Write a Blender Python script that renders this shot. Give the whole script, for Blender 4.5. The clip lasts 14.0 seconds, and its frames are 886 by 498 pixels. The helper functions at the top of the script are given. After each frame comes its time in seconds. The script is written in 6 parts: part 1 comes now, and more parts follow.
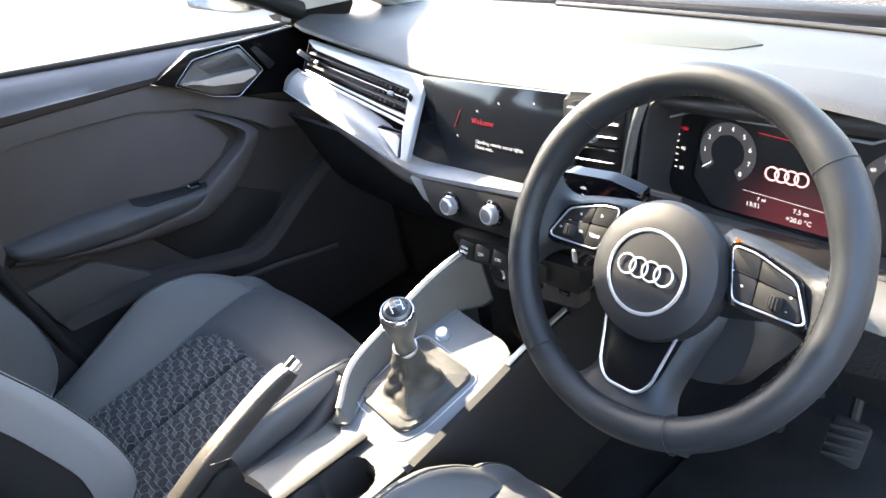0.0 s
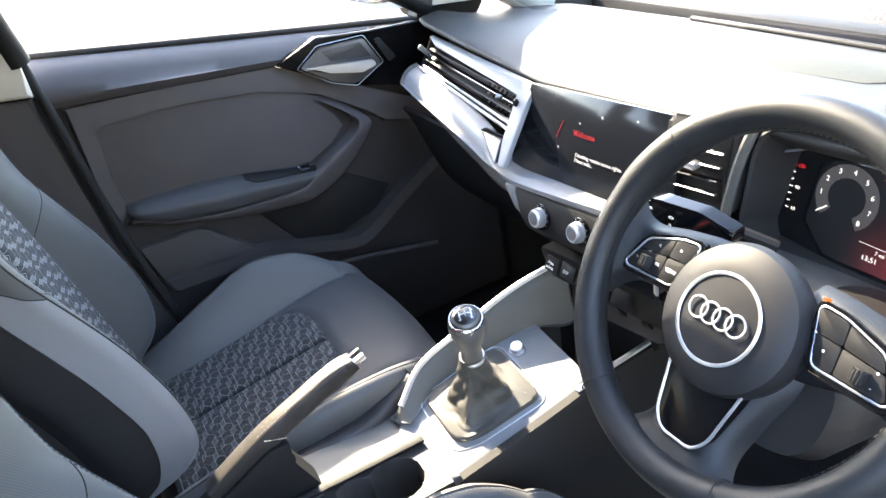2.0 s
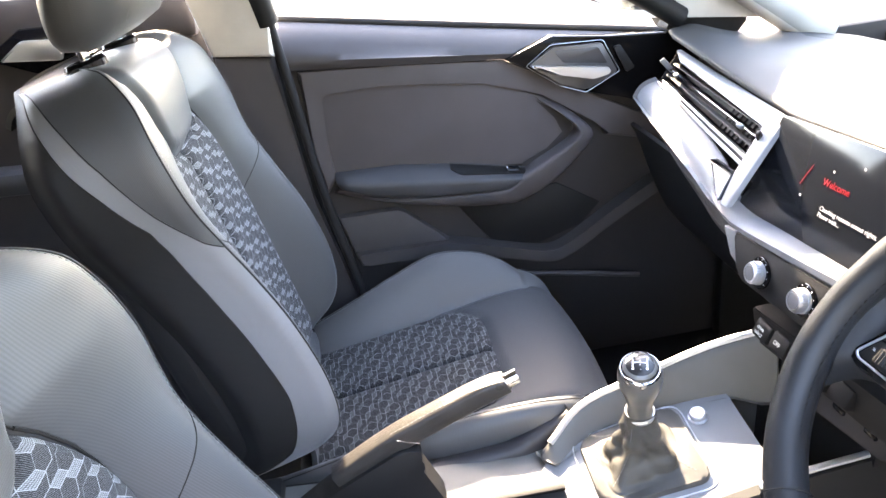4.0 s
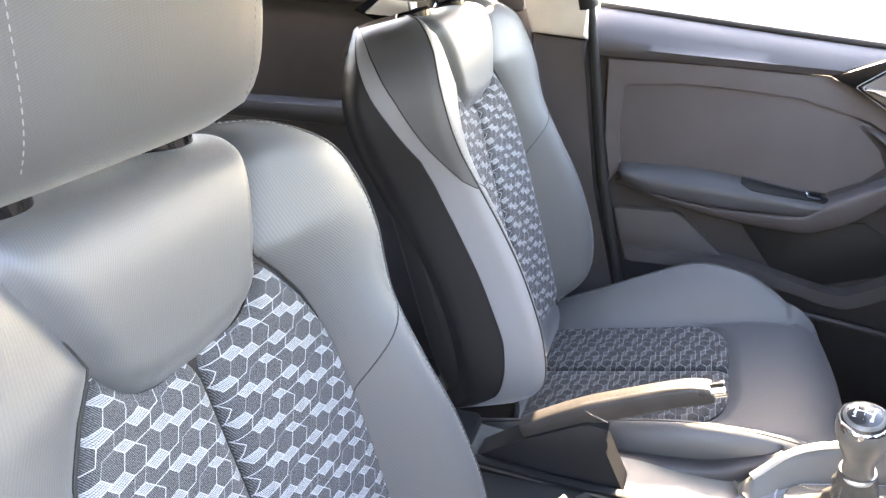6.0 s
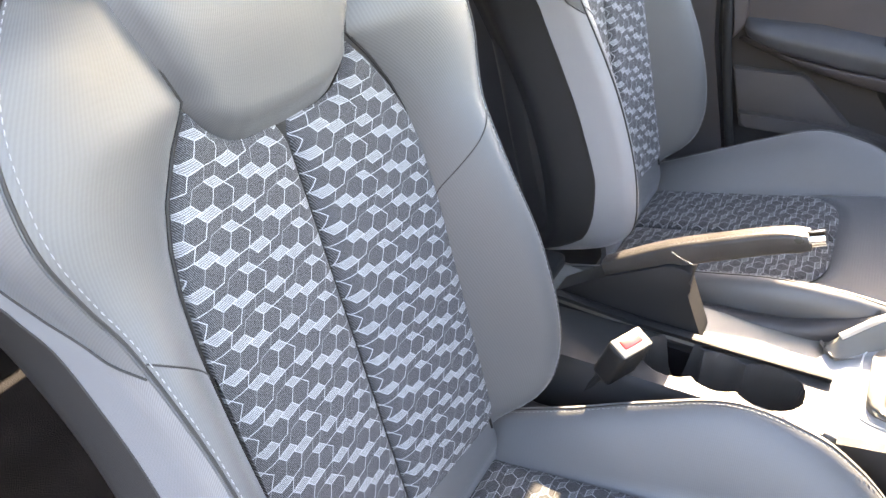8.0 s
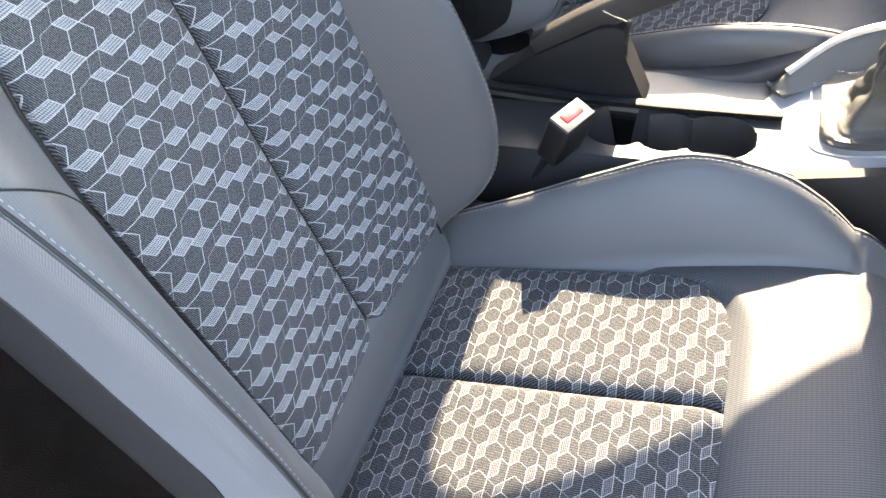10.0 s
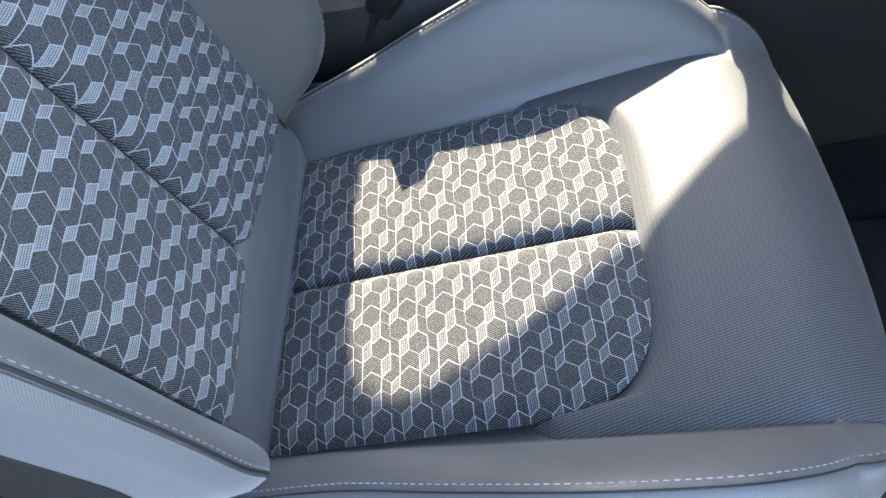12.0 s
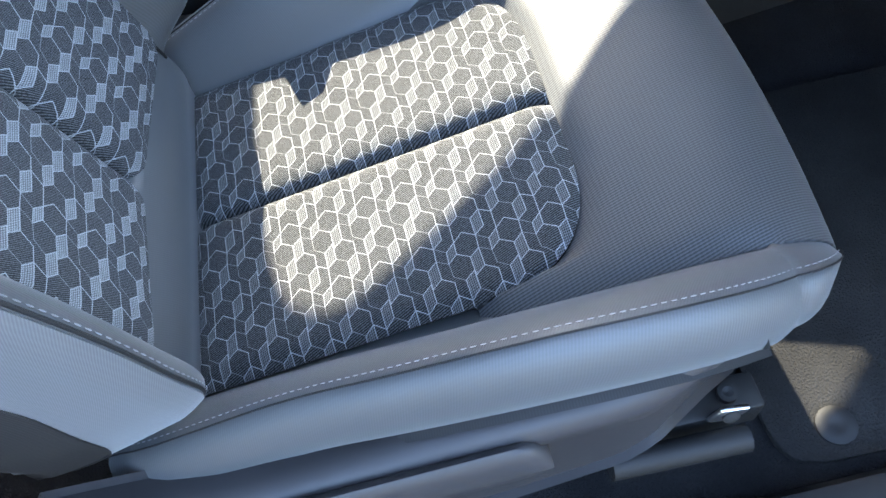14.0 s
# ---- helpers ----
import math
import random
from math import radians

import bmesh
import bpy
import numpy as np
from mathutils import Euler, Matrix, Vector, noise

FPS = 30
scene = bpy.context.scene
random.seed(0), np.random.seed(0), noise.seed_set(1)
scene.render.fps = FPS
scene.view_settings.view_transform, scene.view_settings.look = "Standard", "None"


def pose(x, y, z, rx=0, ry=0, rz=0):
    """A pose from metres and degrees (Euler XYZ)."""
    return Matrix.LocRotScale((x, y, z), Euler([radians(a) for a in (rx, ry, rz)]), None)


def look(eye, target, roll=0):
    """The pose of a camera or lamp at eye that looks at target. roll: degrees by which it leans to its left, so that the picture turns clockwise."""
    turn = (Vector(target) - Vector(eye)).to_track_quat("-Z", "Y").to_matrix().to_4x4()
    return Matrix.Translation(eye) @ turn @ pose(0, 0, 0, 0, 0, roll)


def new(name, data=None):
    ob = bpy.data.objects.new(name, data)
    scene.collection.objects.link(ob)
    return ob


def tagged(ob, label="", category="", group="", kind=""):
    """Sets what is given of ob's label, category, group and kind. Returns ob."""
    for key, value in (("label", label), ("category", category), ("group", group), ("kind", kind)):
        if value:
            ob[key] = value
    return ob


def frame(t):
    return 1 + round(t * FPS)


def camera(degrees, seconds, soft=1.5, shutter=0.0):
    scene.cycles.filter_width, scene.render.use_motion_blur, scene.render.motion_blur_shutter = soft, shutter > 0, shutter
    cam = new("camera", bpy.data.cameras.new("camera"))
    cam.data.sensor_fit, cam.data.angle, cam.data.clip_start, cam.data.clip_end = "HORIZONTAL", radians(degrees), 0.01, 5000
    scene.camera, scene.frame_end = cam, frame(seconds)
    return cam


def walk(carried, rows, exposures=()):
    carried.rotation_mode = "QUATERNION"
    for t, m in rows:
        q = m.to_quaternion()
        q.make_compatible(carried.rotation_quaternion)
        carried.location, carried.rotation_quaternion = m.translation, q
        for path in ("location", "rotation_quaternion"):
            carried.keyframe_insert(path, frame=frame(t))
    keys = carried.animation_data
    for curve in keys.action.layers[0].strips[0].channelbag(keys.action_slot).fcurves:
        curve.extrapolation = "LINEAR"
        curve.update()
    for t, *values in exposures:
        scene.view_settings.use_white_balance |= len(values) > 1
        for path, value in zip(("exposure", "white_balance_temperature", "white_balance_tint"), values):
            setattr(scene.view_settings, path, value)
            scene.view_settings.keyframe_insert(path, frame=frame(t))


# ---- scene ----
cam = camera(63.049, 14.0)
PATH = [
    (0.0, (0.7375, 0.0417, 1.0903), (57.632, 11.174, 48.684)),
    (0.5, (0.7383, 0.052, 1.0883), (58.045, 10.805, 51.197)),
    (1.0, (0.7413, 0.0669, 1.0851), (58.541, 10.506, 54.128)),
    (1.5, (0.7433, 0.0863, 1.0794), (59.228, 10.167, 57.435)),
    (2.0, (0.7504, 0.1074, 1.0733), (59.984, 9.825, 61.203)),
    (2.2, (0.7537, 0.1142, 1.0681), (60.324, 9.527, 62.786)),
    (4.3, (0.6805, 0.1746, 1.0247), (64.614, 6.771, 86.286)),
    (4.5, (0.6821, 0.1805, 1.0215), (65.22, 6.749, 89.417)),
    (5.0, (0.6998, 0.2072, 1.0138), (66.241, 5.687, 96.907)),
    (5.5, (0.7216, 0.2354, 1.0034), (66.848, 4.478, 103.847)),
    (6.0, (0.7405, 0.2569, 0.9887), (66.854, 3.312, 109.873)),
    (6.5, (0.7557, 0.2704, 0.9775), (66.147, 2.503, 114.556)),
    (7.0, (0.7652, 0.2772, 0.9568), (64.519, 2.195, 117.797)),
    (7.5, (0.769, 0.2808, 0.9319), (61.973, 2.193, 119.267)),
    (8.0, (0.7689, 0.2872, 0.9111), (58.695, 2.697, 119.489)),
    (8.5, (0.7642, 0.2894, 0.8893), (55.217, 3.606, 118.324)),
    (8.7, (0.7653, 0.2923, 0.8798), (54.064, 4.348, 117.665)),
    (10.8, (0.7245, 0.2708, 0.7983), (40.721, 9.647, 102.262)),
    (11.0, (0.7229, 0.2631, 0.7921), (39.588, 9.656, 100.075)),
    (11.5, (0.7133, 0.2462, 0.7809), (36.615, 9.902, 94.689)),
    (12.0, (0.703, 0.246, 0.7673), (33.646, 10.183, 89.707)),
    (12.5, (0.7036, 0.235, 0.7573), (32.051, 9.083, 85.107)),
    (13.0, (0.7035, 0.2315, 0.7462), (30.828, 8.834, 81.867)),
    (13.5, (0.7226, 0.2279, 0.7313), (30.347, 8.638, 79.741)),
    (14.0, (0.744, 0.2203, 0.7129), (30.337, 8.428, 78.545)),
]
EXPO = [(0, 5.1, 7300, 14), (2.2, 5.15, 7400, 14), (4.3, 5.74, 8000, 20), (5.5, 5.92, 8250, 20), (6.5, 5.95, 8500, 20), (7.5, 5.88, 8700, 20), (8.7, 5.72, 8600, 19), (10.8, 5.12, 7700, 14), (12.5, 5.05, 7000, 10), (14, 5.03, 6700, 9)]
walk(cam, [(t, pose(*e, *r)) for t, e, r in PATH], EXPO)

# ---------------------------------------------------------------- light
SUN = Vector((-0.806, -0.03, 0.594)).normalized()
world = bpy.data.worlds.new("sky")
scene.world = world
world.use_nodes = True
wn = world.node_tree.nodes
sky = wn.new("ShaderNodeTexSky")
sky.sky_type = "NISHITA"
sky.sun_disc = False
sky.sun_elevation = math.asin(SUN.z)
sky.sun_rotation = math.atan2(SUN.x, SUN.y)
world.node_tree.links.new(sky.outputs[0], wn["Background"].inputs[0])
wn["Background"].inputs[1].default_value = 0.135
sun_data = bpy.data.lights.new("sun", "SUN")
sun_data.energy = 1.9
sun_data.angle = radians(0.55)
sun_data.color = (1.0, 0.91, 0.76)
sun = new("sun", sun_data)
sun.matrix_world = look(SUN * 20, (0, 0, 0))


# ---------------------------------------------------------------- materials
class Nodes:
    """Short-hand for building a node tree."""

    def __init__(self, name):
        self.mat = bpy.data.materials.new(name)
        self.mat.use_nodes = True
        self.tree = self.mat.node_tree
        self.bsdf = self.tree.nodes["Principled BSDF"]

    def put(self, socket, value):
        if isinstance(value, bpy.types.NodeSocket):
            self.tree.links.new(value, socket)
        else:
            socket.default_value = value

    def node(self, kind, inputs=(), out=0, operation=None, rotation_type=None, feature=None):
        n = self.tree.nodes.new(kind)
        if operation:
            n.operation = operation
        if rotation_type:
            n.rotation_type = rotation_type
        if feature:
            n.feature = feature
        for k, v in dict(inputs).items():
            self.put(n.inputs[k], v)
        return n.outputs[out]

    def math(self, op, a, b=0.0, c=0.0):
        return self.node("ShaderNodeMath", {0: a, 1: b, 2: c}, operation=op)

    def mix(self, f, a, b):
        n = self.tree.nodes.new("ShaderNodeMix")
        n.data_type = "RGBA"
        self.put(n.inputs[0], f)
        self.put(n.inputs[6], a)
        self.put(n.inputs[7], b)
        return n.outputs[2]

    def step(self, x, a, b):
        n = self.tree.nodes.new("ShaderNodeMapRange")
        n.interpolation_type = "SMOOTHSTEP"
        for k, v in ((0, x), (1, a), (2, b), (3, 0.0), (4, 1.0)):
            self.put(n.inputs[k], v)
        return n.outputs[0]

    def noise(self, scale, detail=3.0, vec=None):
        ins = {"Scale": scale, "Detail": detail}
        if vec is not None:
            ins["Vector"] = vec
        return self.node("ShaderNodeTexNoise", ins)

    def coords(self, which="Object"):
        n = self.tree.nodes.new("ShaderNodeTexCoord")
        return n.outputs[which]

    def bump(self, height, strength=0.3, distance=0.001):
        self.put(self.bsdf.inputs["Normal"], self.node("ShaderNodeBump", {"Strength": strength, "Distance": distance, "Height": height}))

    def set(self, **kw):
        for k, v in kw.items():
            self.put(self.bsdf.inputs[k.replace("_", " ")], v)
        return self.mat


def rgb(r, g=None, b=None):
    return (r, r if g is None else g, r if b is None else b, 1.0)


def soft_plastic(name, col, rough=0.6, grain=1700.0, bump=0.22, var=0.12, spec=0.3):
    """Grained moulded plastic."""
    n = Nodes(name)
    co = n.coords()
    big = n.noise(9.0, 4.0, co)
    fine = n.node("ShaderNodeTexVoronoi", {"Scale": grain, "Vector": co})
    dark = rgb(*[c * (1 - var) for c in col])
    light = rgb(*[min(1, c * (1 + var)) for c in col])
    n.put(n.bsdf.inputs["Base Color"], n.mix(n.step(big, 0.3, 0.7), dark, light))
    n.put(n.bsdf.inputs["Roughness"], n.math("MULTIPLY_ADD", big, 0.15, rough - 0.07))
    n.bump(fine, bump, 0.0006)
    return n.set(Specular_IOR_Level=spec)


def gloss(name, col, rough=0.08, metal=0.0, spec=0.5):
    n = Nodes(name)
    sm = n.noise(35.0, 4.0, n.coords())
    n.put(n.bsdf.inputs["Roughness"], n.math("MULTIPLY_ADD", sm, 0.10, rough))
    return n.set(Base_Color=rgb(*col), Metallic=metal, Specular_IOR_Level=spec)


def twill(name, col, low=0.78, light=1.2, period=0.0019, sheen=0.18, angle=0.22, rough=0.54, spec=0.55):
    """Woven seat cloth: fine diagonal ribs, slight wear."""
    n = Nodes(name)
    uv = n.coords("UV")
    sep = n.tree.nodes.new("ShaderNodeSeparateXYZ")
    n.put(sep.inputs[0], uv)
    k = 2 * math.pi / period
    ph = n.math("ADD", n.math("MULTIPLY", sep.outputs[0], k * math.cos(angle)), n.math("MULTIPLY", sep.outputs[1], k * math.sin(angle)))
    rib = n.math("SINE", ph)
    cross = n.math("SINE", n.math("MULTIPLY", sep.outputs[1], k * 0.55))
    weave = n.math("MULTIPLY_ADD", cross, 0.25, rib)
    big = n.noise(6.0, 4.0, uv)
    base = n.mix(n.step(weave, -1.0, 1.0), rgb(*[c * low for c in col]), rgb(*[c * light for c in col]))
    base = n.mix(n.math("MULTIPLY", n.step(big, 0.35, 0.75), 0.18), base, rgb(*[c * 1.5 for c in col]))
    n.put(n.bsdf.inputs["Base Color"], base)
    n.bump(weave, 0.09, 0.0004)
    return n.set(Roughness=rough, Sheen_Weight=sheen, Sheen_Roughness=0.45, Sheen_Tint=rgb(0.9, 0.95, 1.0), Specular_IOR_Level=spec)


# the woven figure, in millimetres: a repeat of stacked lozenges joined by thin lines in three directions
REPEAT = ((67.5, -30.7), (0.2, -34.9))
LOZENGES = (((0.0, 0.0), (6.2, -8.0), (15.9, 1.0)), ((16.2, -16.4), (6.2, -7.8), (15.6, 1.2)), ((33.2, -23.8), (6.2, -8.0), (16.4, 1.2)), ((50.1, -40.1), (6.4, -7.4), (10.8, 0.0)))
BRIGHT_LINES = (((22.1, -6.9), (16.3, -16.3)), ((39.4, -31.8), (33.2, -41.1)), ((33.2, -41.1), (22.6, -41.6)), ((56.5, -47.5), (50.4, -57.5)), ((67.3, -47.6), (74.2, -55.4)), ((74.2, -55.4), (67.7, -65.5)), ((55.8, -30.6), (67.5, -30.7)), ((-0.2, -16.9), (16.2, -16.4)))
DIM_LINES = (((67.5, -30.7), (60.9, -40.1)), ((22.4, -24.2), (16.1, -34.9)), ((50.1, -40.1), (38.3, -41.2)), ((38.3, -41.2), (32.0, -49.9)), ((55.8, -30.6), (50.1, -40.1)))


def hex_cloth(name, size=1.0, dark=(0.05, 0.055, 0.065), thread=(0.62, 0.66, 0.70), fill=0.6, grid=0.3, line_gain=1.0, wide=0.55, ribs=0.0013, rib_low=0.55, rib_high=2.0):
    """Woven cloth with a figure of six-sided cells: pale lines and hatched lozenges on a dark ribbed ground."""
    n = Nodes(name)
    uv = n.coords("UV")
    vec = lambda op, a, b=(0, 0, 0), out=0: n.node("ShaderNodeVectorMath", {0: a, 1: b}, out, operation=op)
    wob = vec("SUBTRACT", n.node("ShaderNodeTexNoise", {"Scale": 700.0, "Detail": 1.0, "Vector": uv}, 1), (0.5, 0.5, 0.5))
    mm = vec("ADD", vec("MULTIPLY", uv, (1000.0 / size, 1000.0 / size, 0.0)), vec("MULTIPLY", wob, (0.5, 0.5, 0.0)))
    cell = np.array(REPEAT).T
    inv = np.linalg.inv(cell)
    ab = n.tree.nodes.new("ShaderNodeCombineXYZ")
    for k in range(2):
        n.put(ab.inputs[k], vec("DOT_PRODUCT", mm, (inv[k][0], inv[k][1], 0.0), 1))
    ab = ab.outputs[0]

    def local(mid):
        """Lattice place wrapped about a point, 0.5 at the point itself."""
        o = inv @ np.array(mid)
        return vec("FRACTION", vec("ADD", ab, (0.5 - o[0] + 60, 0.5 - o[1] + 60, 0.0)))

    def along(w, direction):
        """Signed run from the point in a direction."""
        g = np.array(direction) @ cell
        return n.math("SUBTRACT", vec("DOT_PRODUCT", w, (g[0], g[1], 0.0), 1), float(g.sum() * 0.5))

    def lines(segs):
        best = None
        for p, q in segs:
            p, q = np.array(p), np.array(q)
            h = np.linalg.norm(q - p) / 2
            d = (q - p) / (2 * h)
            w = local((p + q) / 2)
            t = n.math("ABSOLUTE", along(w, (-d[1], d[0])))
            r = n.math("SUBTRACT", n.math("ABSOLUTE", along(w, d)), float(h))
            dist = n.math("MAXIMUM", t, r)
            best = dist if best is None else n.math("MINIMUM", best, dist)
        return best

    edge, hatch = None, None
    for o, p, q in LOZENGES:
        o, p, q = map(np.array, (o, p, q))
        w = local(o + (p + q) / 2)
        m = np.linalg.inv(np.array([p, q]).T)
        a, b = along(w, m[0]), along(w, m[1])
        area = abs(p[0] * q[1] - p[1] * q[0])
        da = n.math("MULTIPLY", n.math("SUBTRACT", n.math("ABSOLUTE", a), 0.5), float(area / np.linalg.norm(q)))
        db = n.math("MULTIPLY", n.math("SUBTRACT", n.math("ABSOLUTE", b), 0.5), float(area / np.linalg.norm(p)))
        d = n.math("MAXIMUM", da, db)
        # threads along and across the lozenge
        ha = n.step(n.math("SINE", n.math("MULTIPLY", a, 2 * math.pi * 5)), -0.5, 0.6)
        hb = n.step(n.math("SINE", n.math("MULTIPLY", b, 2 * math.pi * 9)), -0.8, 0.2)
        ins = n.math("MULTIPLY", n.math("SUBTRACT", 1.0, n.step(d, -0.2, 0.25)), n.math("MULTIPLY", n.math("MULTIPLY_ADD", ha, 1.0 - grid, grid), n.math("MULTIPLY_ADD", hb, 0.4, 0.6)))
        hatch = ins if hatch is None else n.math("MAXIMUM", hatch, ins)
        e = n.math("ABSOLUTE", d)
        edge = e if edge is None else n.math("MINIMUM", edge, e)
    dots = n.math("SINE", n.math("MULTIPLY", n.math("ADD", n.node("ShaderNodeSeparateXYZ", {0: mm}, 0), n.node("ShaderNodeSeparateXYZ", {0: mm}, 1)), 5.5))
    dots = n.math("MULTIPLY_ADD", dots, 0.22, 0.78)
    strong = n.math("SUBTRACT", 1.0, n.step(n.math("MINIMUM", lines(BRIGHT_LINES), edge), wide * 0.55, wide * 1.15))
    faint = n.math("SUBTRACT", 1.0, n.step(lines(DIM_LINES), wide * 0.3, wide * 0.9))
    blotch = n.node("ShaderNodeMapRange", {0: n.noise(60.0, 2.0, uv), 1: 0.3, 2: 0.7, 3: 0.8, 4: 1.1})
    figure = n.math("MAXIMUM", n.math("MULTIPLY", strong, line_gain), n.math("MULTIPLY", faint, line_gain * 0.55))
    pale = n.math("MAXIMUM", n.math("MULTIPLY", figure, dots), n.math("MULTIPLY", n.math("MULTIPLY", hatch, blotch), fill))
    # ribbed ground weave with fibre streaks
    sep = n.tree.nodes.new("ShaderNodeSeparateXYZ")
    n.put(sep.inputs[0], uv)
    k = 2 * math.pi / ribs
    rib = n.math("SINE", n.math("MULTIPLY", n.math("ADD", sep.outputs[0], n.math("MULTIPLY", sep.outputs[1], 0.35)), k))
    streak = n.noise(1.0, 3.0, n.node("ShaderNodeVectorMath", {0: uv, 1: (900.0, 700.0, 1.0)}, operation="MULTIPLY"))
    weave = n.math("MULTIPLY", n.step(rib, -0.7, 0.8), n.step(streak, 0.2, 0.65))
    ground = n.mix(weave, rgb(*[c * rib_low for c in dark]), rgb(*[c * rib_high for c in dark]))
    pale = n.math("MULTIPLY", pale, n.math("MULTIPLY_ADD", n.step(rib, -0.8, 0.4), 0.25, 0.75))
    n.put(n.bsdf.inputs["Base Color"], n.mix(pale, ground, rgb(*thread)))
    n.bump(n.math("MULTIPLY_ADD", pale, 0.8, n.math("MULTIPLY", rib, 0.35)), 0.35, 0.0005)
    return n.set(Roughness=0.85, Sheen_Weight=0.04, Specular_IOR_Level=0.14)


def leather(name, col, rough=0.45, spec=0.24):
    n = Nodes(name)
    co = n.coords()
    cells = n.node("ShaderNodeTexVoronoi", {"Scale": 700.0, "Vector": co}, feature="DISTANCE_TO_EDGE")
    wear = n.noise(20.0, 4.0, co)
    n.put(n.bsdf.inputs["Base Color"], n.mix(n.step(wear, 0.3, 0.7), rgb(*[c * 0.85 for c in col]), rgb(*[c * 1.2 for c in col])))
    n.put(n.bsdf.inputs["Roughness"], n.math("MULTIPLY_ADD", wear, 0.12, rough - 0.06))
    n.bump(n.step(cells, 0.0, 0.12), 0.25, 0.0004)
    return n.set(Specular_IOR_Level=spec)


def glow(name, col, power):
    n = Nodes(name)
    return n.set(Base_Color=rgb(0.01), Emission_Color=rgb(*col), Emission_Strength=power, Roughness=0.3)


def carpet(name, col):
    n = Nodes(name)
    co = n.coords()
    f = n.noise(420.0, 3.0, co)
    g = n.noise(12.0, 3.0, co)
    n.put(n.bsdf.inputs["Base Color"], n.mix(n.math("MULTIPLY", f, n.step(g, 0.1, 0.9)), rgb(*[c * 0.5 for c in col]), rgb(*[c * 2.2 for c in col])))
    n.bump(f, 0.8, 0.004)
    return n.set(Roughness=1.0, Specular_IOR_Level=0.1)


def gravel(name):
    n = Nodes(name)
    co = n.coords()
    f = n.node("ShaderNodeTexVoronoi", {"Scale": 40.0, "Vector": co})
    g = n.noise(0.7, 5.0, co)
    n.put(n.bsdf.inputs["Base Color"], n.mix(n.step(g, 0.35, 0.65), rgb(0.034, 0.027, 0.024), rgb(0.055, 0.048, 0.045)))
    n.bump(f, 0.6, 0.02)
    return n.set(Roughness=0.9)


CLOTH = twill("grey_twill_cloth", (0.043, 0.0447, 0.0466), 0.88, 1.1, sheen=0.10)
# same cloth as the bolsters, darkened and dulled to hold back sunlight on the nose
CLOTH_SEAT_DIM = twill("cushion_twill_dimmed", (0.0355, 0.0375, 0.0402), 0.5, 1.5, 0.0021, 0.05, spec=0.2)
# one band cloth in two tones: the inboard copy carries extra light in its colour
CLOTH_BAND_LIT = twill("band_twill_lit", (0.135, 0.137, 0.141))
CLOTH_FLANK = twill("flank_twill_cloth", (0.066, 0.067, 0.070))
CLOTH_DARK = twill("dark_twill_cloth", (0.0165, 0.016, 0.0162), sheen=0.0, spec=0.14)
HEX_BACK = hex_cloth("hexagon_cloth_back", 1.0, (0.043, 0.044, 0.047), (0.36, 0.373, 0.386), 0.66, 0.35, 0.85, 0.42, 0.0013, 0.3, 2.2)
HEX_SEAT = hex_cloth("hexagon_cloth_cushion", 0.94, (0.033, 0.034, 0.036), (0.25, 0.258, 0.268), 0.34, 0.08, 0.95, 0.42, 0.0017, 0.12, 1.9)
THREAD = twill("white_thread", (0.13, 0.134, 0.14), period=0.0008, sheen=0.3)
PLASTIC = soft_plastic("black_grained_plastic", (0.007, 0.007, 0.0075), spec=0.25)
PLASTIC_SEAT = soft_plastic("dark_grey_seat_plastic", (0.025, 0.0235, 0.025), 0.42)
DASH_SOFT = soft_plastic("grey_soft_dashboard", (0.028, 0.028, 0.0286), 0.6, 600.0, 0.7)
DOOR_DARK = soft_plastic("dark_door_trim", (0.040, 0.0365, 0.038), 0.55)
DOOR_GREY = soft_plastic("grey_door_trim", (0.062, 0.056, 0.059), 0.6, 500.0)
DOOR_CLOTH = soft_plastic("door_insert_cloth", (0.070, 0.063, 0.066), 0.75, 1100.0, 0.3, 0.08)
DOOR_ARM = soft_plastic("blue_grey_armrest_plastic", (0.040, 0.0415, 0.046), 0.5)
BEZEL = gloss("black_bezel_gloss", (0.004, 0.004, 0.0045), 0.10, spec=0.06)
DOOR_MID = soft_plastic("mid_grey_door_trim", (0.040, 0.037, 0.038), 0.6)
DOOR_LOW = soft_plastic("dark_lower_door", (0.022, 0.020, 0.021), 0.65)
PIANO = gloss("black_gloss_trim", (0.005, 0.005, 0.006), 0.04, spec=0.3)
SILVER = gloss("satin_silver_trim", (0.55, 0.56, 0.58), 0.30, 0.85)
SILVER_LIGHT = soft_plastic("pale_silver_panel", (0.18, 0.186, 0.196), 0.42, 1500.0, 0.15, 0.05)
CHROME = gloss("polished_chrome", (0.80, 0.80, 0.82), 0.08, 1.0)
RUBBER = soft_plastic("black_rubber", (0.009, 0.009, 0.0095), 0.75)
RIM_LEATHER = leather("black_rim_leather", (0.0120, 0.0134, 0.0152), 0.42, 0.28)
BOOT_LEATHER = leather("soft_gaiter_leather", (0.060, 0.0585, 0.054), 0.42)
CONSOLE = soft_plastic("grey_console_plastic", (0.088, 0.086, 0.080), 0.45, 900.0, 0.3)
CARPET = carpet("dark_carpet", (0.0085, 0.0085, 0.0092))
CREAM = soft_plastic("cream_pillar_trim", (0.50, 0.48, 0.43), 0.6, 500.0)
BELT_RED = gloss("red_release_button", (0.75, 0.02, 0.02), 0.3)
WHITE_INK = gloss("white_print", (0.75, 0.76, 0.78), 0.4)
GRAVEL = gravel("pale_gravel")
PAINT = gloss("grey_car_paint", (0.55, 0.57, 0.60), 0.12, 0.3)
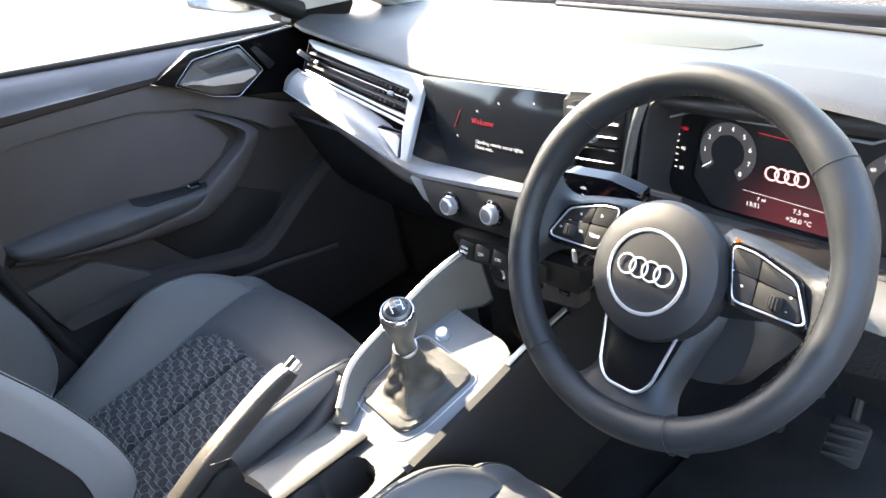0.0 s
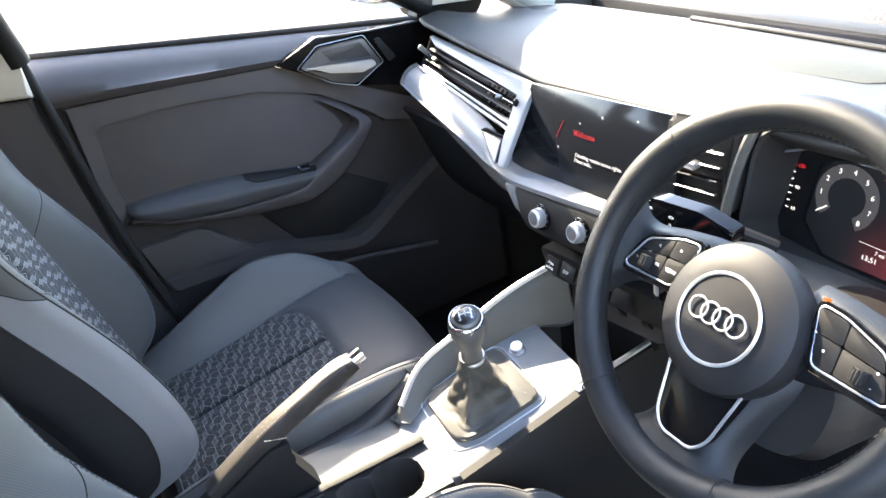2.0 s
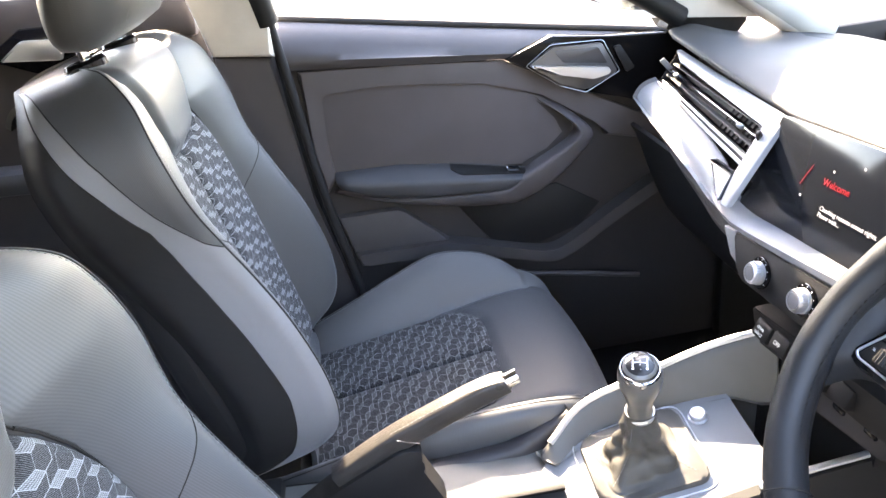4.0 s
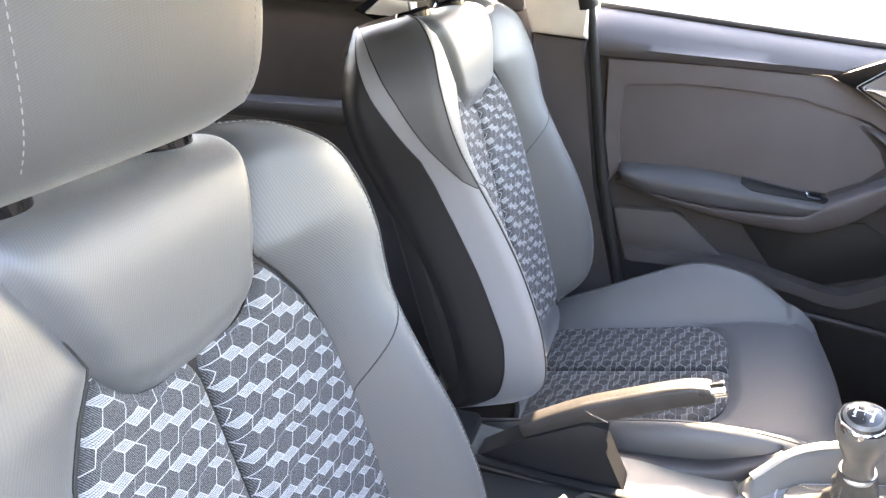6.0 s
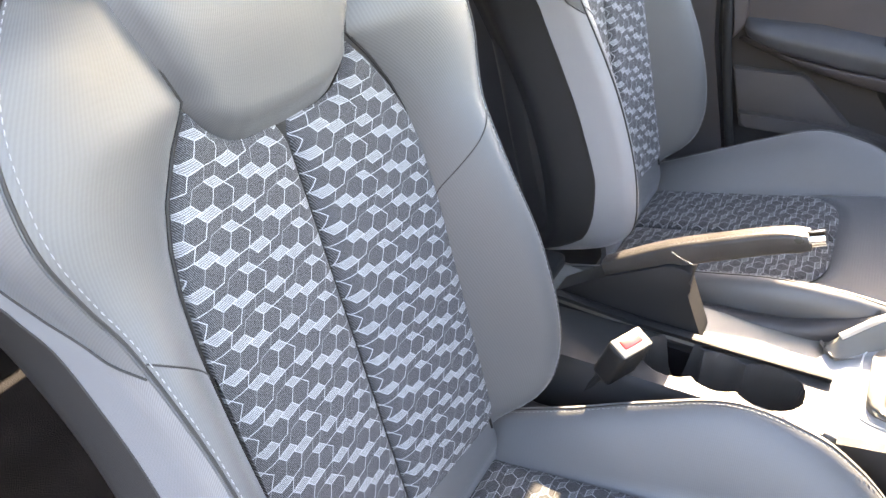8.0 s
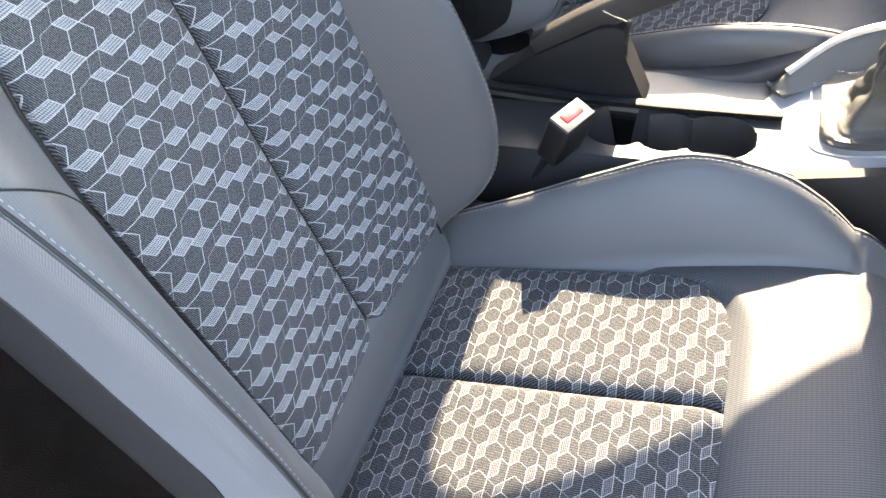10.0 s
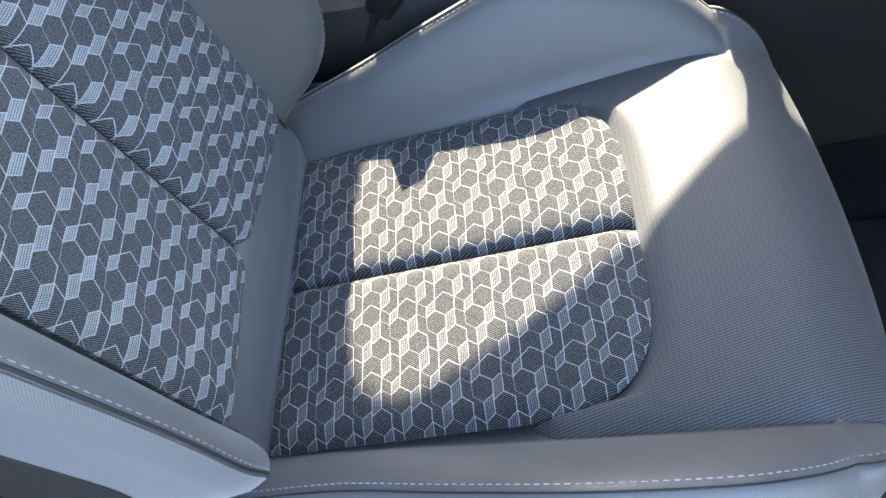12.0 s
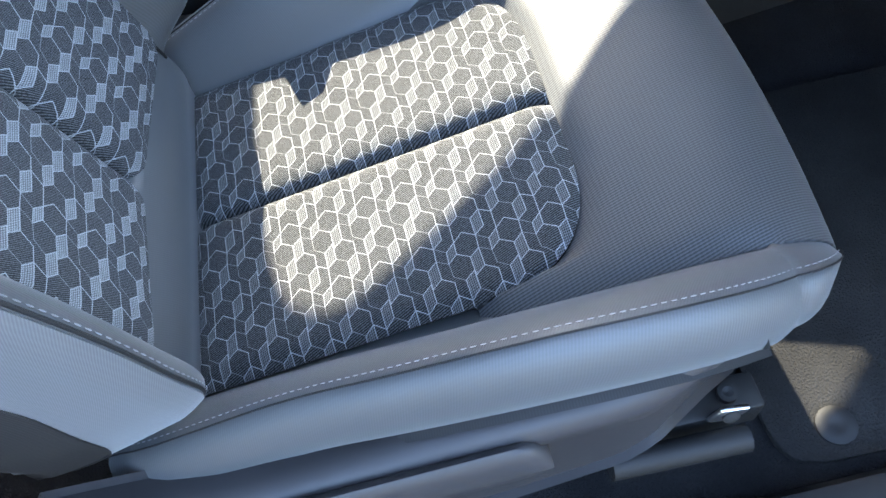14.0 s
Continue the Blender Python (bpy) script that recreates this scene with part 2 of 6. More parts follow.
STEEL = gloss("bright_steel", (0.6, 0.6, 0.62), 0.25, 1.0)
SCREEN = gloss("dark_screen_glass", (0.010, 0.011, 0.013), 0.06, spec=0.15)


def glass_mat(name, tint):
    """Thin tinted car glass: light passes straight, with a faint gloss."""
    n = Nodes(name)
    out = n.tree.nodes["Material Output"]
    clear = n.tree.nodes.new("ShaderNodeBsdfTransparent")
    clear.inputs[0].default_value = rgb(tint, tint * 1.03, tint * 1.01)
    shine = n.tree.nodes.new("ShaderNodeBsdfGlossy")
    shine.inputs["Roughness"].default_value = 0.02
    mixer = n.tree.nodes.new("ShaderNodeMixShader")
    n.put(mixer.inputs[0], n.math("MULTIPLY", n.node("ShaderNodeFresnel", {"IOR": 1.45}), 0.15))
    n.tree.links.new(clear.outputs[0], mixer.inputs[1])
    n.tree.links.new(shine.outputs[0], mixer.inputs[2])
    n.tree.links.new(mixer.outputs[0], out.inputs[0])
    return n.mat


GLASS = glass_mat("window_glass", 0.88)
SCREEN_GLASS = glass_mat("windscreen_glass", 0.52)
LINING = soft_plastic("grey_roof_lining", (0.20, 0.20, 0.19), 0.9, 300.0, 0.2)
SKY_SCREEN = soft_plastic("green_sky_screen", (0.09, 0.10, 0.09), 0.9, 90.0, 0.6)


# ---------------------------------------------------------------- building helpers
def thing(name, label, category, at=(0, 0, 0), group="", kind=""):
    ob = new(name)
    ob.location = at
    return tagged(ob, label, category, group, kind)


def attach(ob, parent):
    """Children keep the world coordinates in which they were built."""
    if parent is not None:
        ob.parent = parent
        if parent.parent is None:
            ob.matrix_parent_inverse = Matrix.LocRotScale(parent.location, parent.rotation_euler, None).inverted()
    return ob


def raw(name, verts, faces, mat, parent=None, label="", smooth=True, uvs=None, sharp=35):
    me = bpy.data.meshes.new(name)
    me.from_pydata([tuple(map(float, v)) for v in verts], [], [list(map(int, f)) for f in faces])
    me.materials.append(mat)
    if uvs is not None:
        layer = me.uv_layers.new(name="UVMap")
        for loop in me.loops:
            layer.data[loop.index].uv = uvs[loop.vertex_index]
    me.update()
    ob = new(name, me)
    if smooth:
        me.polygons.foreach_set("use_smooth", [True] * len(me.polygons))
        me.set_sharp_from_angle(angle=radians(sharp))
    if label:
        tagged(ob, label)
    return attach(ob, parent)


def part(name, bm, mat, parent=None, label="", smooth=True, sharp=35):
    """Links a bmesh as one mesh object under a thing or a part."""
    me = bpy.data.meshes.new(name)
    bm.normal_update()
    bm.to_mesh(me)
    bm.free()
    me.materials.append(mat)
    ob = new(name, me)
    if smooth:
        me.polygons.foreach_set("use_smooth", [True] * len(me.polygons))
        me.set_sharp_from_angle(angle=radians(sharp))
    if label:
        tagged(ob, label)
    return attach(ob, parent)


def sheet(name, P, mat, parent, uv=None, label="", skirt=0.008, closed_u=False, flip=False, smooth=True):
    """A surface from a grid of points, with its border turned in so that it has depth."""
    P = np.asarray(P, float)
    n, m = P.shape[:2]
    V = P.reshape(-1, 3).tolist()
    if uv is None:
        du = np.zeros((n, m))
        dv = np.zeros((n, m))
        du[1:] = np.cumsum(np.linalg.norm(np.diff(P, axis=0), axis=2), 0)
        dv[:, 1:] = np.cumsum(np.linalg.norm(np.diff(P, axis=1), axis=2), 1)
        uv = np.stack([du, dv], 2)
    U = np.asarray(uv, float).reshape(-1, 2).tolist()
    F = []
    for i in range(n - (0 if closed_u else 1)):
        for j in range(m - 1):
            a, b = i * m + j, ((i + 1) % n) * m + j
            f = [a, b, b + 1, a + 1]
            F.append(f[::-1] if flip else f)
    if skirt:
        nu = np.gradient(P, axis=0)
        nv = np.gradient(P, axis=1)
        N = np.cross(nu, nv)
        N /= np.maximum(np.linalg.norm(N, axis=2, keepdims=True), 1e-9)
        if flip:
            N = -N
        ring = [(i, 0) for i in range(n)] + [(n - 1, j) for j in range(1, m)] + [(i, m - 1) for i in range(n - 2, -1, -1)] + [(0, j) for j in range(m - 2, 0, -1)]
        base = len(V)
        for i, j in ring:
            V.append((P[i, j] - N[i, j] * skirt).tolist())
            U.append(U[i * m + j])
        r = len(ring)
        for k in range(r):
            a = ring[k][0] * m + ring[k][1]
            c = ring[(k + 1) % r]
            b = c[0] * m + c[1]
            f = [b, a, base + k, base + (k + 1) % r]
            F.append(f[::-1] if flip else f)
    return raw(name, V, F, mat, parent, label, smooth, U, 50)


def spline(pts, n):
    """Catmull-Rom through the points, n samples."""
    p = np.asarray(pts, float)
    p = np.vstack([2 * p[0] - p[1], p, 2 * p[-1] - p[-2]])
    out = []
    for k in range(n):
        s = k / (n - 1) * (len(p) - 3)
        i = min(int(s), len(p) - 4)
        t = s - i
        a, b, c, d = p[i:i + 4]
        out.append(0.5 * (2 * b + (c - a) * t + (2 * a - 5 * b + 4 * c - d) * t * t + (3 * b - a - 3 * c + d) * t ** 3))
    return np.array(out)


def lerp(x, xs, ys):
    return float(np.interp(x, xs, ys))


def tube(name, pts, radius, mat, parent=None, label="", n=12, closed=False, flat=1.0):
    """A round bar along points; radius may be a list."""
    P = np.asarray(pts, float)
    k = len(P)
    R = np.full(k, radius) if np.isscalar(radius) else np.asarray(radius, float)
    T = np.roll(P, -1, 0) - np.roll(P, 1, 0) if closed else np.gradient(P, axis=0)
    T /= np.maximum(np.linalg.norm(T, axis=1, keepdims=True), 1e-9)
    ref = np.array([0, 0, 1.0]) if abs(T[0][2]) < 0.9 else np.array([1.0, 0, 0])
    V, F = [], []
    A = np.cross(T[0], ref)
    A /= np.linalg.norm(A)
    for i in range(k):
        A = A - T[i] * (A @ T[i])
        A /= np.linalg.norm(A)
        B = np.cross(T[i], A)
        for q in range(n):
            th = 2 * math.pi * q / n
            V.append(P[i] + R[i] * (math.cos(th) * A + flat * math.sin(th) * B))
    for i in range(k if closed else k - 1):
        for q in range(n):
            a, b = i * n + q, i * n + (q + 1) % n
            c, d = ((i + 1) % k) * n + (q + 1) % n, ((i + 1) % k) * n + q
            F.append([a, b, c, d])
    if not closed:
        F.append(list(range(n))[::-1])
        F.append([(k - 1) * n + q for q in range(n)])
    return raw(name, V, F, mat, parent, label)


def box(name, size, at, mat, parent=None, label="", bevel=0.004, rot=(0, 0, 0), seg=2):
    bm = bmesh.new()
    bmesh.ops.create_cube(bm, size=1.0)
    bmesh.ops.scale(bm, vec=size, verts=bm.verts)
    if bevel:
        bmesh.ops.bevel(bm, geom=bm.edges, offset=min(bevel, min(size) * 0.45), segments=seg, affect="EDGES", profile=0.5)
    bm.transform(pose(*at, *rot))
    return part(name, bm, mat, parent, label)


def prism(name, poly, place, depth, mat, parent=None, label="", bevel=0.003, seg=2):
    """A plate of a given outline. place maps (a, b, d) to the world, d running from 0 to depth; the face at depth is bevelled."""
    bm = bmesh.new()
    low = [bm.verts.new((a, b, 0)) for a, b in poly]
    high = [bm.verts.new((a, b, depth)) for a, b in poly]
    k = len(poly)
    area = sum(poly[i][0] * poly[(i + 1) % k][1] - poly[(i + 1) % k][0] * poly[i][1] for i in range(k))
    top = bm.faces.new(high)
    bm.faces.new(low[::-1])
    for i in range(k):
        bm.faces.new([low[i], low[(i + 1) % k], high[(i + 1) % k], high[i]])
    if bevel:
        bmesh.ops.bevel(bm, geom=list(top.edges), offset=bevel, segments=seg, affect="EDGES", profile=0.5)
    for v in bm.verts:
        v.co = Vector(place(*v.co))
    bmesh.ops.recalc_face_normals(bm, faces=bm.faces)
    return part(name, bm, mat, parent, label, sharp=40)


def rounded(poly, r, seg=4):
    """Rounds the corners of an outline."""
    out = []
    k = len(poly)
    for i in range(k):
        p0, p1, p2 = (np.array(poly[(i + q) % k], float) for q in (-1, 0, 1))
        a, b = p0 - p1, p2 - p1
        la, lb = np.linalg.norm(a), np.linalg.norm(b)
        q = min(r, la * 0.45, lb * 0.45)
        s, e = p1 + a / la * q, p1 + b / lb * q
        for t in np.linspace(0, 1, seg + 1):
            out.append(tuple((1 - t) ** 2 * s + 2 * t * (1 - t) * p1 + t * t * e))
    return out


def lathe(name, prof, at, axis, mat, parent=None, label="", n=32):
    """Turned shape: profile of (radius, height) about an axis."""
    ax = Vector(axis).normalized()
    q = ax.to_track_quat("Z", "Y").to_matrix()
    V, F = [], []
    m = len(prof)
    for i in range(n):
        th = 2 * math.pi * i / n
        for r, h in prof:
            V.append(Vector(at) + q @ Vector((r * math.cos(th), r * math.sin(th), h)))
    for i in range(n):
        for j in range(m - 1):
            a, b = i * m + j, ((i + 1) % n) * m + j
            F.append([a, b, b + 1, a + 1])
    F.append([i * m for i in range(n)][::-1])
    F.append([i * m + m - 1 for i in range(n)])
    return raw(name, V, F, mat, parent, label)


def stitches(name, pts, parent, normal=None, mat=None, length=0.0036, gap=0.0024, width=0.0008, lift=0.0006):
    """A row of thread stitches along a line of points."""
    P = np.asarray(pts, float)
    seg = np.linalg.norm(np.diff(P, axis=0), axis=1)
    s = np.concatenate([[0], np.cumsum(seg)])
    V, F = [], []
    pos = 0.0
    while pos + length < s[-1]:
        a = np.array([np.interp(pos, s, P[:, k]) for k in range(3)])
        b = np.array([np.interp(pos + length, s, P[:, k]) for k in range(3)])
        t = (b - a) / np.linalg.norm(b - a)
        n = np.array(normal if normal is not None else (0, 0, 1.0), float)
        n -= t * (n @ t)
        n /= np.linalg.norm(n)
        c = np.cross(t, n)
        base = len(V)
        for q, hw in ((a, 0.5), (a * 0.7 + b * 0.3, 1.0), (a * 0.3 + b * 0.7, 1.0), (b, 0.5)):
            for dc, dn in ((-1, -0.6), (1, -0.6), (0.6, 0.8), (-0.6, 0.8)):
                V.append(q + c * dc * width * 0.5 * hw + n * (lift + dn * width * 0.5 * hw))
        for r in range(3):
            for q in range(4):
                F.append([base + r * 4 + q, base + r * 4 + (q + 1) % 4, base + r * 4 + 4 + (q + 1) % 4, base + r * 4 + 4 + q])
        F.append([base + q for q in (3, 2, 1, 0)])
        F.append([base + 12 + q for q in range(4)])
        pos += length + gap
    return raw(name, V, F, mat or THREAD, parent, "", True, [(v[0] * 9, v[2] * 9) for v in V])


def lettering(name, text, size, m, mat, parent=None, label="", depth=0.0002, align="CENTER"):
    """Printed words as a mesh of the built-in font."""
    cu = bpy.data.curves.new(name, "FONT")
    cu.body, cu.size, cu.extrude, cu.align_x, cu.align_y = text, size, depth, align, "CENTER"
    tmp = new(name + "_curve", cu)
    me = bpy.data.meshes.new_from_object(tmp)
    bpy.data.objects.remove(tmp)
    bpy.data.curves.remove(cu)
    me.transform(m)
    me.materials.clear()
    me.materials.append(mat)
    ob = new(name, me)
    if label:
        tagged(ob, label)
    return attach(ob, parent)


# ---------------------------------------------------------------- the two front seats
def smooth01(t):
    t = min(1.0, max(0.0, t))
    return t * t * (3 - 2 * t)


NOSE = spline([(-0.05, -0.006), (0.0, 0.0), (0.10, 0.016), (0.20, 0.032), (0.30, 0.049), (0.36, 0.058), (0.41, 0.061), (0.445, 0.056), (0.472, 0.042), (0.488, 0.018), (0.492, -0.02), (0.486, -0.07), (0.475, -0.11)], 200)
NOSE_S = np.concatenate([[0], np.cumsum(np.linalg.norm(np.diff(NOSE, axis=0), axis=1))])


def nose(s):
    return np.interp(s, NOSE_S, NOSE[:, 0]), np.interp(s, NOSE_S, NOSE[:, 1])


def nose_s(y):
    return float(np.interp(y, NOSE[:150, 0], NOSE_S[:150]))


def pad_front(x):
    q = max(0.0, (abs(x) - 0.055) / 0.102)
    return 0.222 + 0.096 * max(0.0, 1 - q ** 2.6) ** (1 / 2.6)


def seam_x(y):
    return 0.157 + 0.020 * smooth01(y / 0.42)


RIDGE_Y = [-0.05, -0.02, 0.085, 0.165, 0.254, 0.335, 0.38, 0.41, 0.43, 0.455]
RIDGE_X = [0.192, 0.200, 0.209, 0.222, 0.234, 0.232, 0.224, 0.216, 0.209, 0.198]
RIDGE_H = [0.020, 0.036, 0.062, 0.080, 0.093, 0.070, 0.045, 0.027, 0.016, 0.004]
_r = spline(list(zip(RIDGE_Y, RIDGE_X, RIDGE_H)), 60)


def ridge(y):
    return np.interp(y, _r[:, 0], _r[:, 1]), np.interp(y, _r[:, 0], _r[:, 2])


OUTER = ((0.006, -0.002), (0.013, -0.008), (0.0195, -0.020), (0.021, -0.036), (0.019, -0.052), (0.012, -0.072))


def groove(d, depth=0.007, width=0.010):
    return depth * math.exp(-(d / width) ** 2)


# backrest: height along the back s, half width of the rim, how far it stands forward
BACK_S = [-0.034, -0.022, -0.004, 0.02, 0.06, 0.12, 0.20, 0.27, 0.345, 0.385, 0.425, 0.475, 0.52, 0.556, 0.570]
BACK_X = [0.176, 0.190, 0.200, 0.208, 0.217, 0.219, 0.219, 0.217, 0.222, 0.233, 0.242, 0.236, 0.212, 0.165, 0.120]
BACK_O = [-0.004, 0.030, 0.058, 0.076, 0.088, 0.092, 0.085, 0.070, 0.052, 0.047, 0.046, 0.043, 0.036, 0.008, -0.030]
_b = spline(list(zip(BACK_S, BACK_X, BACK_O)), 80)


def back_rim(s):
    return np.interp(s, _b[:, 0], _b[:, 1]), np.interp(s, _b[:, 0], _b[:, 2])


def back_inner(s):
    return lerp(s, [-0.02, 0.25, 0.30, 0.34, 0.372, 0.40, 0.43, 0.455, 0.50, 0.54, 0.60], [0.156, 0.158, 0.157, 0.153, 0.146, 0.135, 0.115, 0.093, 0.106, 0.122, 0.128])


def bib_low(x):
    return lerp(abs(x), [0.0, 0.045, 0.062, 0.075, 0.086, 0.093], [0.410, 0.412, 0.417, 0.426, 0.440, 0.455])


def insert_top(x):
    return lerp(abs(x), [0.093, 0.115, 0.135, 0.146, 0.153, 0.158], [0.455, 0.430, 0.400, 0.372, 0.340, 0.270])


def slim(s):
    return 0.30 + 0.70 * math.sqrt(max(0.0, 1 - (max(0.0, s - 0.455) / 0.120) ** 2))


BN = np.array([0, 0.978, 0.21])
BU = np.array([0, -0.21, 0.978])


def front_seat(x0, z0, out, label, ridge_in=1.0):
    """One front seat; out is +1 where its door is on the right."""
    seat = thing("front_seat", label, "car seat", (x0, 0.2, 0.0), "front seats")

    def cu(x, y, z):
        return (x0 + x, y, z0 + z)

    def bk(x, s, o):
        p = np.array([x0 + x, -0.013, z0 + 0.084]) + BU * s + BN * o
        return p

    # --- cushion
    cols = np.sort(np.concatenate([np.linspace(-0.157, 0.157, 48), [-0.006, -0.0022, 0.0, 0.0022, 0.006]]))
    P, U = [], []
    for x in cols:
        row, ru = [], []
        yf = pad_front(x)
        for t in np.linspace(0, 1, 40):
            y = 0.0 + t * yf
            z = nose(nose_s(y))[1]
            d = min(0.157 - abs(x), y, yf - y)
            z += -groove(d, 0.007, 0.008) - groove(abs(x), 0.006, 0.008) - groove(abs(x), 0.008, 0.0024) + 0.004
            row.append(cu(x, y, z))
            ru.append((0.1044 - x, 0.1678 - y))
        P.append(row)
        U.append(ru)
    sheet("cushion_insert", P, HEX_SEAT, seat, U, "dark patterned cloth insert with hexagons", flip=False)

    P, U = [], []
    for x in np.linspace(-0.178, 0.178, 45):
        row, ru = [], []
        ya = pad_front(x) if abs(x) < 0.157 else 0.222
        sa = nose_s(ya)
        for t in np.linspace(0, 1, 46):
            s = sa + t * (NOSE_S[-1] - sa)
            y, z = nose(s)
            lim = seam_x(y)
            xx = x / 0.178 * min(lim, 0.178) if abs(x) > 0.150 else x
            d = min((s - sa), max(0.0, lim - abs(xx)))
            fade = 1.0 if y < 0.44 and s < NOSE_S[-1] * 0.8 else 0.0
            z -= groove(s - sa, 0.007, 0.010) + groove(max(0.0, lim - abs(xx)), 0.006, 0.009) * fade
            ru.append((xx, s))
            row.append(cu(xx * (1 - 0.02 * smooth01((s - 0.5) / 0.15)), y - 0.012 * (xx / 0.178) ** 2 * smooth01((y - 0.37) / 0.08), z))
        P.append(row)
        U.append(ru)
    sheet("cushion_front", P, CLOTH_SEAT_DIM, seat, U, "plain grey cloth front panel")

    P = []
    for x in np.linspace(-0.160, 0.160, 25):
        row = []
        for y, z in spline([(0.004, -0.012), (0.004, 0.004), (0.006, 0.022), (0.003, 0.042), (-0.004, 0.060), (-0.014, 0.074), (-0.034, 0.078)][::-1], 16):
            row.append(cu(x, y, z + 0.004 * (x / 0.16) ** 2))
        P.append(row)
    sheet("cushion_roll", P, CLOTH, seat, None, "plain grey cloth roll under the backrest")

    for sd in (-1, 1):
        P, line = [], []
        for y in np.concatenate([np.linspace(-0.06, 0.40, 40), np.linspace(0.406, 0.424, 8)]):
            xr, h = ridge(y)
            xs = seam_x(max(0, y))
            yy, zb = nose(nose_s(max(-0.05, min(y, 0.44))))
            low_side = ridge_in if sd == -out else 1.0
            xr, h = seam_x(max(0, y)) + (xr - seam_x(max(0, y))) * (0.3 + 0.7 * low_side), h * low_side
            zr = zb + h
            end = smooth01((0.475 - y) / 0.07)
            row = [cu(sd * min(xs - 0.008, 0.150), y, zb - 0.018)]
            for t in np.linspace(0, 1, 10):
                e = math.sin(t * math.pi / 2)
                x = xs + (xr - xs) * t
                z = zb - 0.004 + (zr - zb + 0.004) * (0.55 * t + 0.45 * e) + 0.004 * math.sin(math.pi * t) - groove(t * 0.06, 0.003, 0.006)
                if t > 0.93:
                    z -= 0.0012
                row.append(cu(sd * x, y, z))
            line.append(row[-1])
            xo = xr + 0.020 * end + 0.006
            for dx, dz in OUTER:
                row.append(cu(sd * (xr + dx * (0.35 + 0.65 * end)), y, zr + dz * (0.5 + 0.5 * end)))
            P.append(row)
        s0 = nose_s(0.424)
        h_end = zr - zb
        for k in np.linspace(0.1, 1, 10):
            yy, zz = nose(s0 + k * 0.078)
            f = math.sqrt(max(0.0, 1 - k ** 2.5))
            xe = seam_x(0.42) * (1 - 0.02 * k)
            fade = 1 - k * k
            row = [cu(sd * 0.150, yy - 0.01, zz - 0.018)]
            for t in np.linspace(0, 1, 10):
                row.append(cu(sd * (xe + (xr - xe) * t * fade), yy, zz - 0.004 + (h_end + 0.003) * t * fade))
            for dx, dz in OUTER:
                row.append(cu(sd * (xe + (xr - xe) * fade + dx * (0.1 + 0.75 * f)), yy - dx * 0.9 * k, zz + h_end * fade + dz * (0.88 - 0.3 * k)))
            P.append(row)
            if k < 0.75:
                line.append(row[10])
        P = [[(q[0], q[1] - 0.012 * smooth01((q[1] - 0.37) / 0.08), q[2]) for q in row] for row in P]
        line = [(q[0], q[1] - 0.012 * smooth01((q[1] - 0.37) / 0.08), q[2]) for q in line]
        sheet("cushion_bolster", P, CLOTH, seat, None, "grey cloth side bolster with white stitching", flip=sd > 0)
        tube("rim_seam", [(p[0], p[1], p[2] + 0.0002) for p in line], 0.0008, CLOTH_DARK, seat, "", 6)
        stitches("stitching", [(p[0] - sd * 0.005, p[1], p[2] - 0.0004) for p in line[2:]], seat)
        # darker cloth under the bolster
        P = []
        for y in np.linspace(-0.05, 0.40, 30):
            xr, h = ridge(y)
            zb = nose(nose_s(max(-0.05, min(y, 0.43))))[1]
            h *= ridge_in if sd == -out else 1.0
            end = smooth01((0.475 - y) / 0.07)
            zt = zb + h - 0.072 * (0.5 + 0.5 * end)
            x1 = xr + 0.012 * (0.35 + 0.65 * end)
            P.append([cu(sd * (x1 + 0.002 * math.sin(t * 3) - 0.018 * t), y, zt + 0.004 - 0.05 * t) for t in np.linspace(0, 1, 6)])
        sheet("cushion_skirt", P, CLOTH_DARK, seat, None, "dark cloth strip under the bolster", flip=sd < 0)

    # --- backrest
    P, U = [], []
    for x in np.sort(np.concatenate([np.linspace(-0.157, 0.157, 52), [-0.006, -0.0022, 0.0, 0.0022, 0.006]])):
        top = bib_low(x) if abs(x) < 0.093 else insert_top(x)
        row, ru = [], []
        for t in np.linspace(0, 1, 56):
            s = -0.018 + t * (top + 0.018)
            edge = max(0.0, back_inner(s) - abs(x))
            o = 0.004 - groove(abs(x), 0.007, 0.009) - groove(abs(x), 0.009, 0.0026) - groove(top - s, 0.008, 0.008) - groove(edge, 0.004, 0.010) + 0.013 * (abs(x) / 0.157) ** 1.2
            o -= 0.004 * smooth01((0.0 - s) / 0.02)
            row.append(bk(x, s, o))
            ru.append((0.0863 - x, s - 0.2726) if x > 0 else (-0.0026 - x, s - 0.3806))
        P.append(row)
        U.append(ru)
    sheet("back_insert", P, HEX_BACK, seat, U, "dark patterned cloth insert with pale hexagons", flip=True)

    P = []
    over = spline([(0.44, 0.016), (0.48, 0.022), (0.51, 0.024), (0.535, 0.020), (0.552, 0.007), (0.561, -0.016), (0.564, -0.045), (0.560, -0.080), (0.550, -0.110), (0.535, -0.125)], 60)
    over_len = np.concatenate([[0], np.cumsum(np.linalg.norm(np.diff(over, axis=0), axis=1))])
    for x in np.linspace(-1, 1, 45):
        row = []
        lo = bib_low(x * 0.093)
        for t in np.linspace(0, 1, 46):
            q = -(0.44 - lo) + t * (over_len[-1] + 0.44 - lo)
            s, o = (0.44 + q, 0.014 + 0.002 * smooth01((q + 0.03) / 0.03)) if q < 0 else (np.interp(q, over_len, over[:, 0]), np.interp(q, over_len, over[:, 1]))
            w = back_inner(s) if s > 0.455 else 0.093
            xx = x * (w + 0.005 * smooth01((s - 0.45) / 0.03))
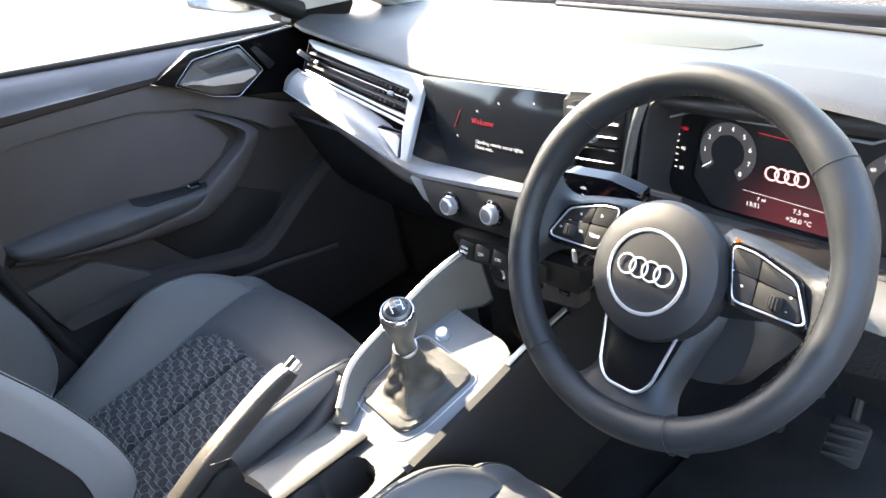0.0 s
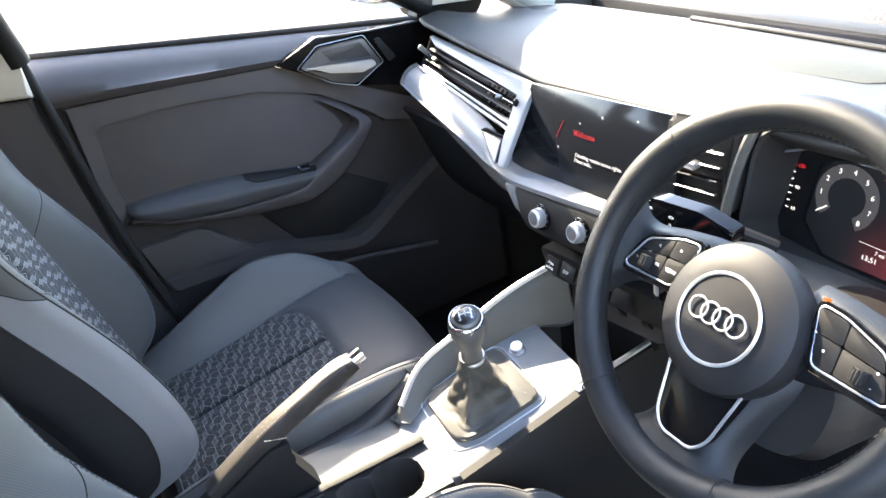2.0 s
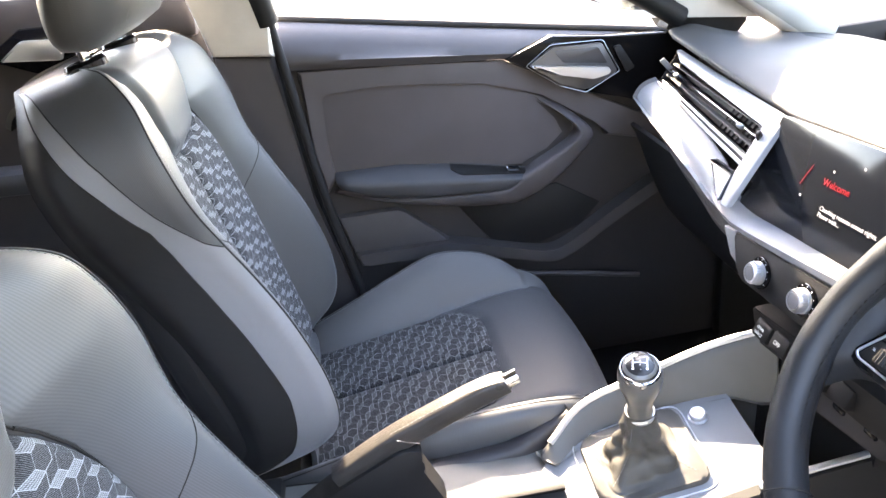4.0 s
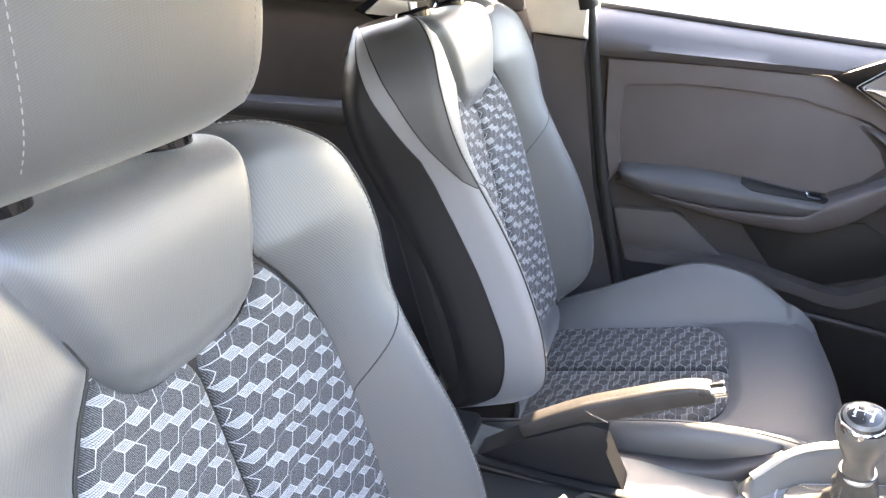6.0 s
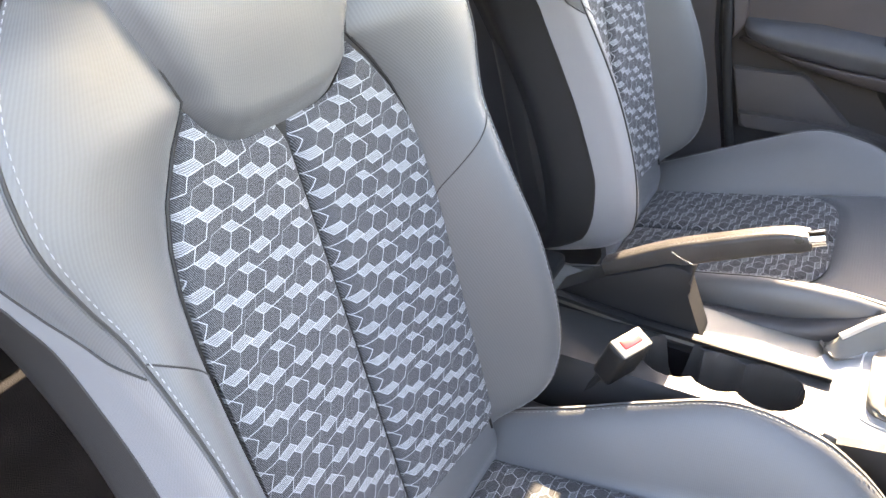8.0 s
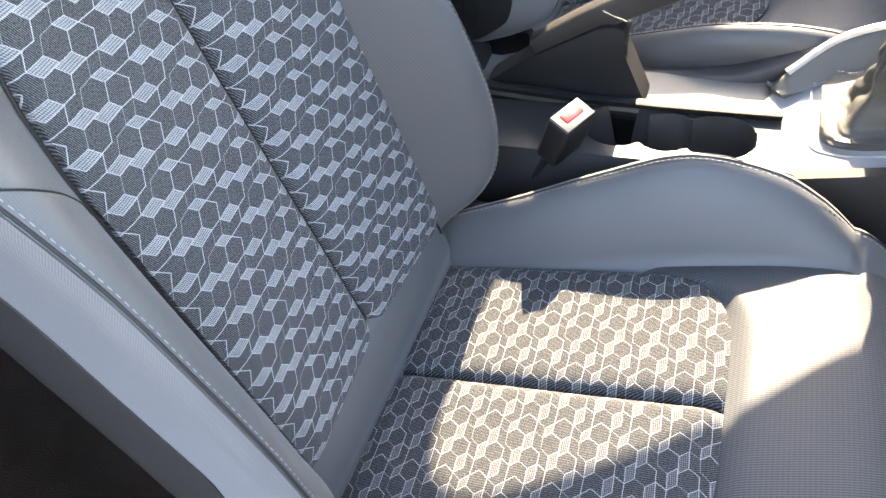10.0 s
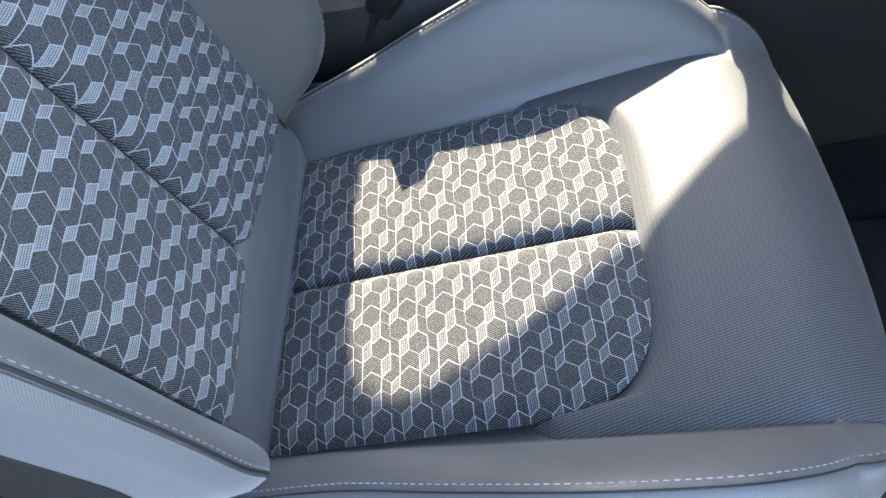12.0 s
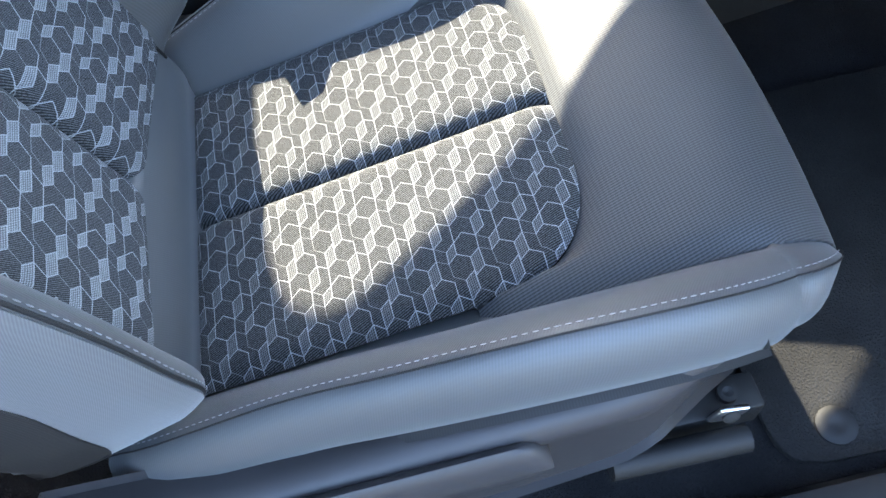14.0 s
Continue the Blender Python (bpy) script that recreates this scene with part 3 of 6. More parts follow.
            d = min((1 - abs(x)) * w, s - lo if q < 0.05 else 1.0)
            row.append(bk(xx, s, o - groove(d, 0.017, 0.011)))
        P.append(row)
    sheet("back_bib", P, CLOTH, seat, None, "plain grey cloth upper back panel", flip=True)

    for sd in (-1, 1):
        svals = np.concatenate([np.linspace(-0.034, 0.33, 40), np.linspace(0.34, 0.566, 36)])

        def bpt(s, t, lift=0.0):
            """A point of the bolster: t runs from the insert to the stitched rim."""
            xi, (xr, o) = back_inner(s), back_rim(s)
            e = math.sin(t * math.pi / 2)
            base = 0.012 - 0.050 * smooth01((s - 0.530) / 0.04)
            oo = base + (o - base) * (0.35 * t + 0.65 * e * e) + 0.012 * math.sin(math.pi * t) * smooth01((o - base) / 0.05) - groove(t * (xr - xi), 0.006, 0.009)
            return bk(sd * (xi + (xr - xi) * t), s, oo + lift)

        P, U = [], []
        for s in svals:
            row = [bpt(s, 0.0, -0.008) - np.array([sd * 0.008, 0, 0])] + [bpt(s, t) for t in np.linspace(0, 1, 14)]
            xr, o = back_rim(s)
            row.append(bk(sd * (xr + 0.003), s, o - 0.002))
            P.append(row)
            U.append([(0.09 * t, s) for t in np.linspace(0, 1, 16)])
        sheet("back_bolster", P, CLOTH, seat, U, "grey cloth side bolster with white stitching", flip=sd < 0, skirt=0.006)
        stitches("stitching", [bpt(s, 0.955, 0.0004) for s in svals], seat, BN)
        tube("rim_seam", [bpt(s, 1.0, 0.0) for s in svals], 0.0012, CLOTH_DARK, seat, "", 6)
        tube("panel_seam", [bpt(0.272 + 0.066 * t ** 0.8, 0.04 + 0.94 * t, 0.0002) for t in np.linspace(0, 1, 24)], 0.0007, CLOTH_DARK, seat, "", 6)
        tube("insert_seam", [bpt(s, 0.0, 0.0015) for s in svals if s < 0.452], 0.0016, CLOTH_DARK, seat, "", 6)
        tube("bib_seam", [bpt(s, 0.0, 0.0005) for s in svals if s > 0.448], 0.0013, CLOTH_DARK, seat, "", 6)
        # flank: upper cloth, band with light painted into its inboard tone, dark shell
        D = 0.135

        def flank(name, f0, f1, mat, lab, n=11):
            G = []
            for s in svals:
                xr, o = back_rim(s)
                a, b = f0(s), f1(s)
                row = []
                for t in np.linspace(0, 1, n):
                    d = (a + (b - a) * t)
                    full = d
                    d *= slim(s) if d > 0 else 1
                    u = min(1.0, max(0.0, (d + 0.018) / 0.018))
                    bulge = 0.003 + 0.008 * math.sin(u * math.pi / 2) + 0.008 * math.sin(max(0.0, min(1.0, d / D)) * math.pi * 0.75) - 0.03 * smooth01((full - 0.09) / 0.05)
                    row.append(bk(sd * (xr + bulge), s, o - 0.018 - d))
                G.append(row)
            sheet(name, G, mat, seat, None, lab, flip=sd < 0, skirt=0.003)

            def edge(s):
                d = f1(s) * (slim(s) if f1(s) > 0 else 1)
                x = 0.0034 + 0.008 * math.sin(min(1.0, max(0.0, (d + 0.018) / 0.018)) * math.pi / 2) + 0.008 * math.sin(max(0.0, min(1.0, d / D)) * math.pi * 0.75) - 0.03 * smooth01((f1(s) - 0.09) / 0.05)
                return bk(sd * (back_rim(s)[0] + x), s, back_rim(s)[1] - 0.018 - d)
            return edge

        b1 = lambda s: lerp(s, [0.0, 0.330, 0.345, 0.40, 0.471, 0.544, 0.585], [-0.0178, -0.0178, -0.006, 0.017, 0.042, 0.080, 0.105])
        b2 = lambda s: lerp(s, [-0.034, -0.02, 0.0, 0.05, 0.10, 0.168, 0.25, 0.306, 0.35, 0.385, 0.444, 0.525, 0.585], [0.125, 0.075, 0.050, 0.042, 0.036, 0.038, 0.038, 0.036, 0.033, 0.034, 0.058, 0.096, 0.125])
        e1 = flank("flank_cloth", lambda s: -0.018, b1, CLOTH, "grey cloth shoulder of the backrest flank")
        # inboard band painted lighter than the door side to stand for light
        e2 = flank("flank_band", b1, b2, CLOTH_FLANK if sd == out else CLOTH_BAND_LIT, "grey cloth band along the backrest flank")
        flank("flank_shell", b2, lambda s: D + 0.001, CLOTH_DARK, "dark cloth rear part of the backrest flank")
        tube("band_seam", [e1(s) for s in svals if s > 0.322], 0.0009, CLOTH_DARK, seat, "", 6)
        tube("band_seam", [e2(s) for s in svals], 0.0009, CLOTH_DARK, seat, "", 6)
    G = []
    for s in np.linspace(-0.03, 0.568, 30):
        xr, o = back_rim(min(0.570, max(-0.034, s)))
        deep = 0.135 * slim(s)
        G.append([bk(x * (xr - 0.012), s, o - 0.018 - deep - 0.012 * math.cos(x * 1.5)) for x in np.linspace(-1, 1, 16)])
    sheet("back_shell", G, PLASTIC, seat, None, "black rear shell of the backrest", flip=True)
    # core that closes the back from the inside
    G = []
    for s in np.linspace(-0.03, 0.52, 24):
        xr, o = back_rim(min(0.582, max(-0.01, s)))
        ring = []
        for q in range(24):
            th = 2 * math.pi * q / 24
            c, d = math.cos(th), math.sin(th)
            ring.append(bk((abs(c) ** 0.5) * math.copysign(1, c) * (xr - 0.004), s, -0.062 + (abs(d) ** 0.6) * math.copysign(1, d) * 0.055))
        G.append(ring + [ring[0]])
    sheet("back_frame", G, CLOTH_DARK, seat, None, "dark padding under the cover", skirt=0, flip=True)
    # --- headrest
    part_headrest(seat, bk, 0.568 if out > 0 else 0.580)
    for sx in (-0.080, 0.080):
        tube("headrest_post", [bk(sx, 0.54, -0.036), bk(sx, 0.66, -0.020)], 0.0065, CHROME, seat, "chrome headrest post")
        lathe("post_bezel", [(0.026, -0.004), (0.027, 0.004), (0.024, 0.009), (0.014, 0.009), (0.011, 0.004)], bk(sx, 0.563, -0.034), BU, PIANO, seat, "black glossy headrest post collar")

    # --- plastic base, valance and rails
    for sd in (-1, 1):
        outer = sd == out
        # the moulded side trim
        G = []
        for y in np.linspace(-0.10, 0.385, 34):
            top = lerp(y, [-0.12, 0.02, 0.10, 0.28, 0.385], [0.035, 0.022, 0.030, 0.046, 0.075])
            low = lerp(y, [-0.12, 0.20, 0.34, 0.385], [-0.165, -0.165, -0.115, -0.02])
            xb = 0.255 - 0.02 * smooth01((y - 0.30) / 0.09)
            step = smooth01((y - 0.285) / 0.02)
            row = [cu(sd * (xb - 0.040), y, top - 0.012), cu(sd * (xb - 0.020), y, top - 0.002), cu(sd * (xb - 0.006), y, top - 0.001), cu(sd * (xb + 0.002), y, top - 0.008)]
            for t in np.linspace(0.12, 1, 9):
                z = top + (low - top) * t
                dent = 0.017 * smooth01((t - 0.12) / 0.06) * (1 - 0.8 * step * (1 - smooth01((t - 0.25) / 0.25)))
                row.append(cu(sd * (xb + 0.004 - (dent if outer else 0)), y, z))
            G.append(row)
        sheet("side_trim", G, PLASTIC_SEAT, seat, None, "dark grey moulded plastic seat side trim", flip=sd < 0)
        if outer:
            part_lever(seat, cu, sd)
        rail = box("seat_rail", (0.035, 0.50, 0.045), (x0 + sd * 0.205, 0.20, 0.032), PLASTIC, seat, "black seat rail on the floor", 0.004)
        for yy in (0.42,):
            lathe("bolt", [(0.0, -0.002), (0.009, -0.002), (0.009, 0.005), (0.005, 0.006), (0.0, 0.004)], (x0 + sd * 0.205, yy, 0.058), (0, 0, 1), RUBBER, rail, "", 14)
    tube("rail_bar", [(x0 + out * 0.243, 0.30, 0.060), (x0 + out * 0.243, 0.36, 0.052), (x0 + out * 0.243, 0.362, 0.052), (x0 + out * 0.243, 0.425, 0.045)], 0.013, PLASTIC, seat, "black seat slide tube")
    bracket = box("rail_bracket", (0.006, 0.030, 0.026), (x0 + out * 0.224, 0.412, 0.066), STEEL, seat, "bright steel rail bracket", 0.003, (-20, 0, 0))
    lathe("bolt", [(0.0, 0.0), (0.008, 0.0), (0.008, 0.004), (0.005, 0.006), (0.0, 0.006)], (x0 + out * 0.226, 0.412, 0.070), (out, 0, 0.3), RUBBER, bracket, "", 14)
    # pan under the cushion
    bm = bmesh.new()
    bmesh.ops.create_cube(bm, size=1.0)
    bmesh.ops.scale(bm, vec=(0.40, 0.46, 0.10), verts=bm.verts)
    bmesh.ops.bevel(bm, geom=bm.edges, offset=0.03, segments=3, affect="EDGES", profile=0.5)
    bm.transform(pose(x0, 0.19, z0 - 0.085))
    part("seat_pan", bm, PLASTIC, seat, "black seat pan under the cushion")
    for sx in (-0.17, 0.17):
        for yy in (0.02, 0.36):
            box("pan_bracket", (0.03, 0.06, 0.12), (x0 + sx, yy, 0.10), PLASTIC, seat, "", 0.004)
    return seat


def part_headrest(seat, bk, low):
    rings = []
    for t in np.linspace(0, 1, 22):
        s = low + 0.215 * t
        # rounded outline in the height
        e = min(1.0, (1 - abs(2 * t - 1) ** 4.5)) ** 0.42 if 0 < t < 1 else 0.0
        hw = 0.105 + 0.056 * e
        hd = 0.012 + 0.046 * e
        ring = []
        for q in range(48):
            th = 2 * math.pi * q / 48
            c, d = math.cos(th), math.sin(th)
            xx = math.copysign(abs(c) ** 0.55, c) * hw
            oo = math.copysign(abs(d) ** 0.75, d) * hd
            if d > 0:
                oo += 0.010 * (1 - (xx / 0.16) ** 2)
            seam = abs(abs(xx) - 0.112)
            oo -= math.copysign(groove(seam, 0.0025, 0.004), d) if d > 0 else 0
            ring.append(bk(xx, s, -0.010 + oo + 0.38 * (s - low)))
        rings.append(ring + [ring[0]])
    c0 = np.mean(rings[0][:-1], 0)
    c1 = np.mean(rings[-1][:-1], 0)
    G = [[c0] * len(rings[0])] + rings + [[c1] * len(rings[0])]
    ob = sheet("headrest", G, CLOTH, seat, None, "padded grey cloth headrest", skirt=0, flip=True)
    for sx in (-1, 1):
        pts = []
        for t in np.linspace(0.08, 0.92, 30):
            e = (1 - abs(2 * t - 1) ** 4.5) ** 0.42
            hd = 0.012 + 0.046 * e
            hw = 0.105 + 0.056 * e
            c = (0.107 / hw) ** (1 / 0.55)
            d = math.sqrt(max(0, 1 - c * c))
            pts.append(bk(sx * 0.107, low + 0.215 * t, -0.010 + d ** 0.75 * hd + 0.010 * (1 - (0.107 / 0.16) ** 2) + 0.0006 + 0.38 * 0.215 * t))
        stitches("stitching", pts, ob, BN)
    return ob


def part_lever(seat, cu, sd):
    """The height lever in its recess."""
    G = []
    for y in np.linspace(0.03, 0.245, 26):
        e = min(1.0, (0.245 - y) / 0.018, (y - 0.025) / 0.018) ** 0.5 if 0.025 < y < 0.245 else 0.02
        row = []
        for q in range(16):
            th = 2 * math.pi * q / 16
            row.append(cu(sd * (0.262 + 0.010 * math.cos(th)), y, -0.004 + 0.06 * (y - 0.03) + 0.030 * e * math.sin(th)))
        G.append(row + [row[0]])
    return sheet("height_lever", G, PLASTIC_SEAT, seat, None, "grey plastic seat height lever", skirt=0, flip=sd < 0)


front_seat(0.36, 0.22, 1, "grey cloth driver seat with hexagon insert beside the open door")
front_seat(-0.36, 0.262, -1, "grey cloth passenger seat with hexagon insert beside the closed door", 0.50)


# ---------------------------------------------------------------- surroundings and body shell
ground = raw("ground", [(-400, -400, -0.36), (400, -400, -0.36), (400, 400, -0.36), (-400, 400, -0.36)], [[0, 1, 2, 3]], GRAVEL)
tagged(ground, "pale sunlit gravel ground outside the car", "ground", kind="structure")

floor = box("floor", (1.52, 2.6, 0.05), (-0.04, 0.25, -0.035), CARPET, None, "dark carpeted car floor", 0.005)
tagged(floor, "dark carpeted car floor", "floor", kind="structure")
sill = box("sill", (0.10, 1.5, 0.12), (0.70, 0.35, -0.02), PLASTIC, None, "", 0.02)
tagged(sill, "black plastic door sill trim", "sill", kind="structure")

roof = sheet("roof", [[(x, y, 1.21 - 0.05 * (x / 0.6) ** 2 - (0.04 * smooth01(-x / 0.6)) - 0.03 * ((y + 0.3) / 0.8) ** 2) for y in np.linspace(-1.1, 0.47, 16)] for x in np.linspace(-0.60, 0.58, 18)], LINING, None, None, "", 0.015, flip=True)
tagged(roof, "pale cloth roof lining", "roof", kind="structure")
# unseen stand-in for greenery, its height set to cut low sky light
low_sky_screen = box("sky_blocker", (0.3, 40.0, 4.4), (9.0, 0.0, 1.82), SKY_SCREEN, None, "", 0.02)
tagged(low_sky_screen, "unseen green screen added to block the low sky", "wall", kind="structure")
rear_wall = box("rear_wall", (1.44, 0.05, 1.25), (0, -1.10, 0.55), PLASTIC, None, "", 0.01)
tagged(rear_wall, "dark rear bulkhead of the cabin", "wall", kind="structure")
cowl = box("cowl_side", (0.04, 0.36, 0.74), (-0.725, 1.10, 0.325), PLASTIC, None, "", 0.01)
tagged(cowl, "dark footwell side panel under the dashboard", "panel", kind="structure")
bulkhead = box("bulkhead", (1.44, 0.05, 0.75), (0, 1.27, 0.30), PLASTIC, None, "", 0.01)
tagged(bulkhead, "dark front bulkhead of the footwells", "wall", kind="structure")


def bar(name, pts, w, d, mat, label, cat):
    """A pillar: flattened bar along points."""
    ob = tube(name, spline(pts, 18), w, mat, None, "", 14, flat=d / w)
    return tagged(ob, label, cat, kind="structure")


# pillars and roof rails
bar("a_pillar_left", [(-0.70, 1.10, 0.695), (-0.66, 0.88, 0.840), (-0.632, 0.68, 0.960), (-0.60, 0.40, 1.085), (-0.58, 0.10, 1.13)], 0.038, 0.042, CREAM, "cream trimmed front pillar beside the windscreen", "pillar")
bar("a_pillar_right", [(0.70, 1.16, 0.70), (0.665, 0.93, 0.86), (0.635, 0.72, 0.985), (0.60, 0.42, 1.12), (0.575, 0.10, 1.172)], 0.045, 0.06, CREAM, "cream trimmed front pillar at the open door", "pillar")
bar("roof_rail_left", [(-0.58, 0.30, 1.12), (-0.575, -0.2, 1.14), (-0.575, -1.1, 1.10)], 0.05, 0.05, CREAM, "cream roof rail over the doors", "rail")
bar("roof_rail_right", [(0.575, 0.30, 1.165), (0.57, -0.2, 1.18), (0.57, -1.1, 1.15)], 0.035, 0.035, CREAM, "cream roof rail over the doors", "rail")


def yz(x, sgn=1):
    """Plates that lie on the passenger door: outline in (y, z), depth towards the cabin."""
    return lambda a, b, d: (x + d, a, b)


b_pillar = thing("b_pillar", "cream upper and dark lower middle pillar trim", "pillar", (-0.72, -0.02, 0.0), kind="structure")
prism("upper_trim", [(-0.135, 1.13), (-0.090, 0.813), (0.020, 0.797), (0.022, 0.86), (0.012, 0.93), (-0.01, 1.13)], lambda a, b, d: (-0.745 + d + 0.30 * max(0, b - 0.80), a, b), 0.045, CREAM, b_pillar, "cream upper pillar trim", 0.008)
prism("lower_trim", [(-0.09, 0.81), (-0.12, 0.4), (-0.14, 0.02), (0.10, 0.02), (0.085, 0.26), (0.035, 0.50), (0.018, 0.70), (0.014, 0.795)], yz(-0.755), 0.040, DOOR_DARK, b_pillar, "dark lower pillar trim", 0.008)
prism("pillar_core", [(-0.10, 0.83), (-0.13, 0.0), (0.17, 0.0), (0.13, 0.26), (0.075, 0.50), (0.055, 0.70), (0.05, 0.83)], yz(-0.80), 0.042, RUBBER, b_pillar, "black door shut behind the trim", 0.004)
tube("door_seal", spline([(-0.712, 0.022, 0.90), (-0.712, 0.024, 0.85), (-0.712, 0.036, 0.738), (-0.712, 0.058, 0.512), (-0.712, 0.102, 0.256), (-0.712, 0.14, 0.08)], 30), 0.009, RUBBER, b_pillar, "black rubber door seal")

# driver side pillar behind the open door
pr = thing("b_pillar_driver", "dark middle pillar trim behind the driver seat", "pillar", (0.70, -0.25, 0.0), kind="structure")
prism("pillar_trim", [(-0.42, 0.0), (-0.12, 0.0), (-0.13, 0.5), (-0.16, 0.80), (-0.22, 1.12), (-0.42, 1.12)], lambda a, b, d: (0.655 + d - 0.28 * max(0, b - 0.80), a, b), 0.08, PLASTIC, pr, "black pillar trim", 0.015)
tube("belt_webbing", spline([(0.640, -0.19, 0.95), (0.645, -0.17, 0.55), (0.648, -0.15, 0.12)], 14), 0.022, RUBBER, pr, "black seat belt webbing", 10, flat=0.08)
box("belt_anchor", (0.02, 0.05, 0.05), (0.645, -0.15, 0.14), PLASTIC, pr, "black belt anchor", 0.008)
quarter = prism("rear_side", [(-1.10, 0.0), (-0.40, 0.0), (-0.40, 0.82), (-1.10, 0.90)], lambda a, b, d: (0.70 + d, a, b), 0.05, PLASTIC, None, "", 0.01)
tagged(quarter, "dark rear side wall of the cabin", "wall", kind="structure")

# ---------------------------------------------------------------- passenger door
door = thing("passenger_door", "closed passenger door with dark grey trim and silver handle", "car door", (-0.74, 0.5, 0.05))
prism("door_body", [(0.075, 0.775), (0.03, 0.76), (0.05, 0.55), (0.10, 0.27), (0.15, -0.06), (1.25, -0.06), (1.25, 0.30), (1.20, 0.64), (0.80, 0.665)], yz(-0.80), 0.055, DOOR_LOW, door, "dark moulded lower door trim", 0.006)


prism("door_core", [(0.03, 0.812), (0.364, 0.757), (0.80, 0.684), (0.95, 0.655), (0.95, 0.30), (0.10, 0.30)], yz(-0.80), 0.030, DOOR_LOW, door, "", 0.004)


def ledge(y):
    return lerp(y, [0.03, 0.364, 0.80, 0.95], [0.857, 0.799, 0.726, 0.70])


# padded top under the window
G = []
for y in np.linspace(0.028, 0.93, 40):
    zt = ledge(y)
    zl = lerp(y, [0.03, 0.46, 0.62, 0.93], [0.763, 0.722, 0.70, 0.66])
    G.append([(-0.800, y, zt - 0.012), (-0.790, y, zt - 0.006), (-0.776, y, zt - 0.010), (-0.758, y, zt - 0.022), (-0.743, y, zt - 0.038), (-0.733, y, zt - 0.054), (-0.722, y, zl + (zt - zl) * 0.22), (-0.724, y, zl + 0.010), (-0.728, y, zl + 0.002), (-0.740, y, zl)])
sheet("door_top", G, DOOR_DARK, door, None, "dark soft door top under the window", flip=True)

# mid-grey band that runs down into the pull handle
band = [(0.052, 0.758), (0.25, 0.742), (0.455, 0.722), (0.56, 0.665), (0.68, 0.60), (0.76, 0.56), (0.80, 0.50), (0.66, 0.535), (0.635, 0.575), (0.53, 0.640), (0.47, 0.668), (0.41, 0.682), (0.30, 0.698), (0.20, 0.708), (0.10, 0.714), (0.083, 0.705), (0.083, 0.60), (0.088, 0.535), (0.062, 0.50), (0.055, 0.60)]
prism("door_band", band, yz(-0.765), 0.032, DOOR_GREY, door, "grey soft trim band on the door", 0.006)
insert = [(0.083, 0.540), (0.080, 0.70), (0.090, 0.712), (0.20, 0.706), (0.30, 0.696), (0.41, 0.680), (0.48, 0.660), (0.53, 0.636), (0.60, 0.585), (0.56, 0.52), (0.50, 0.495), (0.30, 0.52)]
prism("door_insert", insert, yz(-0.765), 0.026, DOOR_CLOTH, door, "dark grey cloth door insert", 0.005)

# thin dark plate on the insert paints the shade behind the pull
prism("pull_shade", [(0.512, 0.632), (0.552, 0.588), (0.566, 0.556), (0.532, 0.526), (0.478, 0.503), (0.472, 0.480), (0.540, 0.505), (0.600, 0.535), (0.612, 0.566)], yz(-0.7385), 0.0015, DOOR_LOW, door, "painted shade of the hollow behind the pull handle", 0.0005)
# armrest pad and the switch recess in its top
def arm_at(y, u):
    """A point of the pad's top, from its back edge (u = 0) to its crest (u = 1)."""
    zb = lerp(y, [0.084, 0.216, 0.321, 0.507], [0.546, 0.542, 0.527, 0.484])
    zc = lerp(y, [0.084, 0.10, 0.217, 0.326, 0.464, 0.507], [0.532, 0.530, 0.516, 0.501, 0.483, 0.478])
    xc = lerp(y, [0.084, 0.095, 0.11, 0.14], [-0.728, -0.712, -0.704, -0.700])
    return np.array([-0.740 + (xc + 0.740) * u, y, zb + (zc - zb) * u + 0.004 * math.sin(math.pi * u)])


G = []
for y in np.linspace(0.085, 0.476, 40):
    zp = lerp(y, [0.085, 0.095, 0.161, 0.273, 0.434, 0.476], [0.524, 0.516, 0.493, 0.472, 0.461, 0.474])
    e = arm_at(y, 1.0)
    G.append([arm_at(y, u) for u in (0.0, 0.25, 0.5, 0.75, 0.93)] + [e + np.array([0.0015, 0, -0.0015]), e * (0.7, 1, 0.7) + np.array([e[0] * 0.3 + 0.002, 0, zp * 0.3]), e * (0.2, 1, 0.2) + np.array([e[0] * 0.8 + 0.001, 0, zp * 0.8]), np.array([e[0] - 0.002, y, zp]), np.array([e[0] - 0.008, y, zp - 0.003]), np.array([-0.745, y, zp - 0.003])])
sheet("armrest", G, DOOR_ARM, door, None, "blue-grey padded door armrest", flip=True)
G = [[arm_at(y, u) + np.array([0.001, 0, 0.0016]) for u in np.linspace(0.10, lerp(y, [0.32, 0.34, 0.48], [0.45, 0.78, 0.72]), 5)] for y in np.linspace(0.322, 0.486, 16)]
sheet("window_switch_panel", G, PLASTIC, door, None, "black window switch recess", 0.002, flip=True)
tube("recess_lip", [arm_at(y, 0.06) + np.array([0.001, 0, 0.002]) for y in np.linspace(0.320, 0.490, 14)], 0.0016, DOOR_ARM, door, "grey lip of the switch recess", 8)
sw = box("window_switch", (0.014, 0.028, 0.008), arm_at(0.452, 0.45) + np.array([0, 0, 0.002]), PIANO, door, "black window switch", 0.003, (-12, 34, 0))
box("switch_edge", (0.008, 0.004, 0.002), arm_at(0.440, 0.45) + np.array([0, 0, 0.0075]), CHROME, sw, "chrome switch edge", 0.0008, (-12, 34, 0))
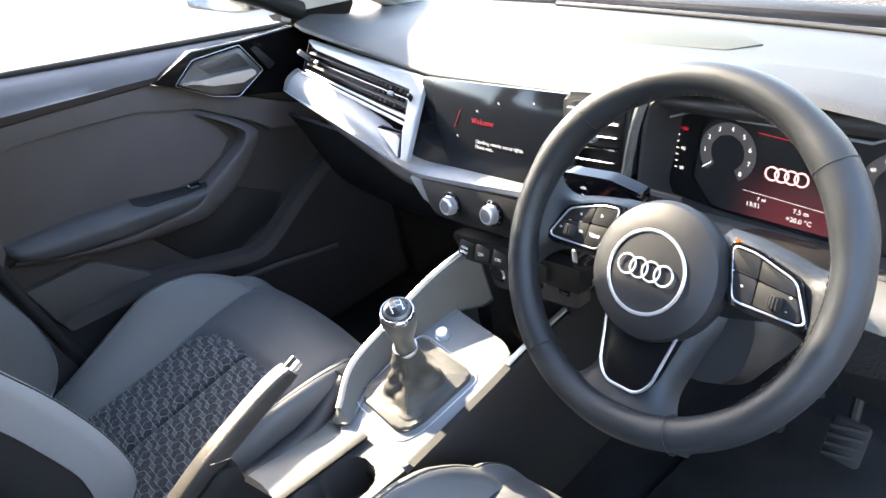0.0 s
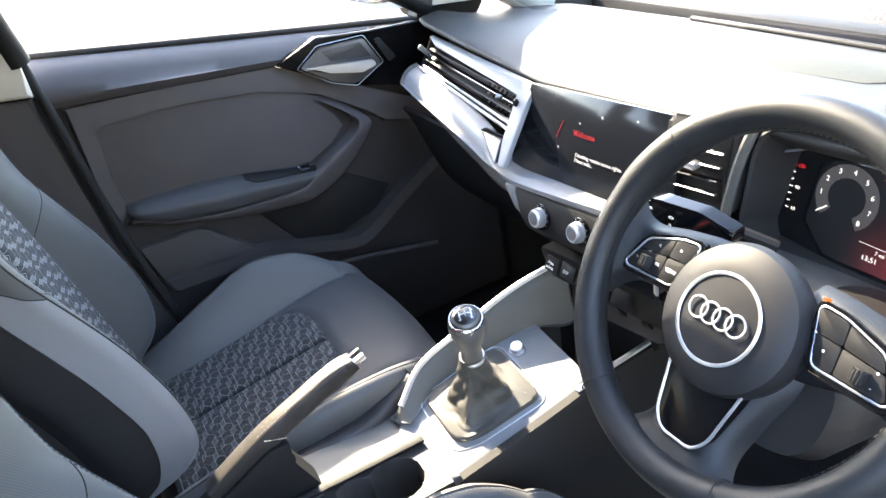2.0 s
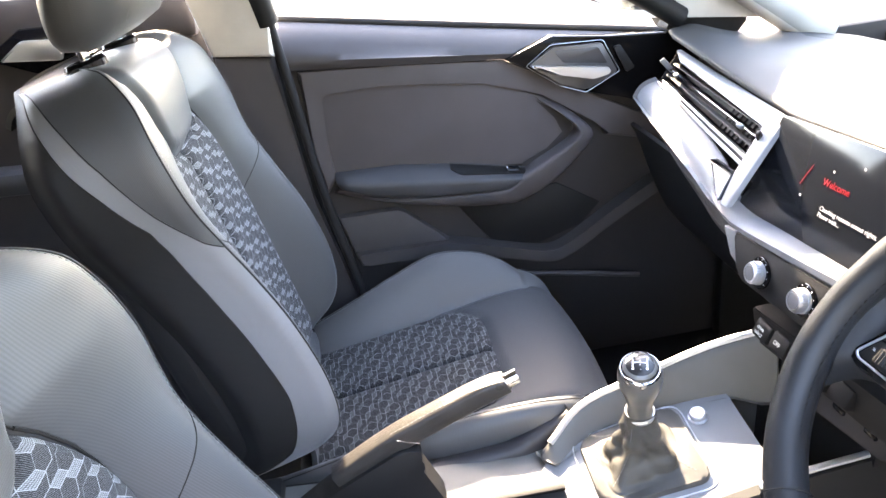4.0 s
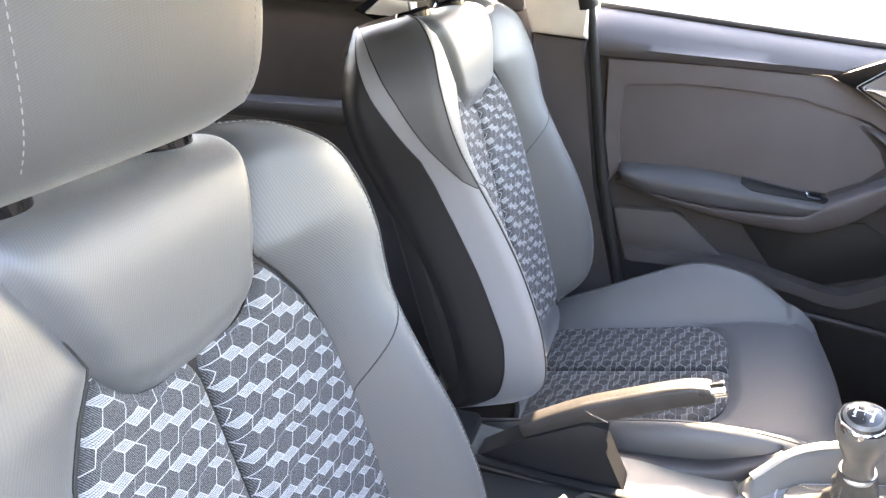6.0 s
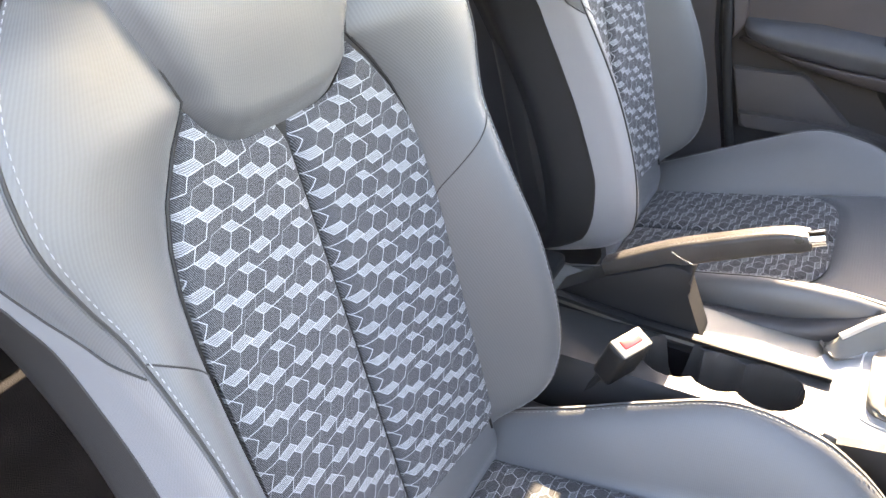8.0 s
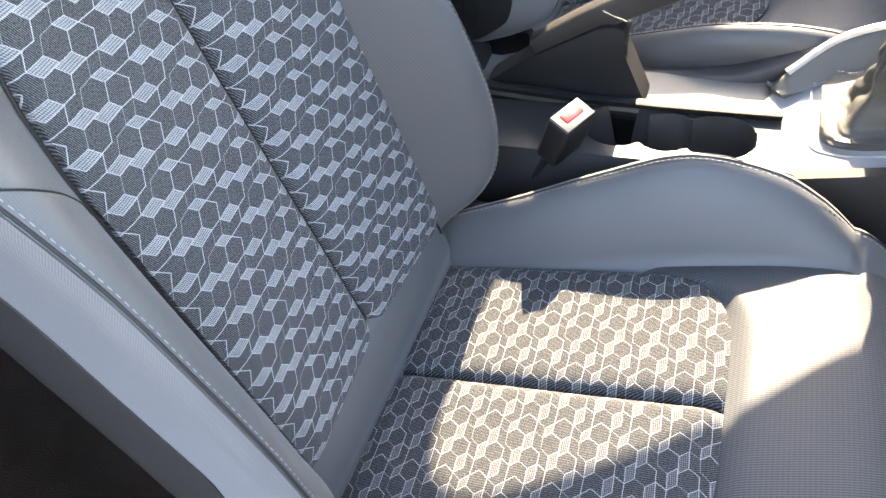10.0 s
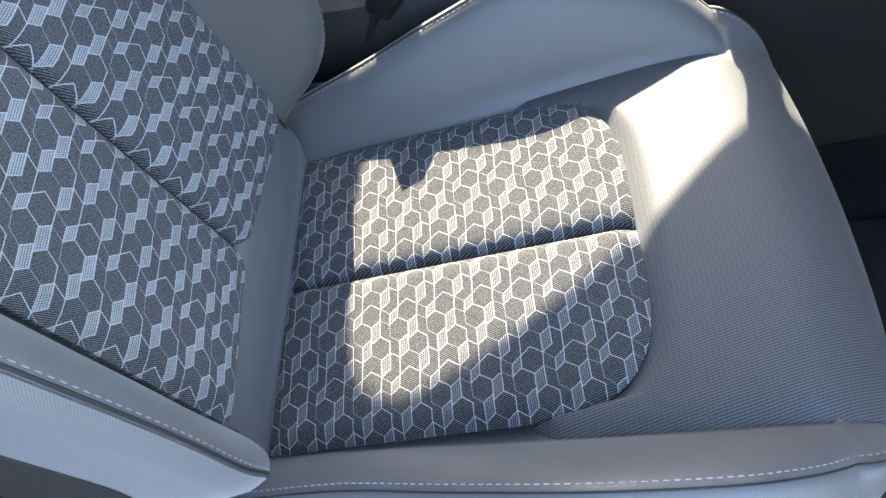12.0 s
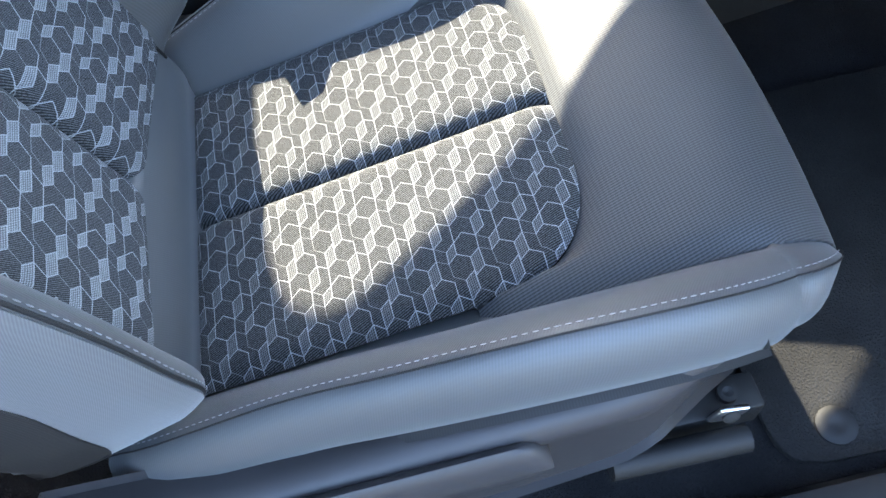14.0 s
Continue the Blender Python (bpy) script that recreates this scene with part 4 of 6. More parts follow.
# pull handle: an angular grip that turns down and runs on as the band under the armrest


def soft_corners(pts, times=2):
    pts = np.array(pts, float)
    for _ in range(times):
        q = [pts[0]]
        for a, b in zip(pts[:-1], pts[1:]):
            q += [a * 0.78 + b * 0.22, a * 0.22 + b * 0.78]
        pts = np.array(q + [pts[-1]])
    return pts


inner = soft_corners([(0.515, 0.634), (0.561, 0.600), (0.594, 0.568), (0.584, 0.546), (0.531, 0.517), (0.483, 0.493), (0.462, 0.481), (0.434, 0.458), (0.273, 0.468), (0.161, 0.489), (0.090, 0.514)])
outer = soft_corners([(0.521, 0.638), (0.571, 0.610), (0.627, 0.560), (0.622, 0.537), (0.566, 0.483), (0.519, 0.447), (0.460, 0.425), (0.437, 0.422), (0.329, 0.434), (0.195, 0.464), (0.076, 0.502)])
crest_x = soft_corners([(v, 0.0) for v in (-0.738, -0.716, -0.698, -0.694, -0.694, -0.696, -0.697, -0.700, -0.702, -0.704, -0.722)])[:, 0]
G = []
for a, b, x in zip(inner, outer, crest_x):
    row = []
    for u, d in ((-0.03, -0.060), (-0.02, -0.010), (0.0, -0.003), (0.07, 0.0), (0.20, 0.0), (0.55, -0.005), (0.86, -0.011), (0.96, -0.015), (1.0, -0.022), (1.03, -0.060)):
        p = a + (b - a) * u
        row.append((max(x + d, -0.762), p[0], p[1]))
    G.append(row)
sheet("pull_handle", G, DOOR_GREY, door, None, "grey angular door pull handle", 0.006, flip=False)
# lower mouldings
prism("lower_wedge", [(0.075, 0.450), (0.20, 0.448), (0.216, 0.440), (0.308, 0.352), (0.29, 0.335), (0.10, 0.345)], yz(-0.755), 0.030, DOOR_MID, door, "grey lower door wedge", 0.008)
sweep = spline([(-0.712, 0.10, 0.355), (-0.708, 0.20, 0.352), (-0.705, 0.308, 0.345), (-0.703, 0.42, 0.315), (-0.702, 0.508, 0.290), (-0.703, 0.56, 0.300), (-0.708, 0.66, 0.36), (-0.716, 0.764, 0.418), (-0.725, 0.85, 0.455)], 50)
prism("pocket_rim", [(q[1], q[2] + 0.012) for q in sweep] + [(q[1] + 0.006, q[2] - 0.016) for q in sweep[::-1]], yz(-0.745), 0.040, DOOR_MID, door, "dark curved rim of the door pocket", 0.008, 3)
# no recess is cut: a flat near-black plate paints the shade inside it
prism("pocket", [(0.32, 0.44), (0.44, 0.435), (0.55, 0.443), (0.644, 0.381), (0.60, 0.335), (0.50, 0.305), (0.40, 0.325)], yz(-0.748), 0.006, PLASTIC, door, "flat dark plate painting the shade in the door pocket", 0.003)
tube("lower_strip", spline([(-0.715, 0.30, 0.262), (-0.712, 0.494, 0.245), (-0.712, 0.722, 0.198)], 16), 0.006, DOOR_DARK, door, "dark lower door strip")
# handle unit
HANDLE = gloss("satin_grey_metal", (0.105, 0.105, 0.11), 0.36, 0.7)
bez = [(0.453, 0.725), (0.548, 0.757), (0.66, 0.742), (0.78, 0.733), (0.86, 0.70), (0.84, 0.63), (0.74, 0.595), (0.70, 0.612), (0.62, 0.636), (0.52, 0.690)]
prism("handle_bezel", bez, yz(-0.74), 0.023, BEZEL, door, "black gloss door handle bezel", 0.0015)
tube("bezel_strip", [(-0.716, 0.548, 0.757), (-0.716, 0.66, 0.742), (-0.716, 0.78, 0.732)], 0.0020, HANDLE, door, "thin silver strip over the handle", 8)
dish = rounded([(0.497, 0.708), (0.545, 0.738), (0.645, 0.733), (0.676, 0.672), (0.610, 0.645), (0.56, 0.665)], 0.006)
tube("handle_outline", [(-0.7095, a, b) for a, b in rounded([(0.491, 0.708), (0.543, 0.743), (0.648, 0.738), (0.682, 0.672), (0.611, 0.639), (0.558, 0.660)], 0.006)], 0.0007, SILVER, door, "thin silver outline round the handle", 6, True)
hand = prism("door_handle", dish, yz(-0.712), 0.007, HANDLE, door, "satin silver inner door handle", 0.003)
prism("handle_lever", rounded([(0.500, 0.709), (0.560, 0.702), (0.652, 0.688), (0.655, 0.676), (0.62, 0.670), (0.555, 0.686)], 0.004), lambda a, b, d: (-0.706 + d + 0.010 * smooth01((a - 0.50) / 0.1), a, b), 0.012, gloss("satin_lever", (0.42, 0.42, 0.43), 0.3, 0.85), hand, "polished handle lever", 0.003)
# darker silver plate on the dish paints the shade of its hollow
prism("handle_cup_shade", rounded([(0.548, 0.730), (0.636, 0.727), (0.655, 0.692), (0.565, 0.706)], 0.004), yz(-0.7055), 0.001, gloss("silver_painted_shade", (0.05, 0.05, 0.053), 0.4, 0.6), hand, "dark plate painting the shade in the handle dish", 0.0005)
prism("lock_switch", rounded([(0.668, 0.722), (0.682, 0.724), (0.712, 0.676), (0.694, 0.668)], 0.004), yz(-0.711), 0.006, PLASTIC, door, "black door lock switch", 0.002)

# outer skin with the window opening, seen over the door top
win = thing("window_passenger", "clear passenger door window with black lower seal", "window", (-0.79, 0.5, 0.8), kind="structure")
tube("window_seal", spline([(-0.79, 0.03, 0.852), (-0.79, 0.36, 0.796), (-0.79, 0.80, 0.722), (-0.78, 0.93, 0.70)], 24), 0.008, RUBBER, win, "black window seal")
tube("window_frame", spline([(-0.700, 0.020, 0.86), (-0.660, 0.006, 0.99), (-0.640, 0.020, 1.060), (-0.630, 0.060, 1.086), (-0.628, 0.103, 1.087), (-0.627, 0.184, 1.069), (-0.630, 0.276, 1.042), (-0.640, 0.379, 0.990), (-0.652, 0.48, 0.942), (-0.675, 0.66, 0.850), (-0.70, 0.80, 0.76)], 50), 0.022, PLASTIC, win, "black window frame", 12)

sheet("pane", [[(-0.788 + 0.16 * t, y, zb + (zt - zb) * t) for t in np.linspace(0, 1, 5)] for y, zb, zt in ((0.03, 0.85, 1.0), (0.06, 0.845, 1.08), (0.20, 0.82, 1.06), (0.36, 0.795, 0.995), (0.52, 0.768, 0.92), (0.70, 0.738, 0.82), (0.80, 0.725, 0.76))], GLASS, win, None, "clear tinted window pane", 0)
screen_pane = sheet("windscreen", [[(x, 1.16 - 0.72 * t - 0.10 * (x / 0.6) ** 2 * (1 - 0.5 * t), 0.70 + 0.44 * t - 0.02 * (x / 0.6) ** 2 + 0.05 * t * (1 - t)) for t in np.linspace(0, 1, 10)] for x in np.linspace(-0.62, 0.62, 12)], SCREEN_GLASS, None, None, "", 0)
tagged(screen_pane, "tinted windscreen over the dashboard", "windscreen", kind="structure")

# closing panel between the window frame and the roof
fr_c = spline([(-0.700, 0.020, 0.86), (-0.660, 0.006, 0.99), (-0.640, 0.020, 1.060), (-0.630, 0.060, 1.086), (-0.628, 0.103, 1.087), (-0.627, 0.184, 1.069), (-0.630, 0.276, 1.042), (-0.640, 0.379, 0.990), (-0.652, 0.48, 0.942), (-0.675, 0.66, 0.850), (-0.70, 0.80, 0.76)], 50)
up_c = spline([(-0.690, -0.05, 0.86), (-0.64, -0.06, 1.0), (-0.60, -0.05, 1.10), (-0.575, 0.02, 1.16), (-0.575, 0.10, 1.16), (-0.578, 0.184, 1.155), (-0.585, 0.30, 1.13), (-0.60, 0.42, 1.09), (-0.63, 0.60, 1.00), (-0.655, 0.82, 0.87), (-0.69, 1.04, 0.73)], 50)
hp = sheet("door_header", [[a + (b - a) * t for t in np.linspace(0, 1, 6)] for a, b in zip(fr_c, up_c)], CREAM, None, None, "", 0.02)
tagged(hp, "cream trim panel between window frame and roof", "trim", kind="structure")

# ---------------------------------------------------------------- rear door seen past the seats
rear_door = thing("rear_door", "dark rear door trim with armrest and silver handle", "car door", (-0.74, -0.55, 0.05))
prism("door_body", [(-0.10, 0.87), (-0.14, -0.03), (-1.05, -0.03), (-1.05, 1.00), (-0.40, 0.94)], yz(-0.80), 0.05, DOOR_DARK, rear_door, "dark moulded rear door trim", 0.008)
box("door_top", (0.05, 0.95, 0.09), (-0.755, -0.58, 0.925), DOOR_DARK, rear_door, "dark soft rear door top", 0.015, (-4, 0, 0))
prism("handle_bezel", [(-0.485, 0.862), (-0.41, 0.905), (-0.30, 0.90), (-0.28, 0.83), (-0.38, 0.815)], yz(-0.755), 0.035, PIANO, rear_door, "black handle bezel", 0.005)
prism("door_handle", rounded([(-0.455, 0.856), (-0.41, 0.886), (-0.34, 0.88), (-0.35, 0.845)], 0.005), yz(-0.722), 0.012, SILVER, rear_door, "silver inner handle", 0.003)
box("armrest", (0.075, 0.52, 0.05), (-0.735, -0.62, 0.64), DOOR_ARM, rear_door, "dark rear armrest", 0.018, (-3, 0, 0))

# ---------------------------------------------------------------- outside mirror
prism("sail_panel", rounded([(0.775, 0.738), (0.92, 0.705), (0.95, 0.74), (0.850, 0.840), (0.828, 0.82)], 0.008), yz(-0.755), 0.045, PLASTIC, door, "black triangular mirror corner", 0.006)
mirror = thing("door_mirror", "white door mirror outside the passenger window", "mirror", (-0.98, 0.80, 0.70))
lo = [(0.675, 0.80), (0.70, 0.775), (0.80, 0.742), (0.90, 0.728), (0.925, 0.76), (0.925, 0.86), (0.90, 0.885), (0.72, 0.89), (0.68, 0.87)]
prism("housing", rounded(lo, 0.02), lambda a, b, d: (-1.03 + (a - 0.675) * 0.25 + d, a - 0.045, b), 0.10, PAINT, mirror, "pale painted mirror housing", 0.02, 3)
prism("mirror_glass", rounded([(0.695, 0.80), (0.80, 0.757), (0.895, 0.745), (0.905, 0.86), (0.72, 0.87)], 0.015), lambda a, b, d: (-0.933 + (a - 0.675) * 0.25 + d, a - 0.045, b), 0.004, CHROME, mirror, "mirror glass", 0.001)
prism("mirror_foot", [(0.84, 0.735), (0.93, 0.735), (0.93, 0.70), (0.86, 0.70)], lambda a, b, d: (-0.96 + d, a, b), 0.18, PLASTIC, mirror, "black mirror foot", 0.006)


# ---------------------------------------------------------------- dashboard
dash = thing("dashboard", "grey soft dashboard with silver trim and black lower part", "dashboard", (0, 0.95, 0.3))


def lip_y(x):
    return lerp(x, [-0.68, -0.652, -0.45, -0.20, 0.10, 0.30, 0.70], [0.775, 0.762, 0.748, 0.737, 0.735, 0.735, 0.75])


def lip_z(x):
    return lerp(x, [-0.68, -0.652, -0.45, -0.20, 0.10, 0.22, 0.70], [0.742, 0.743, 0.728, 0.708, 0.722, 0.735, 0.75])


G = []
for x in np.linspace(-0.69, 0.69, 70):
    y0, z0 = lip_y(x), lip_z(x)
    zt = 0.738 if x < 0.15 else 0.745
    bow = 0.02 * (x / 0.69) ** 2
    prof = [(y0 + 0.030, z0 - 0.030), (y0 + 0.004, z0 - 0.012), (y0 - 0.001, z0 - 0.004), (y0 + 0.004, z0 + 0.001), (y0 + 0.03, z0 + 0.004), (0.83, max(z0 + 0.003, 0.728)), (0.90, 0.722), (0.97, 0.712), (1.05, 0.702), (1.13 - bow, 0.688), (1.20 - bow, 0.672), (1.24 - bow, 0.65)]
    pr = spline(prof, 30)
    G.append([(x, a, b) for a, b in pr])
sheet("dash_top", G, DASH_SOFT, dash, None, "grey soft grained dashboard top")

# speaker grille and windscreen vent
prism("speaker_grille", [(-0.150, 0.935), (-0.178, 1.04), (-0.185, 1.09), (0.16, 1.045), (0.235, 0.99), (0.205, 0.945), (0.05, 0.925)], lambda a, b, d: (a, b, 0.7215 - 0.103 * (b - 0.90) - 0.1 * max(0, b - 1.05) - 0.006 + d), 0.006, soft_plastic("perforated_grille", (0.045, 0.045, 0.034), 0.7, 300.0, 1.0), dash, "dark olive perforated speaker grille", 0.002)
tube("defrost_slot", spline([(-0.30, 1.165, 0.684), (0.2, 1.135, 0.690), (0.45, 1.10, 0.695)], 16), 0.006, PLASTIC, dash, "black windscreen vent slot")

# passenger side vent band
vent = thing("passenger_vent", "long black slatted air vent with silver frame in the dashboard", "air vent", (-0.4, 0.73, 0.66))
TL, TR, BR, BL = map(np.array, ((-0.640, 0.770, 0.708), (-0.195, 0.728, 0.700), (-0.213, 0.680, 0.640), (-0.625, 0.728, 0.662)))


def vent_at(u, v, d=0.0):
    p = (1 - v) * ((1 - u) * TL + u * TR) + v * ((1 - u) * BL + u * BR)
    n = np.cross(TR - TL, BL - TL)
    n /= np.linalg.norm(n)
    return p + n * (d if n[1] < 0 else -d)


sheet("vent_cavity", [[vent_at(u, v, -0.035 if 0.02 < u < 0.98 and 0.04 < v < 0.96 else 0.0) for v in (0.0, 0.05, 0.95, 1.0)] for u in (0.0, 0.03, 0.97, 1.0)], PLASTIC, vent, None, "black vent cavity", 0.004)
for k in range(5):
    v = 0.13 + 0.185 * k
    tube("slat", [vent_at(u, v, -0.004) for u in np.linspace(0.03, 0.955, 12)], 0.0048, PIANO if k % 2 == 0 else PLASTIC, vent, "", 10, flat=0.45)
tube("chrome_slat", [vent_at(u, 0.93, 0.0) for u in np.linspace(0.03, 0.97, 12)], 0.0022, SILVER, vent, "thin bright slat edge", 8)
for k in range(9):
    u = 0.62 + 0.038 * k
    tube("vane", [vent_at(u, 0.08, -0.018), vent_at(u, 0.9, -0.018)], 0.0022, PLASTIC, vent, "", 6)
for u in (0.12, 0.80):
    p = vent_at(u, 0.55, 0.0)
    box("vent_tab", (0.016, 0.008, 0.006), p, SILVER_LIGHT, vent, "silver vent tab", 0.002, (20, 0, -6))
box("vent_wheel", (0.008, 0.010, 0.040), vent_at(0.975, 0.55, 0.0), PIANO, vent, "black vent thumbwheel", 0.003, (25, 0, 0))

def vent_plane(lift):
    return lambda a, b, d: (a, 0.770 - 0.0784 * (a + 0.640) + 0.8875 * (b - 0.708) - d - lift, b)


prism("vent_frame", [(-0.635, 0.713), (-0.197, 0.703), (-0.168, 0.601), (-0.187, 0.6), (-0.21, 0.633), (-0.226, 0.69), (-0.583, 0.7)], vent_plane(0.000), 0.010, SILVER_LIGHT, vent, "pale silver angular frame of the vent", 0.003)
tube("vent_frame", [vent_at(0, 1.05), vent_at(1.0, 1.05)], 0.003, SILVER, vent, "pale silver frame bar", 8)
box("vent_cap", (0.005, 0.010, 0.044), vent_at(0.008, 0.5, 0.000), SILVER_LIGHT, vent, "silver vent end cap", 0.002, (41, 0, -8))

# silver trim under the vent and along the screen
sil_top = spline([(-0.655, 0.735, 0.655), (-0.56, 0.718, 0.652), (-0.40, 0.700, 0.640), (-0.262, 0.682, 0.617), (-0.250, 0.676, 0.587), (-0.20, 0.690, 0.572), (-0.10, 0.690, 0.578), (0.14, 0.690, 0.592)], 48)
sil_low = spline([(-0.662, 0.697, 0.625), (-0.56, 0.684, 0.616), (-0.44, 0.670, 0.606), (-0.305, 0.655, 0.592), (-0.240, 0.646, 0.583), (-0.18, 0.634, 0.579), (-0.10, 0.627, 0.586), (0.14, 0.625, 0.617)], 48)
sil_edge = spline([(-0.664, 0.703, 0.612), (-0.56, 0.694, 0.596), (-0.42, 0.672, 0.575), (-0.305, 0.660, 0.555), (-0.240, 0.652, 0.544), (-0.18, 0.645, 0.546), (-0.10, 0.640, 0.562), (0.14, 0.640, 0.592)], 48)
G = [[a + (b - a) * t + np.array([0, -0.006, 0.006]) * math.sin(math.pi * t) for t in np.linspace(0, 1, 8)] for a, b in zip(sil_top, sil_low)]
sheet("silver_trim", G, SILVER_LIGHT, dash, None, "pale silver trim panel")
G = [[a + np.array([0, 0.002, -0.001]), a * 0.5 + b * 0.5 + np.array([0, -0.004, 0]), b, b + np.array([0, 0.03, -0.012])] for a, b in zip(sil_low, sil_edge)]
sheet("dotted_edge", G, soft_plastic("dotted_black_trim", (0.06, 0.06, 0.062), 0.4, 300.0, 1.0), dash, None, "black dotted trim edge", flip=True)
prism("black_wedge", [(-0.28, 0.629), (-0.208, 0.631), (-0.193, 0.602)], vent_plane(0.000), 0.012, PIANO, dash, "black gloss wedge beside the screen", 0.001)

# screen
screen = thing("centre_screen", "black touchscreen lit with red and white words", "screen", (-0.05, 0.71, 0.64))


def scr(a, b, d):
    """Across and up the screen, out towards the cabin."""
    return (a, 0.729 - 0.27 * (0.70 - b) - d * 0.965, b + d * 0.26)


prism("screen_glass", [(-0.198, 0.706), (0.125, 0.722), (0.135, 0.585), (-0.236, 0.562)], scr, 0.012, SCREEN, screen, "dark glossy screen glass", 0.002)
RED_GLOW = glow("red_screen_glow", (0.8, 0.03, 0.05), 0.034)
WHITE_GLOW = glow("white_screen_glow", (0.8, 0.82, 0.85), 0.055)


def scr_m(a, b):
    ux, uz, un = Vector((1, 0, 0.045)).normalized(), Vector((0, 0.26, 0.965)), Vector((0, -0.965, 0.26))
    m = Matrix.Identity(4)
    for i in range(3):
        m[i][0], m[i][1], m[i][2] = ux[i], uz[i], un[i]
    m.translation = Vector(scr(a, b, 0.0125))
    return m


lettering("welcome_words", "Welcome", 0.0125, scr_m(-0.054, 0.657), RED_GLOW, screen, "small red word")
lettering("message_words", "Checking remote access rights.\nPlease wait...", 0.0082, scr_m(-0.068, 0.6225), WHITE_GLOW, screen, "two white lines of words", align="LEFT")
tube("red_line", [scr(-0.105, 0.668, 0.0125), scr(-0.118, 0.640, 0.0125)], 0.0004, RED_GLOW, screen, "thin red line", 4)
for a, b in ((-0.066, 0.672), (-0.11, 0.628), (0.05, 0.70), (-0.02, 0.69)):
    box("screen_mark", (0.003, 0.0004, 0.003), scr(a, b, 0.0125), WHITE_GLOW, screen, "small white sign", 0)

# lower dash behind the console, glovebox side
G = []
for x in np.linspace(-0.69, 0.69, 40):
    f = 0.0 if x < 0.12 else 0.03
    prof = [(0.695 + f, 0.565), (0.712 + f, 0.53), (0.74 + f, 0.45), (0.78 + f, 0.36), (0.86, 0.27), (0.97, 0.20)]
    G.append([(x, a, b) for a, b in spline(prof, 14)])
sheet("lower_dash", G, PLASTIC, dash, None, "black lower dashboard", flip=True)

# climate panel
climate = thing("climate_panel", "black climate control panel with two silver knobs", "control panel", (0, 0.63, 0.55))


def clim(a, b, d):
    return (a, 0.645 - d - 0.1 * (0.58 - b), b + 0.10 * (a + 0.12))


prism("panel", rounded([(-0.135, 0.583), (0.165, 0.583), (0.16, 0.530), (0.10, 0.520), (-0.10, 0.524), (-0.118, 0.538)], 0.006), clim, 0.020, PLASTIC, climate, "black control panel", 0.004)
prism("panel_end", [(-0.168, 0.580), (-0.137, 0.582), (-0.120, 0.538), (-0.140, 0.545)], clim, 0.018, SILVER_LIGHT, climate, "pale panel end", 0.003)
for x, z in ((-0.058, 0.558), (0.035, 0.570), (0.128, 0.582)):
    kd = Vector((0, -0.98, 0.2))
    dial = lathe("knob_dial", [(0.0, 0.0), (0.0205, 0.0), (0.0205, 0.0025), (0.0190, 0.0035), (0.0, 0.0035)], (x, 0.6215, z), kd, PIANO, climate, "black dial behind the knob", 36)
    knob = lathe("climate_knob", [(0.0, 0.0), (0.0150, 0.0), (0.0150, 0.003), (0.0138, 0.004), (0.0132, 0.011), (0.0120, 0.0135), (0.0100, 0.0130), (0.0, 0.0126)], Vector((x, 0.6215, z)) + kd * 0.0034, kd, SILVER, climate, "ribbed silver knob", 36)
    lathe("knob_face", [(0.0, 0.0), (0.0098, 0.0), (0.0094, 0.0012), (0.0, 0.0015)], Vector((x, 0.6215, z)) + kd * 0.0158, kd, gloss("grey_knob_face", (0.20, 0.20, 0.21), 0.3, 0.4), knob, "grey satin knob face", 28)
    q = kd.to_track_quat("Z", "Y")
    for k in range(28):
        th = 2 * math.pi * k / 28
        p = Vector((x, 0.6215, z)) + q @ Vector((0.0136 * math.cos(th), 0.0136 * math.sin(th), 0.0100))
        box("knob_rib", (0.0010, 0.008, 0.0010), p, SILVER, knob, "", 0, (-11, 0, 0))
    for k in range(9):
        th = radians(-30 + 30 * k)
        box("dial_mark", (0.0012, 0.0006, 0.0012), Vector((x, 0.6215, z)) + q @ Vector((0.0178 * math.cos(th), 0.0178 * math.sin(th), 0.0036)), WHITE_INK, dial, "", 0)
# button row and socket panel
row_panel = thing("switch_row", "row of black dashboard buttons", "switch panel", (0.02, 0.65, 0.46))
prism("row_body", rounded([(-0.105, 0.480), (0.17, 0.510), (0.17, 0.465), (-0.085, 0.435)], 0.006), lambda a, b, d: (a, 0.665 - d, b), 0.024, PLASTIC, row_panel, "black switch housing", 0.005)
for k, txt in enumerate(("drive\nselect", "OFF", "OFF", "", "")):
    x = -0.066 + 0.040 * k
    z = 0.462 + 0.0042 * k
    b = box("button", (0.034, 0.016, 0.026), (x, 0.640, z), PLASTIC, row_panel, "", 0.004, (-25, 0, 0))
    if txt:
        lettering("button_words", txt, 0.0075, Matrix.Translation((x, 0.6305, z + 0.0035)) @ Euler((radians(65), 0, 0)).to_matrix().to_4x4(), WHITE_INK, b, "white printed words")
sock = thing("socket_panel", "black panel with power socket and charging ports", "socket panel", (0.03, 0.67, 0.42))
prism("panel", rounded([(-0.060, 0.435), (0.145, 0.475), (0.140, 0.410), (-0.050, 0.375)], 0.008), lambda a, b, d: (a, 0.69 - d, b), 0.024, DOOR_DARK, sock, "dark socket panel", 0.004)
ring = lathe("power_socket", [(0.0, 0.0), (0.0165, 0.0), (0.0165, 0.006), (0.0135, 0.008), (0.012, 0.005), (0.0, 0.005)], (-0.028, 0.666, 0.415), (0, -1, 0.1), CHROME, sock, "power socket with bright ring", 30)
